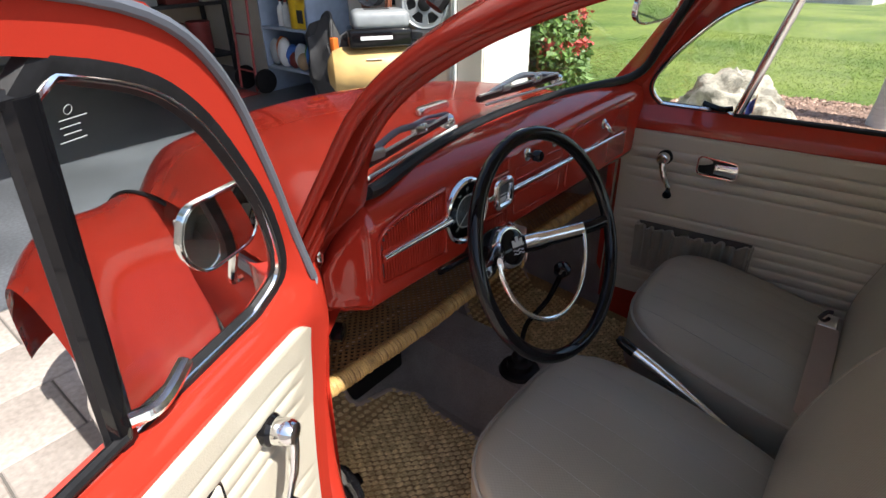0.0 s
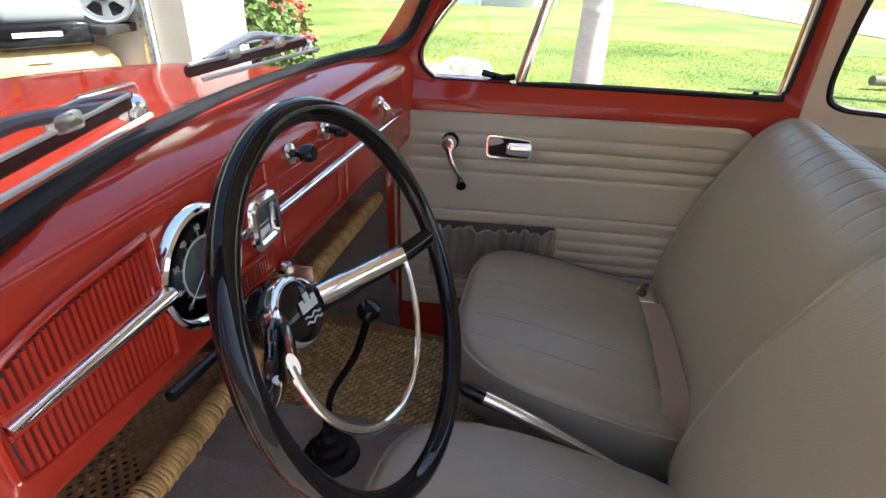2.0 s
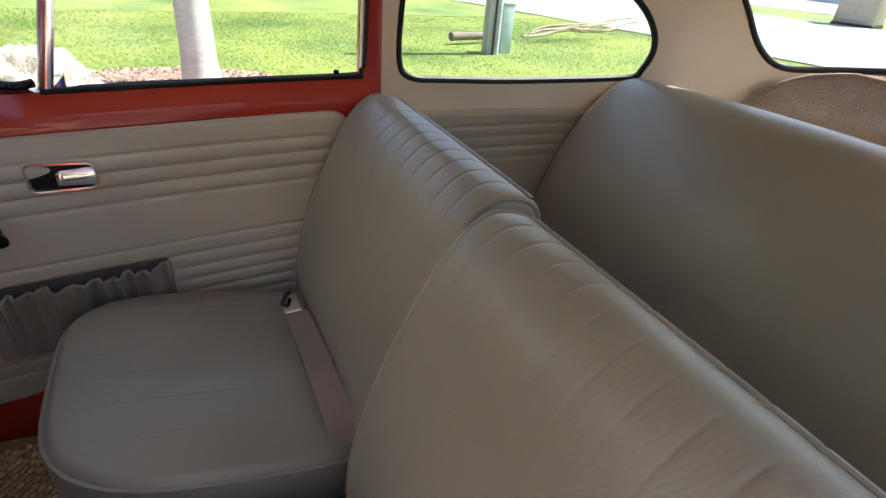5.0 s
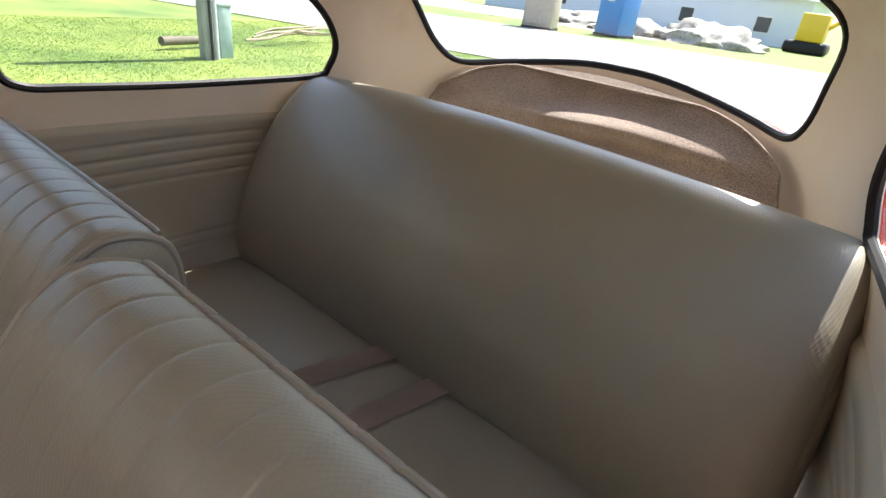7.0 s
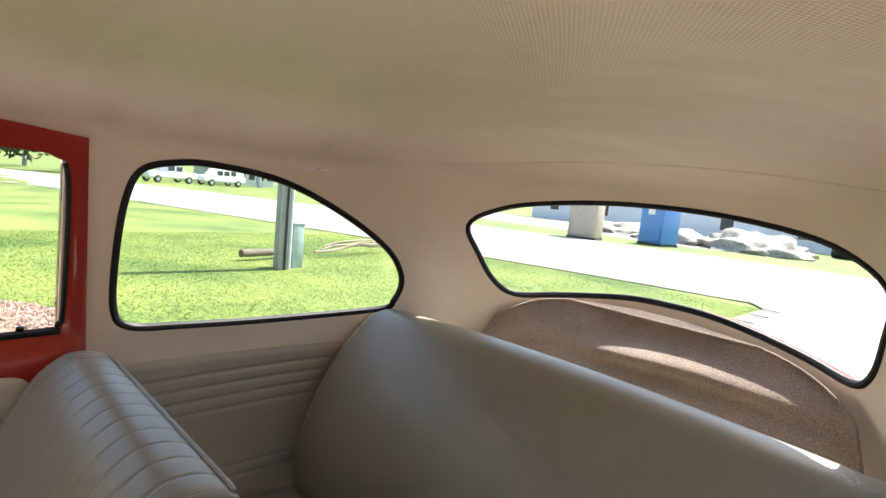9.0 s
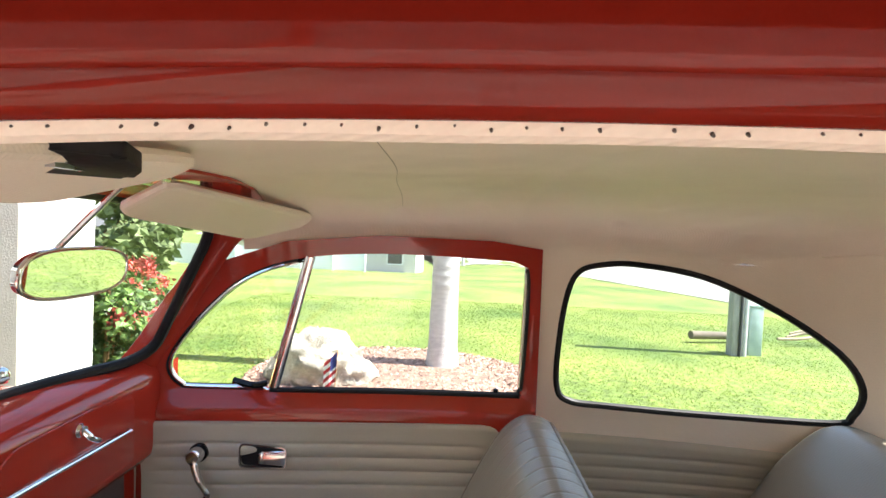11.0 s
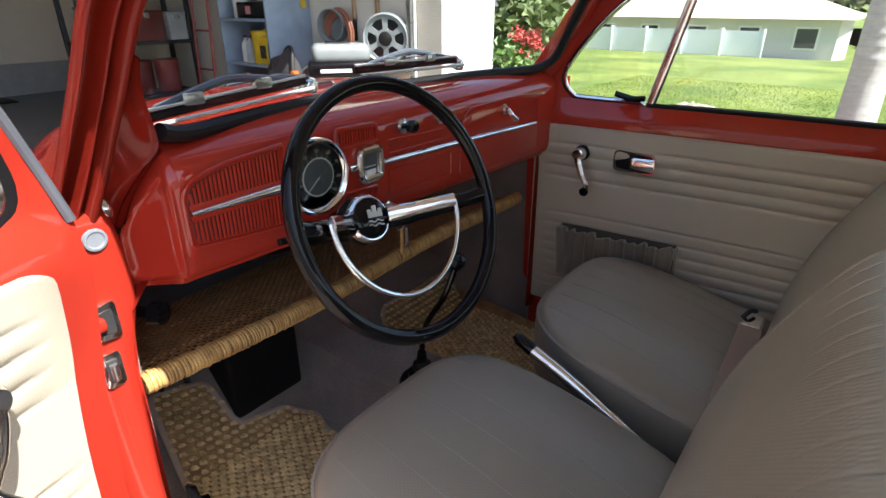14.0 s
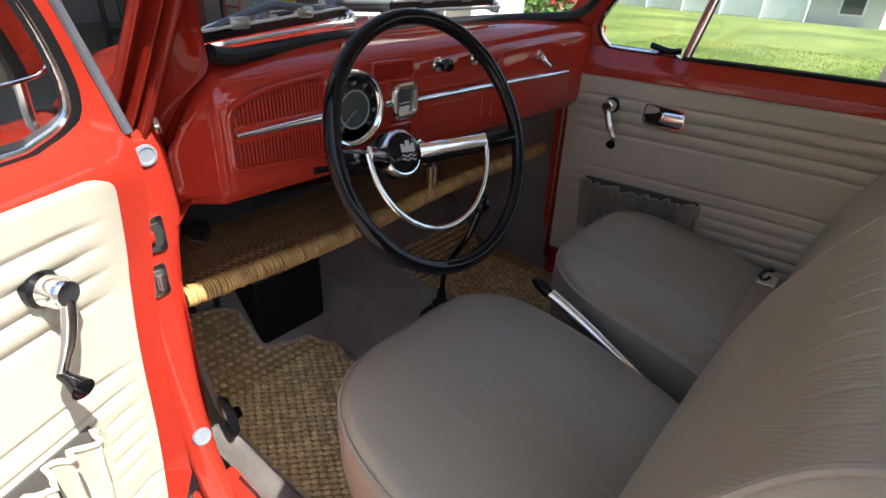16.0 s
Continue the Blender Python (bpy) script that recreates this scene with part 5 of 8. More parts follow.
# glove box lid with lock
lid = rounded([(0.100, 0.930), (0.435, 0.922), (0.430, 1.055), (0.30, 1.067), (0.135, 1.064), (0.108, 1.045)], 0.014, 4)
gl = part("glove_lid", on_dash(lid, 0.0032, 0.0015), RED, dashboard, "red glove box lid")
part("lid_lip", tube([V(x, DY - 0.001, z) for x, z in lid], 0.0022, 6, True), RED, gl)
part("lock_button", lathe([(0.012, 0.0), (0.012, 0.004), (0.008, 0.008), (0.008, 0.012), (0.0, 0.0125)], 24, aim((0.268, DY - 0.003, 1.045), (0, -1, 0))), CHROME, gl)
part("lock_lever", tube(spline([(0.268, DY - 0.010, 1.045), (0.275, DY - 0.022, 1.030), (0.292, DY - 0.024, 1.020)], 5), [0.006] * 5 + [0.0045] * 6, 10), CHROME, gl, "chrome glove box catch")
ash = rounded([(-0.115, 0.945), (0.07, 0.938), (0.07, 0.986), (-0.115, 0.990)], 0.008, 4)
part("ashtray_lid", tube([V(x, DY - 0.0005, z) for x, z in ash], 0.0018, 6, True), RED, dashboard)
ash = rounded([(-0.115, 1.020), (0.075, 1.016), (0.075, 1.036), (-0.03, 1.040), (-0.115, 1.044)], 0.006, 4)
part("radio_blank", tube([V(x, DY - 0.0005, z) for x, z in ash], 0.0014, 6, True), RED, dashboard)

# ignition key with ring, under the dashboard's middle
kl = part("ignition_lock", lathe([(0.013, 0.0), (0.012, 0.008), (0.008, 0.010), (0.0, 0.011)], 20, aim((-0.13, DY - 0.001, 0.925), (0, -1, -0.1))), CHROME, dashboard)
part("key", box((-0.1315, DY - 0.042, 0.913), (-0.1285, DY - 0.010, 0.934), 0.001), ALU, kl)
part("key_ring", tube([V(-0.130 + 0.016 * math.sin(a), DY - 0.036, 0.902 + 0.016 * math.cos(a)) for a in np.linspace(0, 2 * math.pi, 20)[:-1]], 0.0011, 6, True), ALU, kl)
for k in range(2):
    part("spare_key", box((-0.134 + 0.01 * k, DY - 0.040 - 0.003 * k, 0.840 + 0.01 * k), (-0.126 + 0.01 * k, DY - 0.038 - 0.003 * k, 0.888), 0.001), CHROME if k else WICKER, kl)

part("dash_end_button", lathe([(0.009, 0.0), (0.009, 0.003), (0.005, 0.005), (0.0, 0.0052)], 20, aim((-0.566, 0.838, 1.036), (0.35, -0.9, 0.2)) @ Matrix.Diagonal((0.75, 1.3, 1, 1))), CHROME, car, "small oval chrome button")

# ---- steering wheel ----
def build_steering():
    w = thing("steering_wheel", "thin-rimmed glossy black steering wheel with chrome half-ring horn", "steering wheel")
    c, n = V(-0.2536, 0.6225, 0.9927), V(0.0422, 0.9146, -0.4021).normalized()
    ex = V(0.99894, -0.04608, 0)
    ey = n.cross(ex).normalized()
    if ey.z < 0:
        ey = -ey
    rot = radians(-7)
    e1, e2 = ex * math.cos(rot) + ey * math.sin(rot), ey * math.cos(rot) - ex * math.sin(rot)
    R = 0.1855
    ring = [c + e1 * (R * math.cos(a)) + e2 * (R * math.sin(a)) for a in np.linspace(0, 2 * math.pi, 73)[:-1]]
    part("rim", tube(ring, 0.0115, 14, True), BLACK, w, "glossy black rim")
    hub = c + n * 0.096
    m = aim(hub + n * 0.03, -n)
    hb = part("hub", lathe([(0.030, -0.02), (0.038, 0.0), (0.040, 0.012), (0.036, 0.022), (0.033, 0.024)], 36, m), BLACK, w)
    part("horn_collar", lathe([(0.038, 0.024), (0.0395, 0.031), (0.038, 0.037), (0.035, 0.040), (0.032, 0.040)], 36, m), CHROME, hb)
    part("horn_button", lathe([(0.0335, 0.036), (0.0325, 0.042), (0.022, 0.048), (0.0, 0.0505)], 36, m), BLACK, hb, "black horn button with a pale crest")
    face = Matrix.Translation(hub - n * 0.0212) @ Matrix((e1.to_4d(), e2.to_4d(), (-n).to_4d(), (0, 0, 0, 1))).transposed().to_3x3().to_4x4()
    towers = [(-0.014, 0.0), (-0.014, 0.013), (-0.007, 0.013), (-0.007, 0.009), (-0.004, 0.009), (-0.004, 0.018), (0.004, 0.018), (0.004, 0.009), (0.007, 0.009), (0.007, 0.013), (0.014, 0.013), (0.014, 0.0)]
    part("crest", prism(towers, 0.0012, face), PALE_GREY, hb, "pale towers on the horn button")
    for k in range(2):
        part("crest_wave", tube([face @ V(x, -0.006 - 0.006 * k + 0.0016 * math.sin(x * 420), 0.0008) for x in np.linspace(-0.014, 0.014, 15)], 0.0011, 6), PALE_GREY, hb)
    for sx in (1, -1):
        pts = [hub + e1 * (sx * 0.030) - e2 * 0.004, hub + e1 * (sx * 0.08) - e2 * 0.006 - n * 0.030, c + e1 * (sx * 0.14) - e2 * 0.004 + n * 0.022, c + e1 * (sx * 0.180)]
        sp_ = part("spoke", tube(spline(pts, 5), [0.017] * 5 + [0.014] * 5 + [0.012] * 6, 12, flat=0.6, up=n), BLACK, w)
        bar = [hub + e1 * (sx * 0.034) - n * 0.013, hub + e1 * (sx * 0.075) - n * 0.046, c + e1 * (sx * 0.121) + n * 0.014]
        part("horn_bar", tube(spline(bar, 5), [0.012] * 4 + [0.0105] * 7, 12, flat=0.45, up=n), CHROME, sp_, "chrome horn bar")
    arc = [c + n * 0.016 + e1 * (0.122 * math.cos(a)) + e2 * (0.126 * math.sin(a)) for a in np.linspace(math.pi, 2 * math.pi, 33)]
    part("horn_ring", tube(arc, 0.0045, 10, flat=0.8, up=n), CHROME, w, "half-round chrome horn ring")
    part("column", tube([hub + n * 0.02, hub + n * 0.10, hub + n * 0.46], [0.034, 0.024, 0.024], 16), BLACK, w)
    part("signal_lever", tube([hub + n * 0.06 - ex * 0.02, hub + n * 0.05 - ex * 0.13 + ey * 0.01], [0.004, 0.006], 8), BLACK, w, "black turn signal lever")


build_steering()

# ---- wicker tray under the dashboard ----
def build_tray():
    t = thing("parcel_tray", "woven wicker parcel tray with a bound front edge", "parcel tray")
    xs = np.linspace(-0.572, 0.50, 60)
    front = [V(x, 0.868 + 0.006 * math.sin(x * 5), 0.752 + 0.004 * math.sin(x * 9 + 1)) for x in xs]
    bm = bmesh.new()
    rnd = random.Random(4)
    x = -0.572
    while x < 0.50:
        y, z = 0.868 + 0.006 * math.sin(x * 5), 0.752 + 0.004 * math.sin(x * 9 + 1)
        r = 0.0175 + rnd.uniform(-0.0010, 0.0014)
        w = rnd.uniform(0.0042, 0.0062)
        sk = rnd.uniform(-0.002, 0.002)
        ring = []
        for q in (0.0, 0.5, 1.0):
            rr = r - (0.0013 if q != 0.5 else 0)
            ring.append([V(x + q * w + sk * math.sin(a), y + rr * math.sin(a), z + rr * 1.0 * math.cos(a)) for a in np.linspace(0, 2 * math.pi, 15)[:-1]])
        add_grid(bm, ring, False, True)
        x += w
    part("bound_edge", bm, WICKER, t, "golden wrapped cane edge", 50)
    part("core", tube(front, 0.0155, 8), WICKER_DARK, t)
    bm = bmesh.new()
    # crossed cane strips of the bed, slanting both ways
    for k in range(-30, 92):
        for d in (1, -1):
            a, b = V(-0.57 + k * 0.0165, 0.872, 0.746), V(-0.57 + k * 0.0165 + d * 0.27, 1.14, 0.715)
            pts = []
            for i in range(19):
                q = i / 18
                p = a.lerp(b, q)
                if -0.565 < p.x < 0.50:
                    pts.append(p + V(0, 0, 0.0022 * math.sin(i * math.pi + k * math.pi) * d))
            if len(pts) > 3:
                add_tube(bm, pts, 0.0030, 4, flat=0.4, up=(0, 0, 1), ends=False)
    tagged(part("cane_mesh", bm, WICKER_DARK, t, "dark open cane weave"), kind="stuff")
    for y in (0.95, 1.045):
        part("pale_braid", tube([V(x, y, 0.742 - (y - 0.87) * 0.115 + 0.0018 * math.sin(x * 420)) for x in np.linspace(-0.565, 0.495, 160)], 0.0045, 6, flat=0.6, up=(0, 0, 1)), BELT, t)
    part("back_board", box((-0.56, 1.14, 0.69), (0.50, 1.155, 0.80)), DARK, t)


build_tray()

# ---- floor mats ----
def build_mat(poly, z_of, name_label):
    m = thing("floor_mat", name_label, "floor mat", group="sisal floor mats")
    part("backing", skin(poly, [], lambda u, v: V(u, v, z_of(u, v) + 0.005), lambda u, v: V(u, v, z_of(u, v) + 0.001), (0.03, 0.02)), SISAL_DARK, m)
    dense = []
    for i in range(len(poly)):
        a, b = Vector(poly[i]), Vector(poly[(i + 1) % len(poly)])
        k = max(1, int((b - a).length / 0.03))
        dense += [a.lerp(b, j / k) for j in range(k)]
    part("bound_hem", tube([V(p[0], p[1], z_of(p[0], p[1]) + 0.005) for p in dense], 0.007, 8, True, flat=0.7, up=(0, 0, 1)), BELT, m, "beige hem")
    rnd = random.Random(7)
    verts, faces = [], []
    xs, ys = [p[0] for p in poly], [p[1] for p in poly]
    j = 0
    y = min(ys)
    while y < max(ys):
        x = min(xs) + 0.0068 * (j % 3)
        while x < max(xs):
            if inside(poly, x, y):
                zz = z_of(x, y) + 0.006
                l, w, h = 0.0105 + rnd.uniform(-0.0012, 0.0012), 0.0058 + rnd.uniform(-0.0006, 0.0006), 0.0070 + rnd.uniform(-0.001, 0.0015)
                an = -0.62 + rnd.uniform(-0.15, 0.15)
                ca, sa = math.cos(an), math.sin(an)
                k = len(verts)
                for px, py, pz in ((-1, 0, 0), (-0.5, 0.9, 0.1), (0.5, 0.9, 0.1), (1, 0, 0), (0.5, -0.9, 0.1), (-0.5, -0.9, 0.1), (-0.42, 0.3, 1), (0.42, 0.3, 1), (0.42, -0.35, 0.95), (-0.42, -0.35, 0.95)):
                    dx, dy = px * l, py * w
                    verts.append((x + dx * ca - dy * sa, y + dx * sa + dy * ca, zz + pz * h))
                faces += [(k + 6, k + 9, k + 8, k + 7)] + [tuple(k + q for q in f) for f in ((0, 9, 6, 1), (1, 6, 7, 2), (2, 7, 3), (3, 7, 8), (3, 8, 4), (4, 8, 9, 5), (5, 9, 0), (0, 1, 6))]
            x += 0.0205
        y += 0.0125
        j += 1
    me = bpy.data.meshes.new("weave")
    me.from_pydata(verts, [], faces)
    me.materials.append(SISAL)
    for p in me.polygons:
        p.use_smooth = True
    o = new("weave", me)
    o.parent = m
    tagged(o, "golden-brown sisal weave", kind="stuff")


def pan(x, y):
    return 0.306 + max(0.0, y - 1.075) * 1.15


build_mat(rounded([(-0.49, 0.42), (-0.175, 0.42), (-0.175, 0.98), (-0.15, 1.05), (-0.20, 1.10), (-0.325, 1.115), (-0.34, 1.20), (-0.46, 1.22), (-0.49, 1.0)], 0.02), pan, "woven golden-brown sisal driver's floor mat")
build_mat(rounded([(0.175, 0.42), (0.53, 0.42), (0.53, 1.16), (0.20, 1.16), (0.175, 1.08)], 0.04), pan, "woven golden-brown sisal passenger floor mat")

# ---- gear lever, hand brake, pedals ----
g = thing("gear_lever", "long bent black gear lever with rubber boot", "gear lever")
part("boot", lathe([(0.055, 0.0), (0.050, 0.010), (0.034, 0.014), (0.032, 0.030), (0.022, 0.036), (0.021, 0.052), (0.012, 0.060), (0.010, 0.085)], 28, Matrix.Translation((-0.02, 0.80, 0.449))), RUBBER, g, "ribbed black rubber boot")
part("lever", tube(spline([(-0.02, 0.80, 0.50), (-0.02, 0.79, 0.60), (-0.008, 0.745, 0.69), (0.004, 0.723, 0.765)], 6), 0.0065, 10), BLACK, g)
part("gear_knob", lathe([(0.007, -0.016), (0.016, -0.012), (0.020, 0.0), (0.016, 0.012), (0.0, 0.016)], 24, aim((0.005, 0.722, 0.778), (0, -0.4, 1))), BLACK, g, "round black knob")
h = thing("hand_brake", "chrome hand brake lever with black grip button", "hand brake")
part("brake_arm", tube(spline([(-0.008, 0.16, 0.47), (-0.008, 0.32, 0.555), (-0.008, 0.46, 0.622), (-0.008, 0.535, 0.652)], 6), [0.011] * 10 + [0.0125] * 9, 12), CHROME, h)
part("brake_grip", tube([V(-0.008, 0.525, 0.648), V(-0.008, 0.556, 0.662), V(-0.008, 0.566, 0.667)], [0.0130, 0.0125, 0.007], 12), BLACK, h, "black tip")
part("brake_base", box((-0.05, 0.10, 0.44), (0.035, 0.24, 0.485), 0.012, 3), RUBBER, h)
pc = thing("pedal_cluster", "black pedals below the steering column", "pedals")
for x, y in ((-0.43, 1.19), (-0.37, 1.19)):
    part("pedal_pad", box((x - 0.028, y - 0.008, 0.525), (x + 0.028, y + 0.006, 0.575), 0.006), RUBBER, pc)
    part("pedal_arm", tube([V(x, y + 0.01, 0.55), V(x, y + 0.05, 0.40)], 0.008, 8), DARK, pc)
fb = thing("footwell_box", "black rubber-covered box above the toe board", "footwell box")
part("cover", box((-0.315, 1.13, 0.33), (-0.12, 1.34, 0.548), 0.012, 3), RUBBER, fb)
part("cover_lip", box((-0.32, 1.122, 0.540), (-0.115, 1.142, 0.556), 0.004), DARK, fb)
tagged(part("air_vent", lathe([(0.030, 0.0), (0.032, 0.006), (0.026, 0.016), (0.010, 0.018), (0.008, 0.030), (0.0, 0.032)], 24, aim((-0.545, 0.885, 0.46), (1, -0.25, 0)) @ Matrix.Diagonal((1.7, 0.9, 1, 1))), BLACK), "black oval heater outlet on the footwell side", "heater outlet")
tagged(part("bonnet_pull", lathe([(0.008, 0.0), (0.009, 0.02), (0.017, 0.028), (0.017, 0.045), (0.0, 0.05)], 20, aim((-0.545, 0.90, 0.855), (0.6, -1, 0))), BLACK), "black hood pull knob under the dashboard", "pull knob")

# ---- mirror, visors, opener ----
def build_mirror():
    m = thing("rear_view_mirror", "oval chrome-backed rear-view mirror on a stalk", "mirror")
    n = V(-0.03, -0.985, -0.12).normalized()
    # long axis level
    zx = n
    lx = V(0.944, -0.324, -0.05)
    lx = (lx - n * n.dot(lx)).normalized()
    ly = zx.cross(lx)
    mat = Matrix((lx.to_4d(), ly.to_4d(), zx.to_4d(), (0, 0, 0, 1))).transposed().to_3x3().to_4x4()
    mat.translation = V(-0.002, 0.600, 1.341)
    oval = [(0.086 * math.copysign(abs(math.cos(a)) ** 0.72, math.cos(a)), 0.0285 * math.copysign(abs(math.sin(a)) ** 0.72, math.sin(a))) for a in np.linspace(0, 2 * math.pi, 48, endpoint=False)]
    bm = prism(oval, -0.008, mat)
    part("housing", bm, CHROME, m, "chrome mirror back", 50)
    part("reflector", prism([(x * 0.955, y * 0.91) for x, y in oval], 0.0012, mat), MIRROR, m, "silver reflecting glass")
    part("rim", tube([mat @ V(x, y, 0.0) for x, y in oval], 0.0022, 8, True), CHROME, m)
    part("stalk", tube([V(-0.034, 0.612, 1.358), V(-0.036, 0.598, 1.373), V(-0.012, 0.532, 1.458)], 0.0036, 8), CHROME, m)
    for k in (-1, 1):
        part("bracket_arm", tube(spline([(-0.018, 0.545, 1.442), (-0.010 + 0.022 * k, 0.530, 1.456), (-0.008 + 0.034 * k, 0.518, 1.464)], 4), [0.0045] * 4 + [0.007] * 5, 8, flat=0.5, up=(0, 0, 1)), CHROME, m)


build_mirror()


def build_visor(pts, label, thick=0.014):
    """A padded visor through four corners (near/far along x)."""
    v = thing("sun_visor", label, "sun visor", group="sun visors")
    a, b, c, d = (Vector(p) for p in pts)
    shape = rounded([(0.0, 0.0), (0.93, 0.0), (1.0, 0.30), (0.86, 1.0), (0.06, 1.0), (0.0, 0.85)], 0.09, 5)
    nrm = (b - a).cross(d - a).normalized()
    surf = lambda u, w, o: a.lerp(b, u).lerp(d.lerp(c, u), w) + nrm * o
    bm = skin(shape, [], lambda u, w: surf(u, w, thick / 2), lambda u, w: surf(u, w, -thick / 2), (0.2, 0.2))
    part("pad", bm, LINING, v, "padded cream vinyl")
    part("hem", tube([surf(u, w, 0) for u, w in shape], thick * 0.52, 8, True), LINING, v)
    part("pivot", tube([a + V(0, 0, 0.004), a + (a - b).normalized() * 0.05 + V(0, 0, 0.006)], 0.005, 8), CHROME, v)


build_visor([(0.065, 0.535, 1.452), (0.488, 0.450, 1.421), (0.478, 0.556, 1.374), (0.085, 0.612, 1.416)], "cream padded passenger sun visor tilted down")
build_visor([(-0.475, 0.40, 1.430), (-0.105, 0.412, 1.464), (-0.150, 0.500, 1.424), (-0.450, 0.506, 1.413)], "cream padded driver's sun visor folded up")
op = thing("garage_opener", "black plastic garage opener clipped to the visor", "remote control")
part("case", prism(rounded([(-0.036, -0.024), (0.036, -0.026), (0.042, 0.0), (0.030, 0.028), (-0.032, 0.030), (-0.040, 0.004)], 0.006), 0.011, aim((-0.292, 0.410, 1.449), (-0.16, -0.10, -1), 0), 0.004), RUBBER, op)
part("logo_bar", box((-0.305, 0.406, 1.4355), (-0.280, 0.412, 1.4395)), ALU, op)

# ---- seat belt of the passenger ----
sb = thing("seat_belt", "beige passenger lap belt with chrome buckle", "seat belt")
part("buckle", box((0.385, 0.190, 0.606), (0.450, 0.232, 0.628), 0.005, 3, None), CHROME, sb)
part("buckle_hook", tube(spline([(0.415, 0.232, 0.626), (0.425, 0.222, 0.642), (0.445, 0.212, 0.636)], 4), 0.005, 8), DARK, sb)
bm = bmesh.new()
strip = spline([(0.405, 0.212, 0.615), (0.36, 0.208, 0.629), (0.27, 0.204, 0.632), (0.18, 0.202, 0.628), (0.085, 0.198, 0.610), (0.035, 0.19, 0.50)], 6)
add_grid(bm, [[p + V(0.004, 0.024, 0.002), p + V(-0.004, -0.022, 0.006)] for p in strip])
bmesh.ops.solidify(bm, geom=bm.faces, thickness=0.003)
part("webbing", bm, BELT, sb, "beige woven webbing")

# ---- wipers and washer jet outside the screen ----
def build_wiper(px, tip, label):
    w = thing("windscreen_wiper", label, "wiper", group="windscreen wipers")
    a, b = Vector(px), Vector(tip)
    part("pivot_cap", lathe([(0.016, 0.0), (0.015, 0.012), (0.010, 0.020), (0.0, 0.022)], 20, aim(a - V(0, 0, 0.014), (0, -0.3, 1))), CHROME, w)
    mid = a.lerp(b, 0.50) + V(0, 0.012, 0.018)
    part("arm", tube([a + V(0, 0, 0.008), a.lerp(mid, 0.4) + V(0, 0.0, 0.012), mid], [0.007, 0.0055, 0.0035], 10, flat=0.5, up=(0, 0, 1)), WIPER_GREY, w, "grey wiper arm")
    d = (b - a).normalized()
    s0, s1 = a + d * 0.02 + V(0, -0.012, 0.006), b + V(0, -0.004, 0.004)
    br = part("bridge", tube(spline([tuple(s0.lerp(s1, 0.12) + V(0, 0, 0.006)), tuple(s0.lerp(s1, 0.35) + V(0, 0, 0.020)), tuple(s0.lerp(s1, 0.5) + V(0, 0, 0.026)), tuple(s0.lerp(s1, 0.65) + V(0, 0, 0.020)), tuple(s0.lerp(s1, 0.88) + V(0, 0, 0.006))], 4),
                              0.0050, 8, flat=1.2, up=(0, 0, 1)), WIPER_GREY, w, "grey-black wiper bridge")
    part("blade", tube([s0, s1], 0.0055, 6, flat=1.4, up=(0, 0, 1)), RUBBER, w, "rubber wiper blade")
    part("blade_rail", tube([s0 + V(0, -0.004, 0.008), s1 + V(0, -0.004, 0.008)], 0.0026, 6), PALE_GREY, w, "pale metal blade rail")
    for k in (0.30, 0.70):
        c = s0.lerp(s1, k)
        part("bridge_clip", box(c + V(-0.016, -0.009, 0.002), c + V(0.016, 0.006, 0.019), 0.004, 2), ALU, br, "bright metal bridge clip")
    part("cowl_strip", tube([s0 + V(0, -0.024, -0.010), s1 + V(0, -0.020, -0.008)], 0.0030, 6), PALE_GREY, w)


build_wiper((-0.185, 0.905, 1.142), (-0.515, 0.845, 1.130), "driver's wiper with bright arm lying at the screen's foot")
build_wiper((0.26, 0.915, 1.140), (-0.06, 0.925, 1.145), "passenger wiper with bright arm lying at the screen's foot")
tagged(part("washer_jet", prism(rounded([(-0.05, -0.012), (0.05, -0.012), (0.05, 0.012), (-0.05, 0.012)], 0.01), 0.016, Matrix.Translation((-0.045, 1.06, 1.098)), 0.005), CHROME), "chrome fitting on the hood by the windscreen", "hood fitting")

# ---- outside mirror on the driver's side ----
om = thing("door_mirror", "round chrome-rimmed outside mirror on the driver's side", "mirror")
oc, on = V(-0.716, 0.800, 1.158), V(0.22, -0.94, -0.08).normalized()
lx = (V(1, 0, 0) - on * on.x).normalized()
mm = Matrix((lx.to_4d(), on.cross(lx).to_4d(), on.to_4d(), (0, 0, 0, 1))).transposed().to_3x3().to_4x4()
mm.translation = oc
shape = rounded([(-0.052, -0.024), (-0.030, -0.046), (0.045, -0.040), (0.058, 0.0), (0.05, 0.040), (-0.045, 0.040), (-0.058, 0.0)], 0.026, 5)
part("mirror_shell", prism(shape, -0.010, mm, 0.0), CHROME, om)
part("mirror_glass", prism([(x * 0.94, y * 0.93) for x, y in shape], 0.001, mm), MIRROR, om)
part("mirror_rim", tube([mm @ V(x, y, 0) for x, y in shape], 0.0024, 8, True), CHROME, om)
part("mirror_stem", tube(spline([(-0.700, 0.815, 1.12), (-0.690, 0.86, 1.05), (-0.66, 0.90, 1.02)], 5), 0.006, 8), CHROME, om)


# ---- ground and drive ----
def ground_z(x, y):
    r = math.sqrt(max(x, 0) ** 2 + min(y, 0) ** 2)
    dip = 0.05 * max(0.0, x - 17.0) * min(1.0, max(0.0, (y + 4.0) / 6.0))
    return -0.022 * max(0.0, r - 5.0) - dip


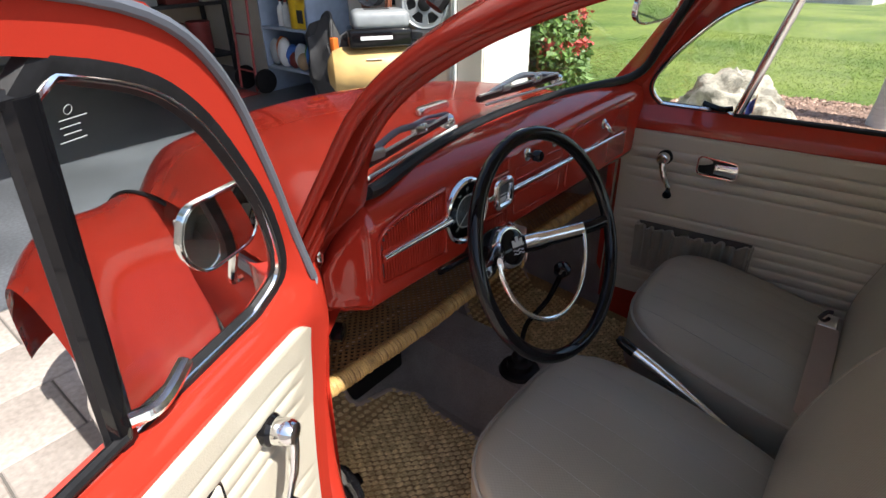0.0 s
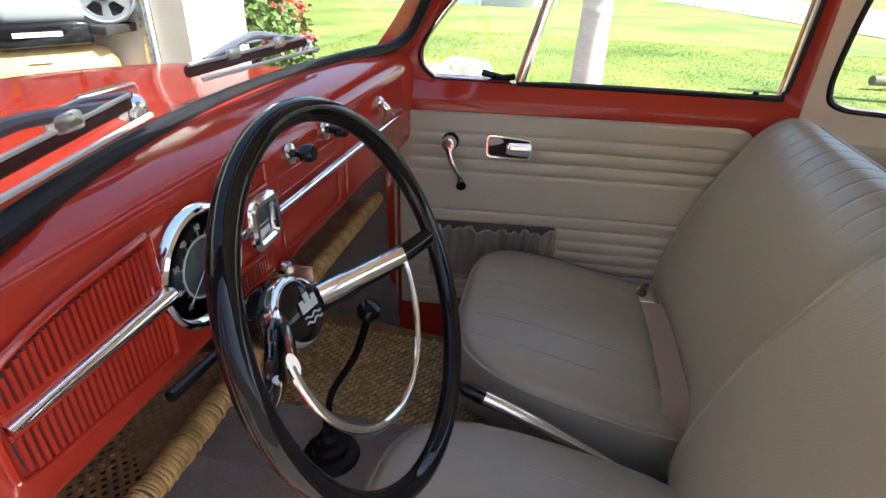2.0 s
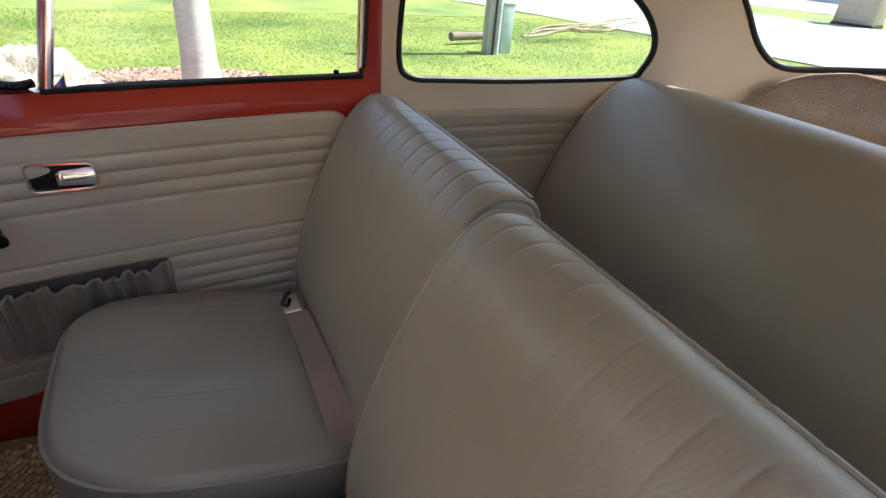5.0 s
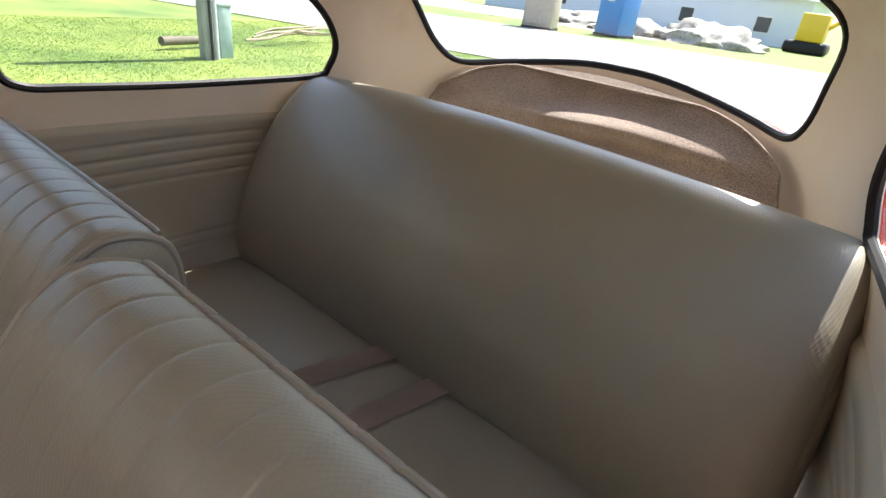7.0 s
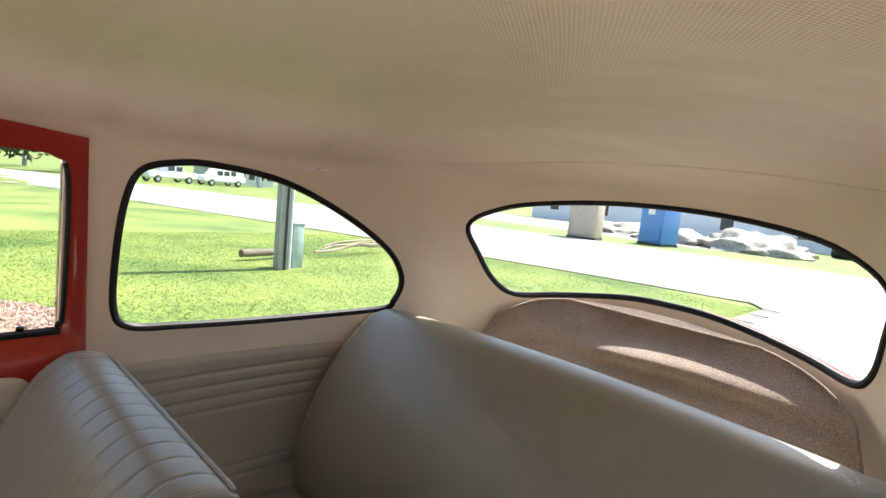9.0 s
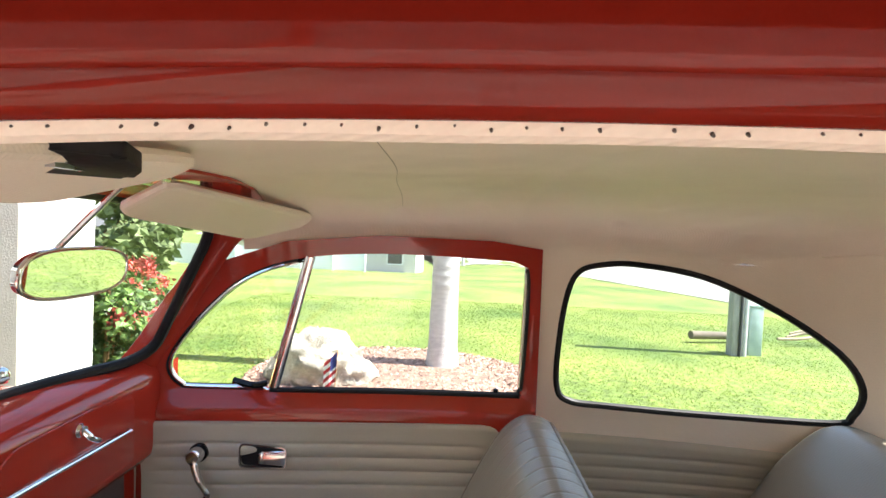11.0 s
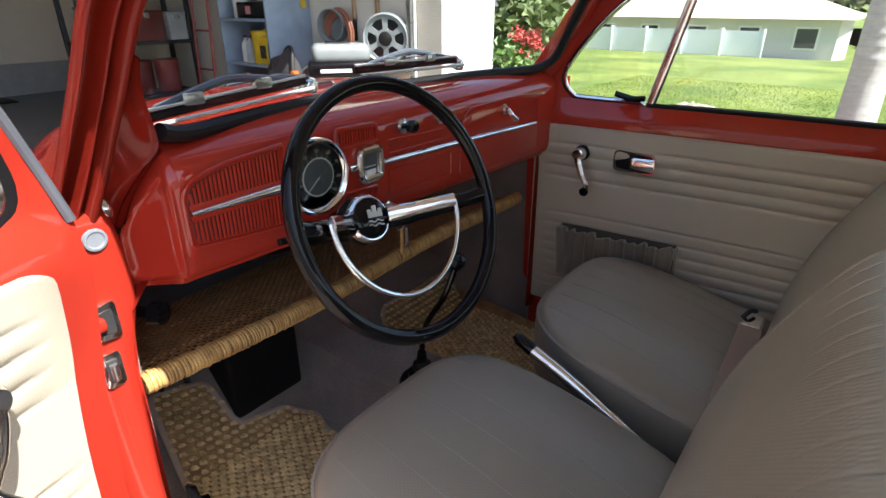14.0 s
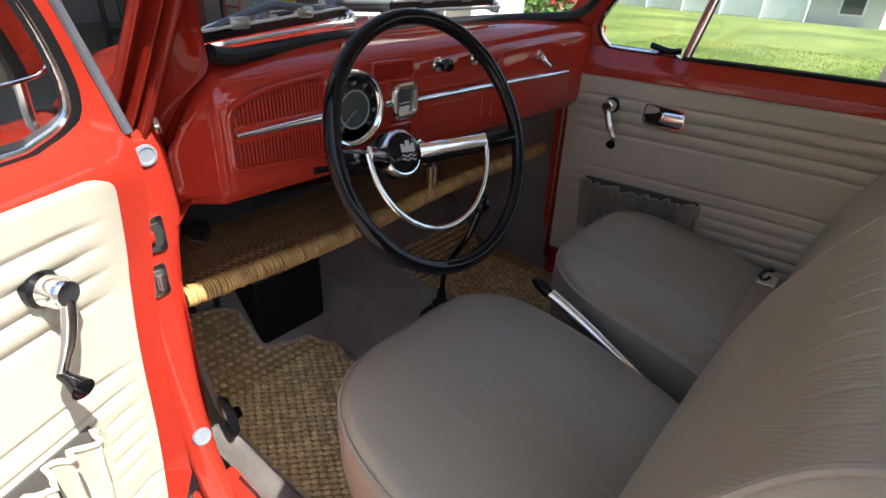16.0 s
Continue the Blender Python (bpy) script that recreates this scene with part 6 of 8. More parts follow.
def lawn_material():
    m = material("lawn", (0.074, 0.140, 0.014), 0.9, vary=0.25, scale=0.5, fine=0.45, fine_scale=16, second=(0.158, 0.186, 0.038), bump=0.02)
    return m


GRASS = lawn_material()
PAVER = material("pavers", (0.32, 0.28, 0.248), 0.75, vary=0.18, scale=1.6, fine=0.14, fine_scale=45, second=(0.37, 0.325, 0.29), bump=0.002)
JOINT = material("joint_sand", (0.14, 0.128, 0.115), 0.95, vary=0.2)
ROAD = material("pale_road", (0.50, 0.48, 0.45), 0.9, vary=0.10, scale=0.5, fine=0.1, fine_scale=20)
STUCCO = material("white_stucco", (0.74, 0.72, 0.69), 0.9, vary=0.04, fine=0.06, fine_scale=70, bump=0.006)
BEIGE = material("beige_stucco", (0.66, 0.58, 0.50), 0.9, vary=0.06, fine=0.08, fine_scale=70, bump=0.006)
INWALL = material("cream_wall", (0.76, 0.69, 0.60), 0.85, vary=0.06, scale=1.5, fine=0.04)
EPOXY = material("dark_garage_floor", (0.10, 0.108, 0.12), 0.3, vary=0.35, scale=1.2, fine=0.3, fine_scale=60)
MULCH = material("mulch", (0.17, 0.09, 0.065), 0.95, vary=0.35, scale=14, fine=0.4, fine_scale=90, second=(0.24, 0.15, 0.11))
STONE = material("white_rock", (0.36, 0.32, 0.26), 0.9, vary=0.4, scale=7, fine=0.2, fine_scale=60, bump=0.01)
BARK = material("palm_bark", (0.52, 0.49, 0.47), 0.9, vary=0.14, scale=8, fine=0.18, fine_scale=90, bump=0.004, stretch=(1, 1, 4))
WOOD = material("wood", (0.36, 0.20, 0.09), 0.55, vary=0.2, scale=10, fine=0.2, stretch=(6, 6, 1))
LEAF = material("leaf", (0.055, 0.115, 0.020), 0.5, vary=0.45, scale=5, second=(0.10, 0.17, 0.035))
FAR_LEAF = material("far_leaf", (0.085, 0.125, 0.040), 0.7, vary=0.45, scale=1.2, second=(0.15, 0.19, 0.075))
PETAL = material("red_petal", (0.62, 0.10, 0.085), 0.6, vary=0.2, scale=20)

bm = bmesh.new()
gx = [-600, -200, -60, -20, -8, -4, 0, 1.5, 3, 4, 5, 6, 7, 8, 9, 10, 12, 14, 17, 20, 24, 30, 38, 50, 70, 110, 200, 600]
gy = [-600, -200, -110, -70, -50, -38, -30, -24, -20, -17, -14, -12, -10, -8, -7, -6, -5, -4, -3, -2, 0, 2, 4, 8, 14, 24, 60, 200, 600]
far = lambda v: max(v, -2.6)
add_grid(bm, [[V(x, y, far(ground_z(x, y)) - 0.03) for y in gy] for x in gx])
tagged(part("ground", bm, GRASS), "sunlit mown green lawn reaching the far houses", "lawn", kind="structure")

rnd = random.Random(11)
verts, faces = [], []
for i in range(150000):
    u = rnd.random()
    x, y = 1.8 + 9.5 * u ** 1.3, rnd.uniform(-9.5, 4.2)
    if x < 5.4 and -0.6 < y < 2.1 and ((x - 4.3) / 0.95) ** 2 + ((y - 0.72) / 1.25) ** 2 < 1:
        continue
    if y < -9.9 + 0.2 * (x - 2):
        continue
    h, w, a = rnd.uniform(0.010, 0.024), rnd.uniform(0.0018, 0.0036) * (1 + 0.12 * x), rnd.uniform(0, math.pi)
    z = ground_z(x, y) - 0.032
    k = len(verts)
    dx, dy = math.cos(a) * w, math.sin(a) * w
    verts += [(x - dx, y - dy, z), (x + dx, y + dy, z), (x + rnd.uniform(-0.03, 0.03), y + rnd.uniform(-0.03, 0.03), z + h)]
    faces.append((k, k + 1, k + 2))
me = bpy.data.meshes.new("grass")
me.from_pydata(verts, [], faces)
BLADE = material("grass_blade", (0.102, 0.190, 0.021), 0.8, vary=0.25, scale=0.5, second=(0.175, 0.232, 0.047), spec=0.2)
bt = BLADE.node_tree
leafy, both = bt.nodes.new("ShaderNodeBsdfTranslucent"), bt.nodes.new("ShaderNodeMixShader")
both.inputs[0].default_value = 0.5
bt.links.new(bt.nodes["Principled BSDF"].inputs["Base Color"].links[0].from_socket, leafy.inputs[0])
bt.links.new(bt.nodes["Principled BSDF"].outputs[0], both.inputs[1])
bt.links.new(leafy.outputs[0], both.inputs[2])
bt.links.new(both.outputs[0], bt.nodes["Material Output"].inputs[0])
me.materials.append(BLADE)
tagged(new("grass", me), "short sunlit lawn grass blades", "grass", kind="stuff")

drive = tagged(part("pavement", box((-5, -9.2, -0.12), (1.6, 3.12, -0.012)), JOINT), "pale pinkish stone pavers of the driveway", "driveway", kind="structure")
# road behind, running slantwise past the drive
def strip_mesh(a0, a1, b0, b1, n, lift):
    b = bmesh.new()
    rows = []
    for i in range(n + 1):
        p, q = Vector(a0).lerp(Vector(a1), i / n), Vector(b0).lerp(Vector(b1), i / n)
        row = []
        for j in range(7):
            s = p.lerp(q, j / 6)
            row.append(V(s[0], s[1], far(ground_z(s[0], s[1])) + lift))
        rows.append(row)
    add_grid(b, rows)
    bmesh.ops.solidify(b, geom=b.faces, thickness=0.05)
    return b
tagged(part("road", strip_mesh((-60, -22.4), (110, 11.6), (-60, -38.7), (110, 3.1), 60, -0.008), ROAD), "bright pale concrete road", "road", kind="structure")
tagged(part("drive_apron", strip_mesh((-5, -9.2), (1.6, -9.2), (-7, -13.5), (3.0, -11.5), 10, 0.002), ROAD), "pale drive apron meeting the road", "driveway", kind="structure")

# ---- house and garage ----
FRONT, SIDE, TOP = 3.12, 3.06, 3.05
tagged(part("floor", box((-3.2, FRONT, -0.1), (SIDE, 10.2, 0.015)), EPOXY), "dark grey sealed concrete garage floor", "garage floor", kind="structure")
tagged(part("wall_right", box((SIDE, 3.40, 0), (3.82, 10.4, 3.6)), INWALL), "cream painted garage side wall", "wall", kind="structure")
tagged(part("wall_pier", box((3.06, FRONT, 0), (3.82, 3.396, 3.6)), STUCCO), "bright white stucco pier beside the garage door", "wall", kind="structure")
# side face of the pier, beige instead of white to carry its shade
tagged(part("wall_jamb", box((3.03, FRONT + 0.004, 0), (3.057, 3.39, 2.62)), BEIGE), "stucco door jamb, its shade put into a beige colour", "wall", kind="structure")
tagged(part("wall_header", box((-3.2, FRONT, 2.62), (3.056, 3.396, 3.6)), STUCCO), "white stucco garage header", "wall", kind="structure")
tagged(part("wall_back", box((-3.2, 10.2, 0), (SIDE, 10.4, 3.6)), INWALL), "cream garage back wall", "wall", kind="structure")
tagged(part("wall_left", box((-3.4, FRONT, 0), (-3.204, 10.4, 3.6)), INWALL), "cream garage side wall", "wall", kind="structure")
# unseen wall, added to keep low skylight out of the open door
tagged(part("wall_sky_block", box((-3.70, -9.0, 0), (-3.404, FRONT - 0.004, 2.2)), BEIGE), "unseen plain beige wall added to block low sky left of the drive", "wall", kind="structure")
tagged(part("ceiling", box((-3.2, 3.40, TOP), (SIDE - 0.003, 10.2, 3.2)), INWALL), "plain cream garage ceiling", "ceiling", kind="structure")
tagged(part("plinth", box((-3.19, 10.13, 0.015), (3.05, 10.197, 0.45)), material("grey_block", (0.35, 0.36, 0.37), 0.85, vary=0.1)), "grey block plinth along the back wall", "plinth", kind="structure")
SOFFIT = material("dark_soffit", (0.06, 0.075, 0.05), 0.7, vary=0.2)
ev = thing("roof_eave", "dark green slatted roof eave beside the garage", "eave", kind="structure")
for k in range(9):
    part("soffit_board", box((3.823 + 0.075 * k, 2.9, 3.42), (3.823 + 0.075 * k + 0.069, 10, 3.44)), SOFFIT, ev)
part("fascia", box((4.50, 2.88, 3.40), (4.53, 10, 3.58)), SOFFIT, ev)
part("eave_roof", box((3.60, 2.85, 3.602), (4.55, 10.4, 3.66)), SOFFIT, ev)
tagged(part("house_roof", box((-3.5, 2.9, 3.61), (3.59, 10.5, 3.70)), SOFFIT), "flat dark house roof over the garage", "roof", kind="structure")
DOORWHITE = material("white_steel", (0.66, 0.66, 0.63), 0.5, vary=0.05)
gd = thing("garage_door", "raised white sectional garage door under the ceiling", "garage door", kind="structure")
for k in range(4):
    y0 = 3.66 + k * 0.62
    part("door_section", box((-2.5, y0, 2.74), (2.72, y0 + 0.60, 2.78), 0.006), DOORWHITE, gd)
    for q in (0.02, 0.29, 0.555):
        part("stiffener", box((-2.5, y0 + q, 2.695), (2.72, y0 + q + 0.028, 2.738), 0.004), DOORWHITE, gd)
    part("end_bracket", box((2.60, y0 + 0.02, 2.66), (2.74, y0 + 0.58, 2.70), 0.004), ALU, gd)
trk = thing("door_track", "galvanised steel garage door track", "door track", kind="structure")
part("upright_rail", box((2.975, 3.42, 0.02), (3.02, 3.47, 2.35), 0.004), ALU, trk)
part("weather_seal", box((3.0, 3.398, 0.02), (3.028, 3.416, 2.6), 0.003), WHITE, trk)
part("curved_rail", tube(spline([(2.99, 3.445, 2.33), (2.99, 3.47, 2.52), (2.99, 3.60, 2.64), (2.99, 3.80, 2.66), (2.99, 6.3, 2.66)], 6), 0.022, 8), ALU, trk)
part("hinge_roller", lathe([(0.03, -0.02), (0.03, 0.02)], 16, aim((2.9, 3.62, 2.66), (1, 0, 0))), DARK, trk)


# ---- things in the garage ----
def can(name, label, cat, at, r, h, mat, lid=None, group=""):
    t = thing(name, label, cat, at, group)
    part("body", lathe([(r * 0.92, 0.0), (r * 0.97, 0.01), (r, h * 0.95), (r * 1.03, h * 0.96), (r * 1.03, h), (0.0, h)], 24, Matrix.Translation(at)), mat, t)
    if lid:
        part("lid", lathe([(r * 1.05, h), (r * 1.05, h + 0.015), (r * 0.9, h + 0.022), (0.0, h + 0.022)], 24, Matrix.Translation(at)), lid, t)
    return t


def colour(name, c, rough=0.45):
    return material(name, c, rough, vary=0.12, scale=9, fine=0.05)


YELLOW = colour("yellow_plastic", (0.72, 0.46, 0.02))
ORANGE = colour("orange_plastic", (0.55, 0.13, 0.02))
DRED = colour("dark_red", (0.16, 0.025, 0.02))
BLUE = colour("blue_plastic", (0.04, 0.13, 0.42))
GREYBLUE = colour("blue_grey_steel", (0.30, 0.36, 0.45))
GREY = colour("grey_plastic", (0.30, 0.31, 0.31))
LGREY = colour("light_grey_plastic", (0.52, 0.53, 0.53))
TAN = colour("tan_paint", (0.52, 0.34, 0.13))
GREEN = colour("green_plastic", (0.10, 0.30, 0.06))
CARD = colour("cardboard", (0.36, 0.25, 0.15), 0.85)
SILVER = colour("silver_plastic", (0.24, 0.255, 0.265), 0.35)
PINK = colour("pink_label", (0.65, 0.25, 0.25))

# steel shelf unit against the side wall
X0, X1, Y0, Y1 = 2.52, 3.05, 4.82, 5.62
su = thing("shelf_unit", "blue-grey steel shelf unit crowded with garage supplies", "shelf unit")
part("side_panel", box((X0, Y0, 0.02), (X1, Y0 + 0.02, 2.62), 0.003), GREYBLUE, su)
part("side_panel", box((X0, Y1 - 0.02, 0.02), (X1, Y1, 2.62), 0.003), GREYBLUE, su)
part("back_panel", box((X1 - 0.012, Y0 + 0.021, 0.02), (X1 - 0.002, Y1 - 0.021, 2.62)), GREYBLUE, su)
LEVELS = [0.30, 0.70, 1.12, 1.50, 1.90, 2.25, 2.60]
for z in LEVELS:
    part("shelf_board", box((X0, Y0 + 0.021, z - 0.025), (X1 - 0.013, Y1 - 0.021, z), 0.002), GREYBLUE, su)
can("bucket", "bright yellow plastic pail with yellow lid", "bucket", (2.66, 5.08, 0.70), 0.125, 0.29, YELLOW, YELLOW)
jug = thing("detergent_jug", "yellow plastic jug with a dark label", "jug", (2.60, 4.96, 0.70))
part("jug_body", box((2.54, 4.885, 0.70), (2.66, 5.035, 0.96), 0.035, 4), YELLOW, jug)
part("jug_handle", tube(spline([(2.60, 4.90, 0.95), (2.60, 4.93, 1.01), (2.60, 4.99, 1.01), (2.60, 5.02, 0.95)], 5), 0.014, 8), YELLOW, jug)
part("jug_label", box((2.536, 4.915, 0.76), (2.5398, 5.005, 0.88)), DARK, jug)
rg = random.Random(3)
def bottle(at, r, h, mat, cap, label="plastic bottle on the shelf"):
    t = thing("bottle", label, "bottle", at, "supplies on the shelf unit")
    part("bottle_body", lathe([(r, 0.0), (r, h * 0.62), (r * 0.8, h * 0.72), (r * 0.35, h * 0.82), (r * 0.35, h * 0.9)], 16, Matrix.Translation(at)), mat, t)
    part("bottle_cap", lathe([(r * 0.4, h * 0.9), (r * 0.4, h), (0.0, h)], 12, Matrix.Translation(at)), cap, t)
bottle((2.58, 4.87, 0.70), 0.04, 0.28, BLUE, WHITE, "blue plastic bottle on the shelf")
for k, m in enumerate((LGREY, WHITE)):
    bottle((2.62 + 0.02 * k, 5.28 + 0.11 * k, 0.70), 0.045, 0.26, m, DRED, "pale plastic bottle with red cap")
bb = thing("battery_case", "black plastic case with pink label", "case", (2.60, 5.20, 1.12))
part("case_body", box((2.54, 5.05, 1.12), (2.70, 5.32, 1.27), 0.015), BLACK, bb)
part("case_label", box((2.536, 5.08, 1.16), (2.5395, 5.16, 1.23)), PINK, bb)
tagged(part("storage_bin", box((2.56, 4.86, 1.12), (2.80, 5.02, 1.28), 0.012), glass_material("clear_plastic", (0.75, 0.8, 0.82), 0.2)), "clear plastic storage bin on the shelf", "storage bin")
can("paint_can", "white paint can on the shelf", "paint can", (2.66, 5.40, 1.12), 0.085, 0.19, WHITE, ALU)
can("paint_can", "white paint can stacked on another", "paint can", (2.66, 5.40, 1.335), 0.085, 0.17, WHITE, ALU)
bottle((2.60, 4.98, 1.28), 0.032, 0.20, LGREY, WHITE, "clear water bottle on the storage bin")
for k in range(8):
    m = (LGREY, WHITE, GREYBLUE, WHITE, DARK, LGREY, WHITE, CARD)[k]
    bottle((2.57 + rg.uniform(0, 0.06), 4.88 + 0.085 * k, 1.50), 0.034, rg.uniform(0.18, 0.27), m, (DRED, DARK, WHITE)[k % 3], ("pale", "white", "grey-blue", "white", "black", "pale", "white", "brown")[k] + " spray bottle in a row on the shelf")
tagged(part("carton", box((2.58, 4.95, 1.90), (2.80, 5.20, 2.02), 0.006), CARD), "small brown cardboard carton on the upper shelf", "carton")
dr_ = thing("drill_case", "black tool case with orange lid", "tool case", (2.6, 4.9, 2.25))
part("case_body", box((2.56, 4.86, 2.25), (2.82, 5.02, 2.54), 0.02), BLACK, dr_)
part("case_lid", box((2.555, 4.855, 2.54), (2.825, 5.05, 2.575), 0.012), ORANGE, dr_)
for k in range(9):
    c = (BLUE, GREEN, CARD, LGREY, DRED, BLUE, WHITE, ORANGE, GREY)[k]
    bm = bmesh.new()
    w, h = rg.uniform(0.05, 0.09), rg.uniform(0.16, 0.32)
    bmesh.ops.create_icosphere(bm, subdivisions=3, radius=1.0)
    for v in bm.verts:
        nz = noise.noise(v.co * 2.1 + V(k * 3, 0, 0)) * 0.22
        v.co = V(v.co.x * w * (1 + nz), v.co.y * w * (1 - nz), max(-0.98, v.co.z) * h / 2 * (1 + nz * 0.5) + h * 0.47)
        v.co += V(2.60 + 0.04 * (k % 2), 4.90 + 0.078 * k, 0.30)
    tagged(part("supply_bag", bm, c, None, "", 60), ("blue", "green", "brown", "pale", "dark red", "blue", "white", "orange", "grey")[k] + " crumpled plastic bag on the low shelf", "bag", "supplies on the shelf unit")

# red hand truck leaning by the shelves
ht = thing("hand_truck", "dark red tubular hand truck standing upright", "hand truck")
HR = colour("hand_truck_red", (0.30, 0.05, 0.045))
for y in (5.62, 5.92):
    part("upright_tube", tube([V(2.34, y, 0.05), V(2.44, y, 1.60)], 0.014, 8), HR, ht)
for z in (0.25, 0.62, 1.0, 1.38, 1.58):
    part("cross_bar", tube([V(2.34 + 0.1 * (z / 1.6), 5.62, z), V(2.34 + 0.1 * (z / 1.6), 5.92, z)], 0.010, 8), HR, ht)
part("toe_plate", box((2.12, 5.60, 0.02), (2.36, 5.94, 0.03), 0.003), HR, ht)
for y in (5.58, 5.96):
    part("truck_wheel", lathe([(0.03, -0.025), (0.12, -0.03), (0.13, 0.0), (0.12, 0.03), (0.03, 0.025)], 24, aim((2.44, y, 0.145), (0, 1, 0))), RUBBER, ht)

# black rack with tubs, further in
rk = thing("storage_rack", "tall black steel rack loaded with tubs and boxes", "storage rack")
for x in (1.75, 2.95):
    for y in (7.0, 7.55):
        part("rack_post", box((x - 0.025, y - 0.025, 0.015), (x + 0.025, y + 0.025, 2.75), 0.004), DARK, rk)
for z in (0.25, 0.85, 1.45, 2.05, 2.6):
    part("rack_shelf", box((1.74, 6.98, z - 0.04), (2.96, 7.57, z), 0.004), DARK, rk)
for k, (x, z, m, nm) in enumerate(((1.95, 2.05, DRED, "dark red"), (2.28, 2.05, ORANGE, "orange"), (2.62, 2.05, ORANGE, "orange"), (2.0, 0.25, DRED, "dark red"), (2.33, 0.25, DRED, "dark red"), (2.66, 0.25, HR, "red"), (2.75, 1.45, DRED, "dark red"))):
    can("tub", "%s plastic tub on the black rack" % nm, "tub", (x, 7.2, z), 0.14, 0.36, m, m, "tubs on the rack")
for k, (x, z, w, h, m, nm) in enumerate(((1.85, 1.45, 0.34, 0.26, HR, "red metal"), (2.3, 1.45, 0.36, 0.30, DRED, "dark red"), (1.85, 0.85, 0.30, 0.34, GREY, "grey plastic"), (2.25, 0.85, 0.4, 0.3, DRED, "dark red"), (2.7, 0.85, 0.22, 0.28, LGREY, "pale"))):
    b_ = thing("tool_box", "%s box on the black rack" % nm, "box", (x, 7.1, z), "boxes on the rack")
    part("box_body", box((x, 7.02, z), (x + w, 7.42, z + h), 0.012), m, b_)
    part("box_lid", box((x - 0.008, 7.012, z + h), (x + w + 0.008, 7.428, z + h + 0.03), 0.008), m, b_)
    part("box_catch", box((x + w / 2 - 0.03, 7.004, z + h - 0.05), (x + w / 2 + 0.03, 7.02, z + h + 0.01), 0.003), ALU, b_)
tagged(part("chain", tube([V(2.45 + 0.012 * math.sin(z * 90), 6.95, z) for z in np.linspace(1.7, 2.6, 80)], 0.012, 6), ALU), "steel chain hanging from the rack", "chain")
gk = thing("gloves_pair", "pale work gloves hung from the rack", "work gloves")
for q in (0, 1):
    part("glove", box((2.38 + 0.13 * q, 6.93, 2.35), (2.47 + 0.13 * q, 6.96, 2.62), 0.014, 3), (CARD, WHITE)[q], gk)
bn = thing("trash_bin", "dark blue wheeled trash bin with black lid", "trash bin", (0.35, 9.6, 0.015))
part("bin_body", lathe([(0.22, 0.0), (0.28, 0.85), (0.27, 0.86)], 4, Matrix.Translation((0.35, 9.6, 0.015)) @ pose(0, 0, 0, 0, 0, 45)), colour("bin_blue", (0.03, 0.05, 0.10)), bn, smooth=0)
part("bin_lid", box((0.10, 9.35, 0.87), (0.60, 9.85, 0.95), 0.03), BLACK, bn)
dw = thing("door_1", "white panelled door in the garage back wall", "door", kind="structure")
part("door_leaf", box((0.7, 10.15, 0.46), (1.62, 10.195, 2.5), 0.004), DOORWHITE, dw)
for x in (0.82, 1.22):
    for z0, z1 in ((0.6, 1.3), (1.45, 2.35)):
        part("door_panel", box((x, 10.14, z0), (x + 0.30, 10.152, z1), 0.006), DOORWHITE, dw)
part("door_handle", box((1.52, 10.10, 1.42), (1.57, 10.15, 1.52), 0.01), BLACK, dw)
tagged(part("door_mat", box((0.8, 9.4, 0.016), (1.6, 9.95, 0.03), 0.004), RUBBER), "dark rubber door mat on the garage floor", "door mat")

# tools on the side wall
WX = SIDE - 0.004
def wall_tool(y, z0, z1, label, head):
    t = thing("long_handled_tool", label, "hand tool", (WX, y, z0), "tools hung on the wall")
    w = z1 - z0
    part("handle_tip", tube([V(WX - 0.03, y, z0), V(WX - 0.03, y, z0 + w * 0.16)], 0.020, 10), RUBBER, t)
    part("wood_handle", tube([V(WX - 0.03, y, z0 + w * 0.16), V(WX - 0.03, y, z0 + w * 0.42)], 0.018, 10), WOOD, t)
    part("rubber_grip", tube([V(WX - 0.03, y, z0 + w * 0.42), V(WX - 0.03, y, z1)], 0.024, 10), RUBBER, t)
    part("hook", tube([V(WX, y, z1 - 0.02), V(WX - 0.06, y, z1 - 0.02)], 0.006, 6), ALU, t)
wall_tool(4.16, 0.93, 2.12, "long black and wood handled tool hung on the wall", 0)
t2 = thing("long_handled_tool", "wooden sledge handle with black grip hung on the wall", "hand tool", (WX, 3.86, 1.1), "tools hung on the wall")
part("wood_handle", tube([V(WX - 0.03, 3.86, 0.95), V(WX - 0.03, 3.85, 2.05)], 0.020, 10), WOOD, t2)
part("rubber_grip", tube([V(WX - 0.03, 3.92, 1.42), V(WX - 0.03, 3.91, 2.10)], 0.026, 10), RUBBER, t2)
sw = thing("hand_saw", "yellow-bladed saw with a red handle hung on the shelf side", "saw", (2.95, 4.8, 1.3))
m_ = Matrix.Translation((2.93, 4.812, 1.55)) @ pose(0, 0, 0, 0, -7, 0)
part("saw_blade", box((-0.032, -0.004, -0.34), (0.032, 0.004, 0.26), 0.002, 2, m_), YELLOW, sw)
part("saw_handle", tube([m_ @ V(-0.05, -0.01, 0.27), m_ @ V(0.0, -0.01, 0.34), m_ @ V(0.04, -0.01, 0.48), m_ @ V(-0.03, -0.01, 0.52)], 0.025, 8), colour("saw_red", (0.55, 0.06, 0.04)), sw)
hs = thing("hose_coil", "coiled orange air hose on a wall reel", "hose", (WX, 4.38, 1.0))
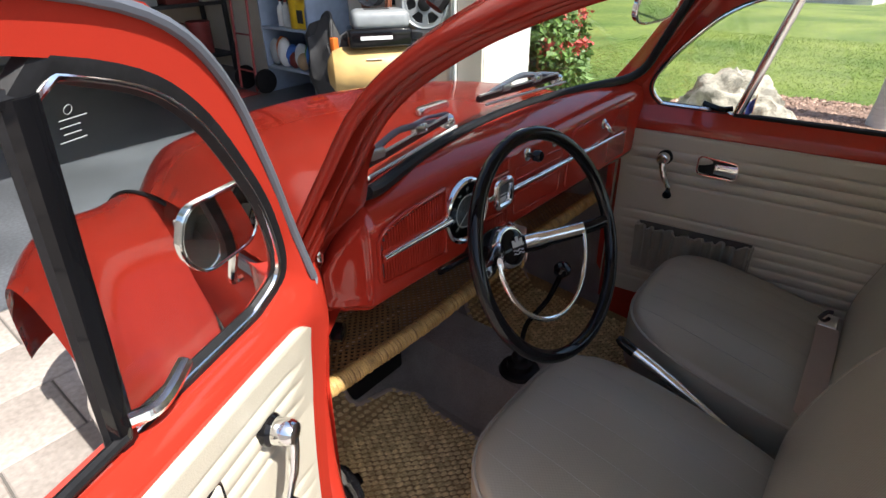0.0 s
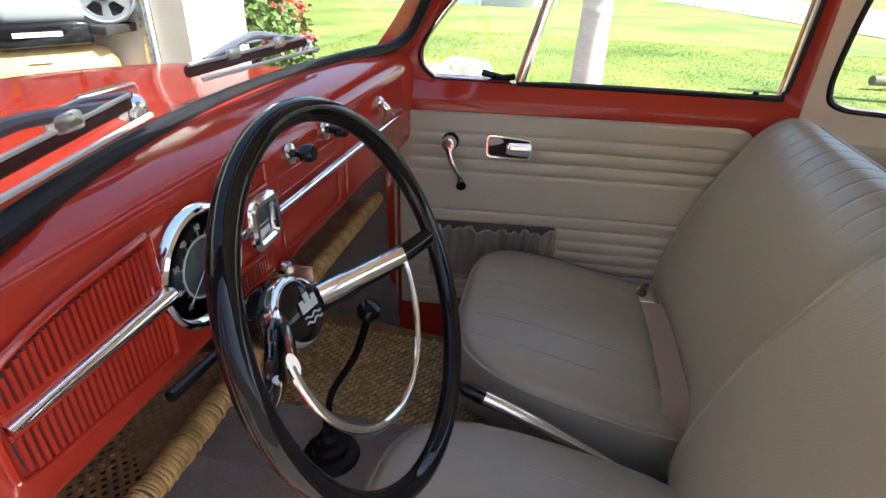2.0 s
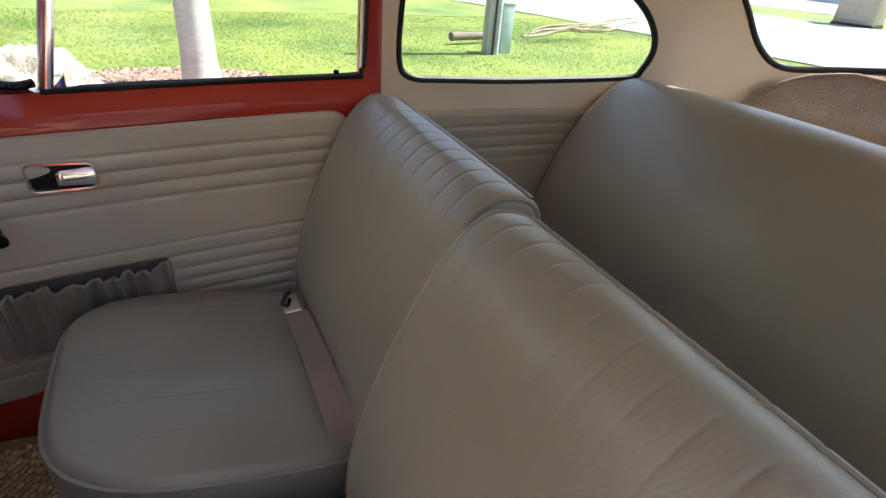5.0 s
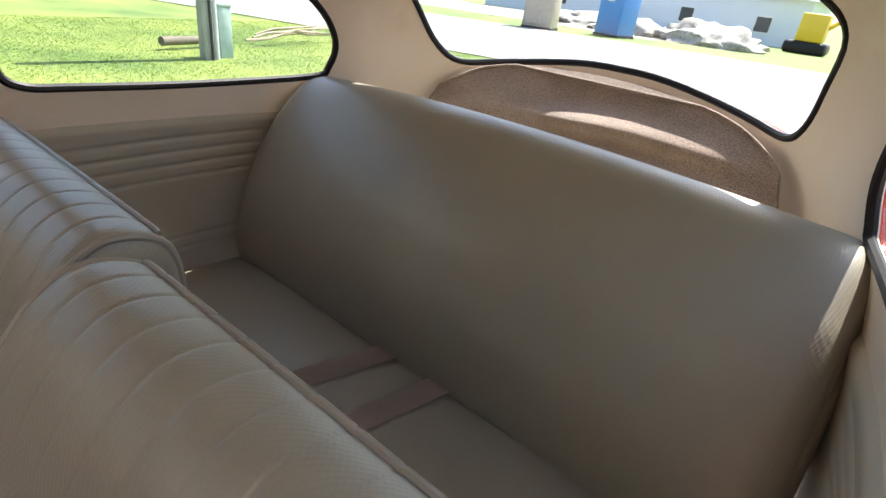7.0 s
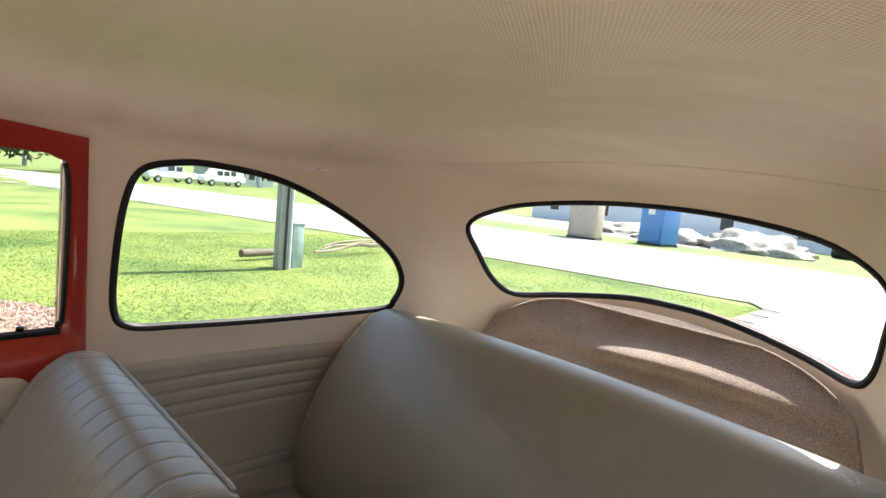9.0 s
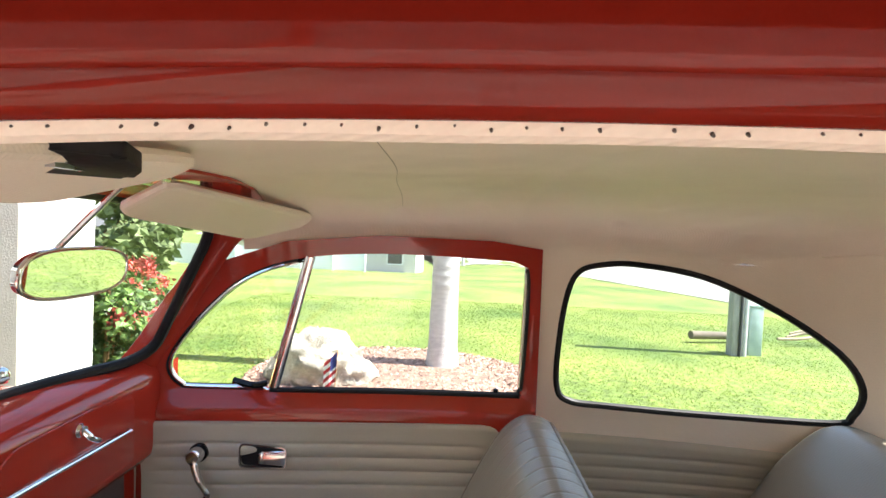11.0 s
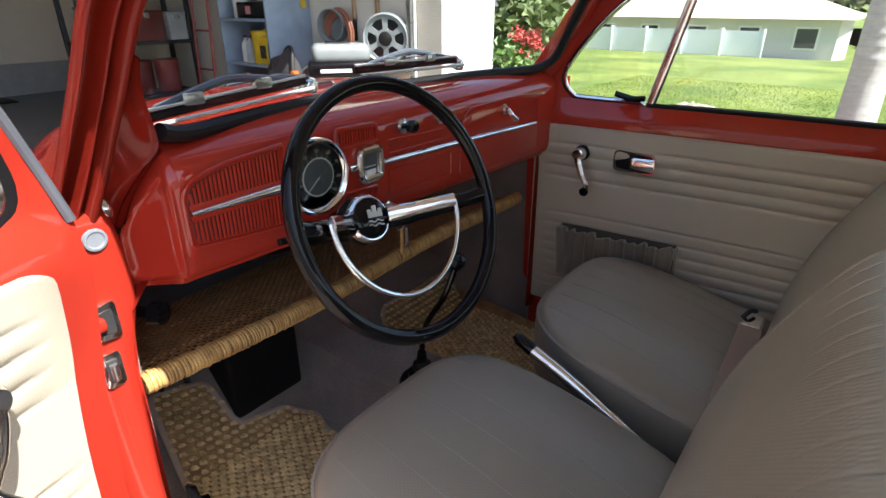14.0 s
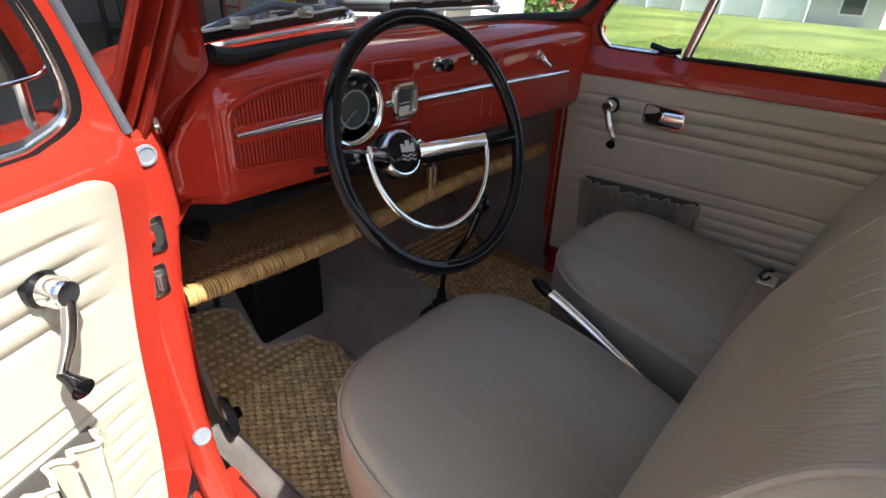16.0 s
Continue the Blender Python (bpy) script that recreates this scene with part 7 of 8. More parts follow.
for k in range(7):
    r = 0.16 + 0.012 * k
    part("hose_loop", tube([V(WX - 0.05 - 0.012 * (k % 3), 4.36 + r * 0.85 * math.cos(a), 0.98 + r * math.sin(a)) for a in np.linspace(0, 2 * math.pi, 30)[:-1]], 0.011, 8, True), colour("hose_orange", (0.38, 0.15, 0.09)), hs)
part("reel_hub", lathe([(0.15, 0.0), (0.15, 0.14), (0.14, 0.14), (0.135, 0.02), (0.05, 0.02), (0.0, 0.02)], 28, aim((WX, 4.42, 1.06), (-1, -0.2, 0))), SILVER, hs, "grey open hose drum")
wr = thing("spare_wheel", "pale steel wheel with round openings on a wall bracket", "wheel", (WX, 3.66, 0.97))
wm = aim((WX - 0.14, 3.66, 0.97), (-0.9, -0.45, 0))
outer = circle(0, 0, 0.205, 48)
holes = []
for k in range(6):
    q = k * math.pi / 3
    quad = [(0.085 * math.cos(q - 0.30), 0.085 * math.sin(q - 0.30)), (0.165 * math.cos(q - 0.36), 0.165 * math.sin(q - 0.36)), (0.172 * math.cos(q), 0.172 * math.sin(q)), (0.165 * math.cos(q + 0.36), 0.165 * math.sin(q + 0.36)), (0.085 * math.cos(q + 0.30), 0.085 * math.sin(q + 0.30))]
    holes.append(rounded(quad, 0.012, 3))
part("wheel_disc", skin(outer, holes, lambda u, v: wm @ V(u, v, 0.02), lambda u, v: wm @ V(u, v, 0.0), (0.05, 0.05)), SILVER, wr)
part("wheel_rim", lathe([(0.20, -0.04), (0.215, -0.03), (0.215, 0.03), (0.20, 0.04), (0.19, 0.03), (0.19, -0.03)], 40, wm), SILVER, wr)
part("wheel_well", lathe([(0.188, -0.012), (0.188, -0.006), (0.0, -0.006)], 32, wm), RUBBER, wr)
part("wheel_hub", lathe([(0.06, 0.0), (0.06, 0.03), (0.045, 0.04), (0.0, 0.04)], 24, wm), RUBBER, wr)
part("tyre_back", lathe([(0.19, -0.05), (0.10, -0.06), (0.0, -0.06)], 32, wm), RUBBER, wr)
part("wheel_bracket", box((WX - 0.30, 3.56, 0.70), (WX, 3.76, 0.76), 0.006), DARK, wr)
cp = thing("air_compressor", "tan air compressor tank on the garage floor", "air compressor", (2.6, 3.95, 0.015))
part("tank", lathe([(0.0, -0.46), (0.10, -0.45), (0.18, -0.40), (0.21, -0.32), (0.21, 0.32), (0.18, 0.40), (0.10, 0.45), (0.0, 0.46)], 32, aim((2.62, 4.0, 0.42), (0.75, -0.6, 0))), TAN, cp, "tan painted tank")
for k in (-1, 1):
    part("tank_foot", box((2.62 + 0.2 * k - 0.03, 4.0 - 0.16 * k - 0.15, 0.015), (2.62 + 0.2 * k + 0.03, 4.0 - 0.16 * k + 0.15, 0.24), 0.01), DARK, cp)
part("tank_decal", tube([V(2.42, 3.93, 0.545), V(2.53, 3.84, 0.545)], 0.012, 6, flat=0.2, up=(0, 0, 1)), WHITE, cp)
mc = thing("power_tool_case", "grey and black portable power tool with pale top", "power tool", (2.62, 4.0, 0.64))
mmt = Matrix.Translation((2.64, 3.98, 0.635)) @ pose(0, 0, 0, 0, 0, -38)
part("case_base", box((-0.28, -0.17, 0.0), (0.28, 0.17, 0.16), 0.03, 3, mmt), BLACK, mc)
part("case_top", box((-0.24, -0.15, 0.14), (0.27, 0.16, 0.30), 0.06, 4, mmt), SILVER, mc)
part("case_stripe", box((-0.18, -0.178, 0.07), (0.10, -0.171, 0.10), 0.001, 1, mmt), WHITE, mc)
part("case_window", box((-0.12, -0.06, 0.298), (0.10, 0.06, 0.305), 0.002, 1, mmt), DARK, mc)
bk = thing("tool_bag", "black and orange tool bag on the garage floor", "bag", (2.45, 4.5, 0.0))
bm = bmesh.new()
bmesh.ops.create_icosphere(bm, subdivisions=3, radius=1.0)
for v in bm.verts:
    q = noise.noise(v.co * 2.5) * 0.25
    v.co = V(2.5 + v.co.x * 0.2 * (1 + q), 4.5 + v.co.y * 0.25 * (1 + q), 0.015 + (max(-0.97, v.co.z) + 0.97) * 0.40 * (1 + q))
part("bag_body", bm, DARK, bk)
part("bag_trim", box((2.36, 4.28, 0.45), (2.42, 4.34, 0.70), 0.01), ORANGE, bk)
part("bag_strap", tube(spline([(2.4, 4.35, 0.7), (2.45, 4.4, 0.88), (2.5, 4.55, 0.86), (2.5, 4.65, 0.7)], 5), 0.018, 8), DARK, bk)


# ---- pavers of the drive ----
rp = random.Random(5)
PX, PY = 0.52, 0.34
piece = None
near, rest = [], bmesh.new()
row = 0
y = 3.10
while y > -9.0:
    x = -4.9 + (PX / 2 if row % 2 else 0)
    while x < 1.55 - PX * 0.5:
        c = (x + PX / 2, y - PY / 2)
        if -3.1 < c[0] < 1.5 and c[1] > -2.0 and len(near) < 300:
            near.append(c)
        else:
            add_box(rest, (x + 0.004, y - PY + 0.004, -0.02), (x + PX - 0.004, y - 0.004, rp.uniform(-0.002, 0.001)))
        x += PX
    y -= PY
    row += 1
PSTONE = material("paver_stone", (0.33, 0.287, 0.252), 0.75, vary=0.20, scale=2.0, fine=0.16, fine_scale=45, second=(0.38, 0.335, 0.30), bump=0.002)
nt = PSTONE.node_tree
info = nt.nodes.new("ShaderNodeObjectInfo")
mr = nt.nodes.new("ShaderNodeMapRange")
mr.inputs["To Min"].default_value, mr.inputs["To Max"].default_value = 0.82, 1.14
mulp = nt.nodes.new("ShaderNodeVectorMath")
mulp.operation = "MULTIPLY"
base_in = nt.nodes["Principled BSDF"].inputs["Base Color"]
old = base_in.links[0].from_socket
nt.links.new(info.outputs["Random"], mr.inputs["Value"])
nt.links.new(old, mulp.inputs[0])
nt.links.new(mr.outputs[0], mulp.inputs[1])
nt.links.new(mulp.outputs[0], base_in)
pv = mesh_of(box((-PX / 2 + 0.004, -PY / 2 + 0.004, -0.03), (PX / 2 - 0.004, PY / 2 - 0.004, 0.0), 0.004, 1), "paver", 0)
pv.materials.append(PSTONE)
for c in near:
    o = new("paver", pv)
    o.parent = drive
    o.location = (c[0], c[1], rp.uniform(-0.003, 0.001))
tagged(part("far_pavers", rest, PAVER, drive, "", 0), kind="stuff")


# ---- yard: bed, rock, palm, post ----
def bed_edge(a, k=1.0):
    return V(4.45 + k * 1.15 * math.cos(a), 0.62 + k * 1.42 * math.sin(a), 0)
bm = bmesh.new()
rings = [[bed_edge(a, k) + V(0, 0, ground_z(5, 0) - 0.03 + h) for a in np.linspace(0, 2 * math.pi, 49)[:-1]] for k, h in ((1.0, 0.0), (0.93, 0.05), (0.6, 0.075), (0.2, 0.085))]
vs = add_grid(bm, rings, False, True)
bm.faces.new(vs[-1])
tagged(part("mulch_bed", bm, MULCH), "reddish-brown mulch bed on the lawn", "mulch bed", kind="structure")
rr = random.Random(21)
verts, faces = [], []
for i in range(6500):
    a, k = rr.uniform(0, 2 * math.pi), math.sqrt(rr.random()) * 0.985
    p = bed_edge(a, k)
    h = 0.05 * min(1, (1 - k) / 0.07) + 0.02 * max(0, 1 - k)
    s = rr.uniform(0.020, 0.048)
    z = -0.028 + h
    e = [rr.uniform(0.5, 1.0) for _ in range(6)]
    n0 = len(verts)
    an = rr.uniform(0, 6.28)
    ca, sa = math.cos(an), math.sin(an)
    for dx, dy, dz in ((e[0], 0, 0.2), (0, e[1] * 0.7, 0.1), (-e[2], 0, 0.25), (0, -e[3] * 0.7, 0.15), (0.1, 0.1, e[4] * 0.8), (0, 0, -0.3)):
        verts.append((p.x + s * (dx * ca - dy * sa), p.y + s * (dx * sa + dy * ca), z + s * dz))
    faces += [tuple(n0 + q for q in f) for f in ((0, 1, 4), (1, 2, 4), (2, 3, 4), (3, 0, 4), (1, 0, 5), (2, 1, 5), (3, 2, 5), (0, 3, 5))]
me = bpy.data.meshes.new("mulch_chips")
me.from_pydata(verts, [], faces)
CHIP = material("mulch_chip", (0.22, 0.12, 0.085), 0.95, vary=0.35, scale=30, second=(0.36, 0.245, 0.19))
cn = CHIP.node_tree
isle, tone, shade = cn.nodes.new("ShaderNodeNewGeometry"), cn.nodes.new("ShaderNodeMapRange"), cn.nodes.new("ShaderNodeVectorMath")
shade.operation = "MULTIPLY"
tone.inputs["To Min"].default_value, tone.inputs["To Max"].default_value = 0.45, 1.5
cb = cn.nodes["Principled BSDF"].inputs["Base Color"]
cn.links.new(isle.outputs["Random Per Island"], tone.inputs["Value"])
cn.links.new(cb.links[0].from_socket, shade.inputs[0])
cn.links.new(tone.outputs[0], shade.inputs[1])
cn.links.new(shade.outputs[0], cb)
me.materials.append(CHIP)
tagged(new("mulch_chips", me), "loose reddish-brown mulch chips and gravel", "mulch", kind="stuff")

bm = bmesh.new()
bmesh.ops.create_icosphere(bm, subdivisions=5, radius=1.0)
for v in bm.verts:
    d = v.co.normalized()
    q = 1 + 0.30 * noise.noise(d * 1.6 + V(3, 1, 0)) + 0.16 * noise.noise(d * 4.2) + 0.07 * noise.noise(d * 11) + 0.03 * noise.noise(d * 27)
    v.co = V(4.08 + d.x * 0.26 * q, 1.28 + d.y * 0.44 * q, 0.10 + max(-0.35, d.z) * 0.35 * q)
tagged(part("boulder", bm, STONE, None, "", 60), "pitted white limestone boulder on the mulch", "boulder")
fl = thing("small_flag", "small striped flag on a thin stick", "flag", (3.72, 1.06, 0.0))
part("flag_stick", tube([V(3.72, 1.06, 0.0), V(3.72, 1.045, 0.40)], 0.004, 6), WOOD, fl)
FRED, FBLUE = colour("flag_red", (0.45, 0.03, 0.04), 0.8), colour("flag_blue", (0.05, 0.06, 0.25), 0.8)
for k in range(7):
    q0, q1 = 0.11 + k * 0.034, 0.11 + (k + 1) * 0.034
    bm = bmesh.new()
    rows = [[V(3.715 + 0.012 * math.sin(u * 9), 1.052 + 0.105 * u - 0.02 * (z - 0.1), z + 0.03 - 0.10 * u) for u in np.linspace(0, 1, 7)] for z in (q0, q1)]
    add_grid(bm, rows)
    bmesh.ops.solidify(bm, geom=bm.faces, thickness=0.002)
    part("stripe", bm, FRED if k % 2 == 0 else WHITE, fl)
bm = bmesh.new()
add_grid(bm, [[V(3.711 + 0.012 * math.sin(u * 9), 1.052 + 0.105 * u - 0.02 * (z - 0.1), z + 0.03 - 0.10 * u) for u in (0, 0.15, 0.3, 0.45)] for z in (0.23, 0.345)])
bmesh.ops.solidify(bm, geom=bm.faces, thickness=0.002)
part("canton", bm, FBLUE, fl)

pt = thing("palm_tree", "tall palm with smooth ringed pale grey trunk", "palm tree", (4.78, 0.20, 0.0))
prof = [(0.19, -0.05), (0.165, 0.06), (0.146, 0.25), (0.136, 0.7)]
for k in range(60):
    z = 0.85 + k * 0.095
    r = 0.134 - 0.0006 * k
    prof += [(r, z), (r * 1.018, z + 0.008), (r, z + 0.016)]
part("trunk", lathe(prof, 24, Matrix.Translation((4.78, 0.20, 0.0))), BARK, pt)
def frond(base, yaw, lift, length, n=22):
    bm = bmesh.new()
    spine = [V(base.x + math.cos(yaw) * length * u, base.y + math.sin(yaw) * length * u, base.z + lift * math.sin(u * 2.4) * length * 0.4 - 0.35 * length * u ** 2.2) for u in np.linspace(0, 1, n)]
    add_tube(bm, spine, [0.02 * (1 - 0.8 * i / n) for i in range(n)], 5)
    side = V(-math.sin(yaw), math.cos(yaw), 0)
    for i in range(2, n):
        for s in (1, -1):
            L = 0.42 * length * math.sin(math.pi * min(1, i / n * 0.95 + 0.06)) * 0.55
            p = spine[i]
            d = (side * s * 0.85 + (spine[i] - spine[i - 1]).normalized() * 0.5).normalized()
            a, b = bm.verts.new(p + V(0, 0, 0.012)), bm.verts.new(p - V(0, 0, 0.012))
            c, e = bm.verts.new(p + d * L * 0.6 + V(0, 0, -0.02)), bm.verts.new(p + d * L + V(0, 0, -0.12 * L - 0.05))
            bm.faces.new([a, c, b])
            bm.faces.new([b, c, e])
    return bm
for k in range(13):
    part("frond", frond(V(4.78, 0.20, 6.5), k * 0.483 * 2, 0.7 + 0.3 * (k % 3), 2.2), LEAF, pt)

up = thing("utility_post", "weathered grey wooden post in the lawn", "post", (6.50, -3.63, 0))
part("post_timber", box((6.43, -3.70, -0.10), (6.57, -3.56, 2.8), 0.01), material("old_timber", (0.33, 0.33, 0.32), 0.9, vary=0.25, scale=6, stretch=(8, 8, 1)), up)
part("conduit", tube([V(6.47, -3.745, -0.10), V(6.47, -3.745, 2.7)], 0.035, 10), LGREY, up)
part("conduit_dark", tube([V(6.415, -3.66, -0.10), V(6.415, -3.66, 2.7)], 0.018, 8), DARK, up)
ub = thing("utility_box", "pale green utility pedestal beside the post", "utility box", (6.62, -3.93, 0))
UG = colour("pedestal_green", (0.36, 0.46, 0.42), 0.6)
part("pedestal", box((6.53, -4.02, -0.10), (6.71, -3.84, 0.55), 0.015), UG, ub)
part("pedestal_cap", box((6.52, -4.03, 0.55), (6.72, -3.83, 0.59), 0.012), UG, ub)
lg = thing("log", "short cut log lying on the grass", "log", (7.4, -3.75, 0))
part("log_bark", tube([V(7.30, -3.42, 0.02), V(7.50, -4.2, 0.0)], [0.062, 0.055], 12), material("log_bark", (0.15, 0.125, 0.095), 0.9, vary=0.3, scale=12), lg)
for k in range(7):
    r0 = random.Random(60 + k)
    y0 = -4.75 - 0.25 * k
    pts_ = [V(7.5 + 0.1 * k + 0.25 * r0.uniform(-1, 1), y0, 0.0)]
    for j in range(5):
        pts_.append(pts_[-1] + V(0.12 * r0.uniform(-0.3, 1), -0.32, 0.07 * r0.uniform(-0.4, 1.2)))
    tagged(part("dry_branch", tube(spline([tuple(q) for q in pts_], 3), [0.022] * 8 + [0.012] * 8, 6), material("dry_palm", (0.34, 0.28, 0.19), 0.9, vary=0.3)), "dry fallen palm branch on the grass", "branch", "fallen branches")


# ---- leaves ----
def leaf_cloud(n, pick, size, seed, droop=0.3):
    r = random.Random(seed)
    verts, faces = [], []
    for i in range(n):
        p = pick(r)
        if p is None:
            continue
        s = size * r.uniform(0.6, 1.3)
        d = V(r.gauss(0, 1), r.gauss(0, 1), r.gauss(0, 0.7) - droop).normalized()
        w = d.cross(V(r.gauss(0, 1), r.gauss(0, 1), r.gauss(0, 1))).normalized() * s * 0.34
        k = len(verts)
        t = d.cross(w).normalized() * s * 0.12
        verts += [tuple(p), tuple(p + d * s * 0.5 + w + t), tuple(p + d * s), tuple(p + d * s * 0.5 - w + t)]
        faces.append((k, k + 1, k + 2, k + 3))
    me = bpy.data.meshes.new("leaves")
    me.from_pydata(verts, [], faces)
    return me


def link_mesh(name, me, mat, parent, label="", kind=""):
    me.materials.append(mat)
    o = new(name, me)
    if parent is not None:
        o.parent = parent
        me.transform(Matrix.Translation(-parent.location))
    return tagged(o, label, kind=kind)


def shrub_pick(r):
    for _ in range(9):
        x, z = r.uniform(3.85, 6.1), r.uniform(0.0, 1.12)
        y = r.uniform(2.58, 4.2) + 0.5 * (x - 4.0)
        top = 0.80 + 0.22 * noise.noise(V(x * 1.7, y * 1.7, 0)) + 0.16 * noise.noise(V(x * 4, y * 4, 2))
        e = max(0, abs(y - 3.38 - 0.5 * (x - 4.0)) - 0.45) * 0.8 + max(0, x - 5.6) * 0.8
        if z < top - e and (z > top - e - 0.35 or r.random() < 0.4):
            return V(x, y, z)
    return None
sh = thing("flowering_shrub", "dense green shrub with red flower heads by the wall", "shrub", (4.8, 3.1, 0.0))
link_mesh("foliage", leaf_cloud(9000, shrub_pick, 0.085, 31), LEAF, sh, "glossy green leaves")
for k in range(9):
    part("stem", tube([V(4.1 + 0.2 * k, 3.2 + 0.1 * k, -0.03), V(4.05 + 0.2 * k, 3.15 + 0.1 * k, 0.5), V(4.0 + 0.2 * k, 3.1 + 0.1 * k, 0.75)], 0.012, 6), WOOD, sh)
r3 = random.Random(77)
for k in range(17):
    x = r3.uniform(3.9, 5.4)
    y = 2.62 + 0.5 * (x - 4.0) + r3.uniform(0.0, 0.4)
    z = r3.uniform(0.45, 1.0)
    me = leaf_cloud(46, lambda r: V(x, y, z) + V(r.gauss(0, 0.034), r.gauss(0, 0.034), r.gauss(0, 0.028)), 0.05, 100 + k, 0.0)
    link_mesh("flower_head", me, PETAL, sh, "salmon-red flower cluster")


def build_tree(at, height, spread, seed, leaves, size, label, mat=None, trunk_h=0.35, lowest=0.3):
    t = thing("tree", label, "tree", at, "trees beyond the lawn")
    r = random.Random(seed)
    x, y, z = at
    h0 = height * trunk_h
    part("trunk", tube(spline([(x, y, z - 0.2), (x + 0.05 * height * r.uniform(-1, 1), y, z + h0), (x, y + 0.04 * height * r.uniform(-1, 1), z + height * 0.75)], 5), [height * 0.028] * 5 + [height * 0.016] * 6, 8), BARK, t)
    cl = []
    for k in range(9):
        a, e = r.uniform(0, 6.28), r.uniform(lowest, 1.0)
        c = V(x + spread * 0.62 * math.cos(a) * r.uniform(0.3, 1), y + spread * 0.62 * math.sin(a) * r.uniform(0.3, 1), z + height * (trunk_h + (0.95 - trunk_h) * e))
        cl.append((c, spread * r.uniform(0.28, 0.46)))
        part("limb", tube([V(x, y, z + h0 * r.uniform(0.8, 1.3)), V(x, y, z + h0).lerp(c, 0.6) + V(0, 0, 0.05 * height), c], [height * 0.012, height * 0.008, height * 0.004], 6), BARK, t)
    def pick(q):
        c, rad = q.choice(cl)
        d = V(q.gauss(0, 1), q.gauss(0, 1), q.gauss(0, 0.8)).normalized() * rad * (q.random() ** 0.4)
        return c + d
    link_mesh("crown", leaf_cloud(leaves, pick, size, seed + 1), mat or FAR_LEAF, t, "uneven leafy crown")


DLEAF = material("dark_far_leaf", (0.035, 0.065, 0.022), 0.7, vary=0.4, scale=1.0, second=(0.07, 0.10, 0.04))
for k, (x, y, h, s, n) in enumerate(((16, 14, 8, 3.6, 3500), (21, 17, 9, 4, 3000), (13, 18, 7, 3.2, 3000), (27, 21, 10, 5, 2500), (34, 26, 11, 5.5, 2500), (46, 20, 11, 5, 2200), (60, 12, 12, 6, 2200))):
    build_tree((x, y, far(ground_z(x, y))), h, s, 200 + 7 * k, n, 0.40 + 0.006 * x, "grey-green leafy tree beyond the lawn", None, 0.22)
for k, (x, y, h, s, n) in enumerate(((12.0, 7.25, 5.4, 1.7, 4600), (15.2, 8.9, 6.4, 2.1, 4600), (21.5, 12.2, 8.5, 2.6, 3600))):
    build_tree((x, y, far(ground_z(x, y))), h, s, 700 + 7 * k, n, 0.20 + 0.008 * x, "grey-green leafy tree at the lawn's edge", None, 0.12, 0.0)
for k in range(13):
    a = k / 12
    x, y = 88 + 20 * math.sin(k * 2.1), 8 - 64 * a
    build_tree((x, y, far(ground_z(x, y))), 11 + 3 * math.sin(k * 1.7), 6.5, 400 + 9 * k, 2000, 1.0, "dark green tree in the far tree line", DLEAF, 0.18)
for k, (x, y, h) in enumerate(((44, -1.0, 4.5), (47, 1.4, 5.5), (40, 4.5, 3.6))):
    z = far(ground_z(x, y))
    p_ = thing("small_palm", "small yellow-green palm near the far house", "palm tree", (x, y, z), "far palms")
    part("trunk", tube([V(x, y, z), V(x, y, z + h * 0.6)], 0.14, 8), BARK, p_)
    for q in range(11):
        part("frond", frond(V(x, y, z + h * 0.6), q * 0.571 + k, 1.0, h * 0.45, 12), FAR_LEAF, p_)


# ---- far houses, fence, vehicles, site ----
WPANEL = material("white_vinyl_fence", (0.72, 0.75, 0.80), 0.5, vary=0.04)
fz = lambda x, y: far(ground_z(x, y))
fe = thing("fence", "white vinyl privacy fence round the far house", "fence")
for k in range(12):
    y = 5.2 + k * 1.9
    x = 31.5 - 0.12 * k
    z = fz(x, y)
    part("fence_post", box((x - 0.07, y - 0.07, z - 0.2), (x + 0.07, y + 0.07, z + 1.32), 0.01), WPANEL, fe)
    part("fence_panel", box((x - 0.02, y + 0.071, z + 0.03), (x + 0.02, y + 1.83, z + 1.22)), WPANEL, fe)
ROOF = material("pale_roof", (0.60, 0.53, 0.45), 0.85, vary=0.08, scale=0.6, fine=0.1, fine_scale=8)
HWALL = material("house_wall", (0.60, 0.58, 0.55), 0.85, vary=0.06)
WINDARK = material("dark_pane", (0.04, 0.05, 0.06), 0.15, vary=0.1)


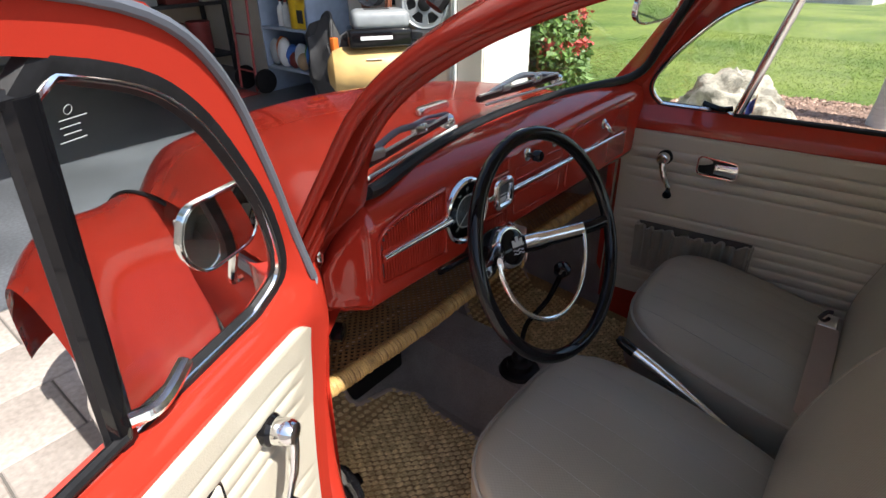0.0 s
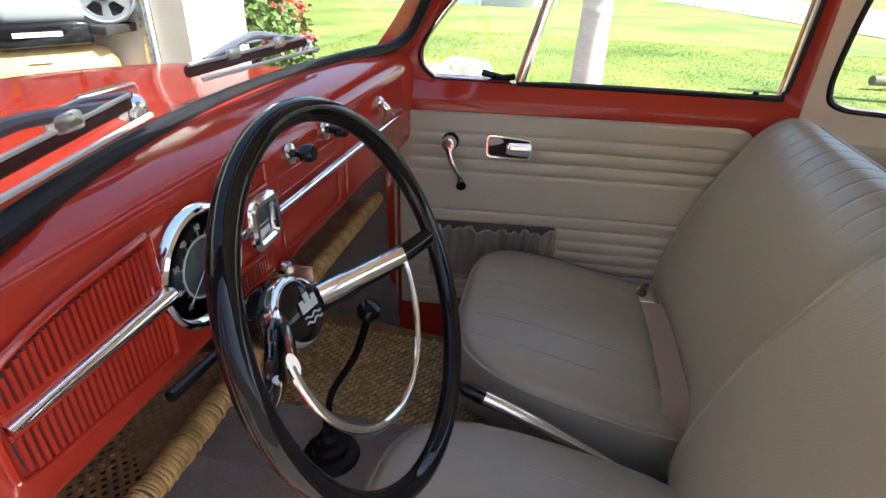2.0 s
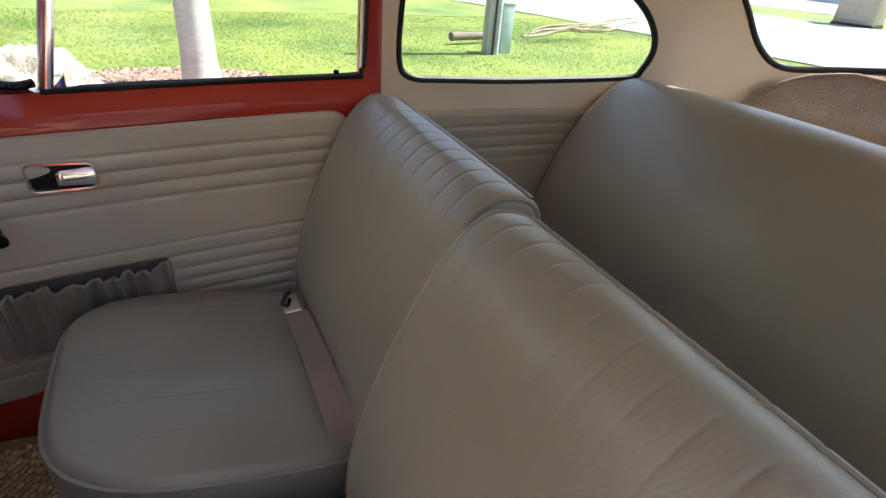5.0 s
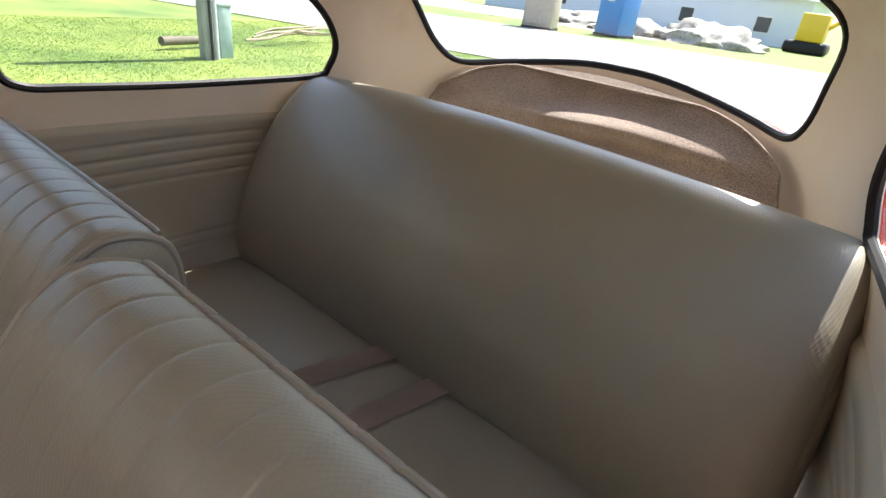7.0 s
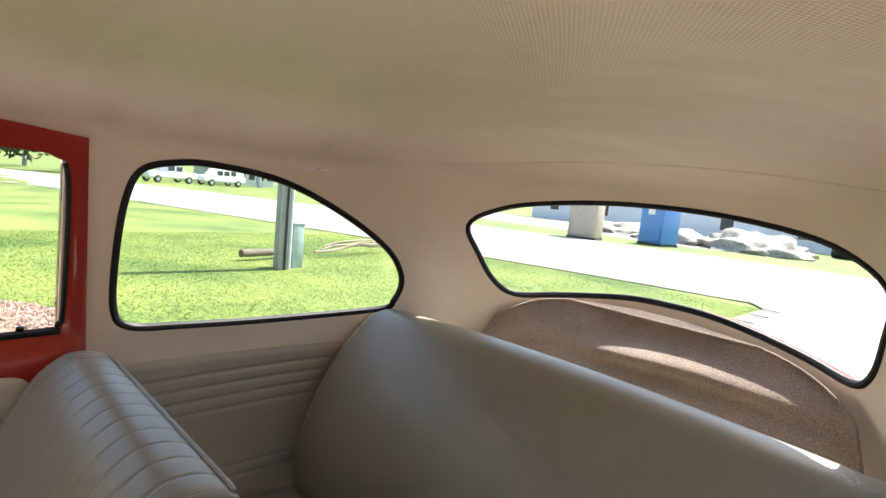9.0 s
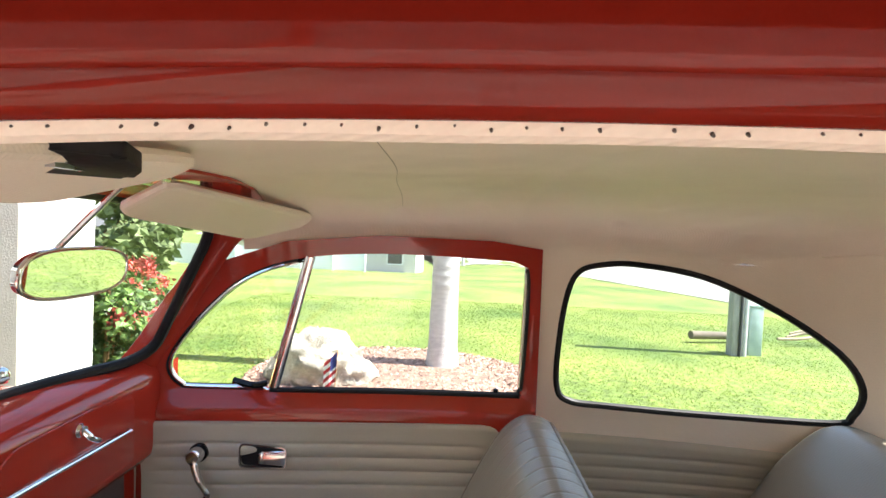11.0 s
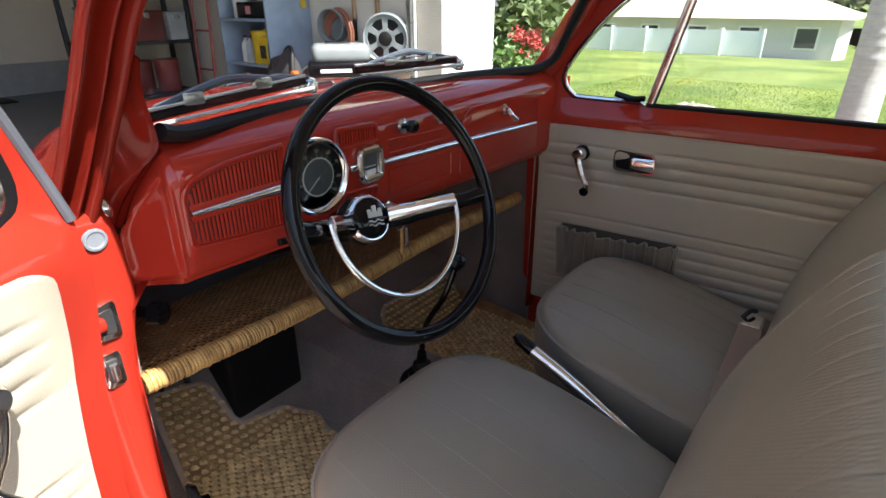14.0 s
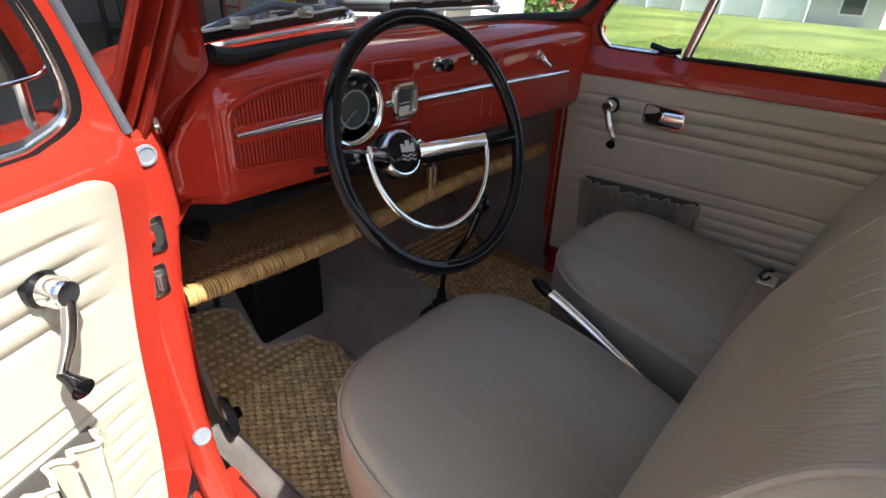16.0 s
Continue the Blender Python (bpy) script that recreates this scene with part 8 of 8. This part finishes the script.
def build_house(x0, y0, x1, y1, wall_h, roof_h, label, roof, wall, face):
    z = fz((x0 + x1) / 2, (y0 + y1) / 2)
    h = thing("house", label, "house", ((x0 + x1) / 2, (y0 + y1) / 2, z), "far houses")
    part("house_walls", box((x0, y0, z - 0.5), (x1, y1, z + wall_h)), wall, h)
    o = 0.7
    bm = bmesh.new()
    b = [bm.verts.new((x, y, z + wall_h)) for x, y in ((x0 - o, y0 - o), (x1 + o, y0 - o), (x1 + o, y1 + o), (x0 - o, y1 + o))]
    if x1 - x0 > y1 - y0:
        m = (y0 + y1) / 2
        q = (y1 - y0) / 2
        t = [bm.verts.new((x0 + q, m, z + wall_h + roof_h)), bm.verts.new((x1 - q, m, z + wall_h + roof_h))]
        fs = [(b[0], b[1], t[1], t[0]), (b[2], b[3], t[0], t[1]), (b[1], b[2], t[1]), (b[3], b[0], t[0])]
    else:
        m = (x0 + x1) / 2
        q = (x1 - x0) / 2
        t = [bm.verts.new((m, y0 + q, z + wall_h + roof_h)), bm.verts.new((m, y1 - q, z + wall_h + roof_h))]
        fs = [(b[3], b[0], t[0], t[1]), (b[1], b[2], t[1], t[0]), (b[0], b[1], t[0]), (b[2], b[3], t[1])]
    for f in fs:
        bm.faces.new(f)
    bm.faces.new(b)
    part("hip_roof", bm, roof, h, smooth=0)
    n = 5
    for k in range(n):
        if face == "x":
            y = y0 + (y1 - y0) * (k + 0.5) / n
            w = part("window", box((x0 - 0.05, y - 0.6, z + 0.9), (x0 + 0.02, y + 0.6, z + 2.1)), WHITE, h)
            part("pane", box((x0 - 0.07, y - 0.5, z + 1.0), (x0 - 0.04, y + 0.5, z + 2.0)), WINDARK, w)
        else:
            x = x0 + (x1 - x0) * (k + 0.5) / n
            w = part("window", box((x - 0.6, y1 - 0.02, z + 0.9), (x + 0.6, y1 + 0.05, z + 2.1)), WHITE, h)
            part("pane", box((x - 0.5, y1 + 0.04, z + 1.0), (x + 0.5, y1 + 0.07, z + 2.0)), WINDARK, w)


build_house(37, 2.5, 49, 17, 2.5, 2.4, "single-storey pale house with a broad beige hip roof", ROOF, HWALL, "x")
build_house(31, 19, 37, 27, 2.2, 1.8, "low grey house behind the fence", material("grey_roof", (0.12, 0.12, 0.13), 0.8, vary=0.1), HWALL, "x")
build_house(6, -58, 34, -48, 3.4, 2.6, "long white new house across the road", material("white_roof", (0.58, 0.60, 0.64), 0.8, vary=0.05), material("white_house", (0.70, 0.73, 0.78), 0.85, vary=0.04), "y")
build_house(84, -44, 98, -36, 3.2, 2.4, "far white house behind parked vehicles", ROOF, material("white_house_far", (0.68, 0.72, 0.78), 0.85, vary=0.04), "x")


def build_vehicle(at, yaw, pickup, label):
    v = thing("pickup_truck" if pickup else "suv", label, "truck" if pickup else "car", at, "parked vehicles")
    m = Matrix.Translation(at) @ pose(0, 0, 0, 0, 0, yaw)
    WP = colour("white_car_paint", (0.72, 0.73, 0.74), 0.3)
    part("lower_body", box((-2.7, -0.95, 0.45), (2.7, 0.95, 1.08), 0.15, 3, m), WP, v)
    cab = prism(rounded([(-0.6, 0), (1.5, 0), (0.75, 0.78), (-0.5, 0.78)] if pickup else [(-2.6, 0), (1.5, 0), (0.75, 0.76), (-2.35, 0.78)], 0.12), 1.7, m @ Matrix.Translation((0, 0.85, 1.06)) @ pose(0, 0, 0, 90, 0, 0), 0.06)
    part("cabin", cab, WP, v)
    for k in range(2 if pickup else 3):
        for s in (1, -1):
            part("side_window", box((0.28 - 0.85 * k, s * 0.83 - 0.04, 1.18), (0.98 - 0.85 * k, s * 0.83 + 0.04, 1.68), 0.02, 1, m), WINDARK, v)
    for x in (-1.7, 1.7):
        for s in (1, -1):
            w = part("wheel", lathe([(0.12, -0.12), (0.34, -0.13), (0.38, 0.0), (0.34, 0.13), (0.12, 0.12)], 20, m @ Matrix.Translation((x, s * 0.85, 0.38)) @ pose(0, 0, 0, 90, 0, 0)), RUBBER, v)
            part("rim", lathe([(0.2, -0.14), (0.2, 0.14)], 14, m @ Matrix.Translation((x, s * 0.85, 0.38)) @ pose(0, 0, 0, 90, 0, 0)), ALU, w)


build_vehicle((57, -18.5, fz(57, -18.5)), -72, True, "white pickup truck parked beyond the road")
build_vehicle((59, -24.5, fz(59, -24.5)), 105, False, "white sport utility vehicle parked beyond the road")
build_vehicle((62, 0.5, fz(62, 0.5)), 20, False, "white car parked far along the street")

def cabin_box(at, w, d, h, mat, name, label, cat, yaw):
    t = thing(name, label, cat, at)
    m = Matrix.Translation(at) @ pose(0, 0, 0, 0, 0, yaw)
    part("shell", box((-w / 2, -d / 2, 0.08), (w / 2, d / 2, h), 0.03, 2, m), mat, t)
    part("skid", box((-w / 2 - 0.03, -d / 2 - 0.03, -0.05), (w / 2 + 0.03, d / 2 + 0.03, 0.08), 0.01, 1, m), DARK, t)
    part("roof_cap", box((-w / 2 - 0.03, -d / 2 - 0.03, h), (w / 2 + 0.03, d / 2 + 0.03, h + 0.10), 0.04, 2, m), mat, t)
    part("door_panel", box((-w / 2 + 0.12, d / 2, 0.18), (w / 2 - 0.12, d / 2 + 0.025, h - 0.15), 0.01, 1, m), mat, t)
    part("notice", box((-0.14, d / 2 + 0.024, h * 0.72), (0.22, d / 2 + 0.034, h * 0.86), 0.002, 1, m), WHITE, t)
    part("notice", box((w / 2, -0.22, h * 0.72), (w / 2 + 0.01, 0.22, h * 0.84), 0.002, 1, m), BLUE if h > 2.1 else WHITE, t)


cabin_box((12.2, -21.8, fz(12.2, -21.8)), 1.25, 1.25, 2.25, colour("tan_cabin", (0.46, 0.38, 0.30)), "portable_toilet", "tan portable toilet on the building site", "portable toilet", 15)
cabin_box((10.2, -25.0, fz(10.2, -25.0)), 1.25, 1.25, 1.95, colour("cabin_blue", (0.07, 0.24, 0.62)), "portable_toilet", "blue portable toilet on the building site", "portable toilet", -12)
for k, (x, y, s, h) in enumerate(((11.6, -31, 2.2, 0.8), (8.0, -31.5, 2.6, 1.15), (15.5, -34, 3.0, 0.8))):
    bm = bmesh.new()
    bmesh.ops.create_icosphere(bm, subdivisions=4, radius=1.0)
    for v in bm.verts:
        d = v.co.normalized()
        q = 1 + 0.3 * noise.noise(d * 2.3 + V(k, 0, 0)) + 0.14 * noise.noise(d * 7)
        v.co = V(x + d.x * s * q, y + d.y * s * q, fz(x, y) - 0.1 + max(-0.1, d.z) * h * q)
    tagged(part("rubble_pile", bm, material("rubble", (0.34, 0.30, 0.255), 0.95, vary=0.25, scale=2, fine=0.3, fine_scale=8), None, "", 60), "pale heap of rubble on the building site", "rubble pile", "rubble piles")
bm = bmesh.new()
rows = [[V(x, y, fz(x, y) - 0.012) for y in np.linspace(-47, -27, 6)] for x in np.linspace(9, 40, 12)]
add_grid(bm, rows)
bmesh.ops.solidify(bm, geom=bm.faces, thickness=0.03)
tagged(part("sandy_ground", bm, material("sand", (0.52, 0.48, 0.43), 0.95, vary=0.15, scale=0.4, fine=0.15, fine_scale=6)), "bare pale sandy building ground", "bare ground", kind="structure")
gx_, gy_ = 4.9, -42.0
zz = fz(gx_, gy_)
dg = thing("digger", "small yellow digger parked by the site", "digger", (gx_, gy_, zz))
part("digger_cab", box((gx_ - 0.9, gy_ - 0.6, zz + 0.7), (gx_ + 0.6, gy_ + 0.8, zz + 2.3), 0.1), YELLOW, dg)
part("digger_track", box((gx_ - 1.3, gy_ - 0.9, zz), (gx_ + 1.1, gy_ + 1.0, zz + 0.7), 0.2, 3), RUBBER, dg)
part("digger_arm", tube([V(gx_ - 0.7, gy_, zz + 1.4), V(gx_ - 2.1, gy_, zz + 2.6), V(gx_ - 3.3, gy_, zz + 1.0)], 0.14, 8), YELLOW, dg)
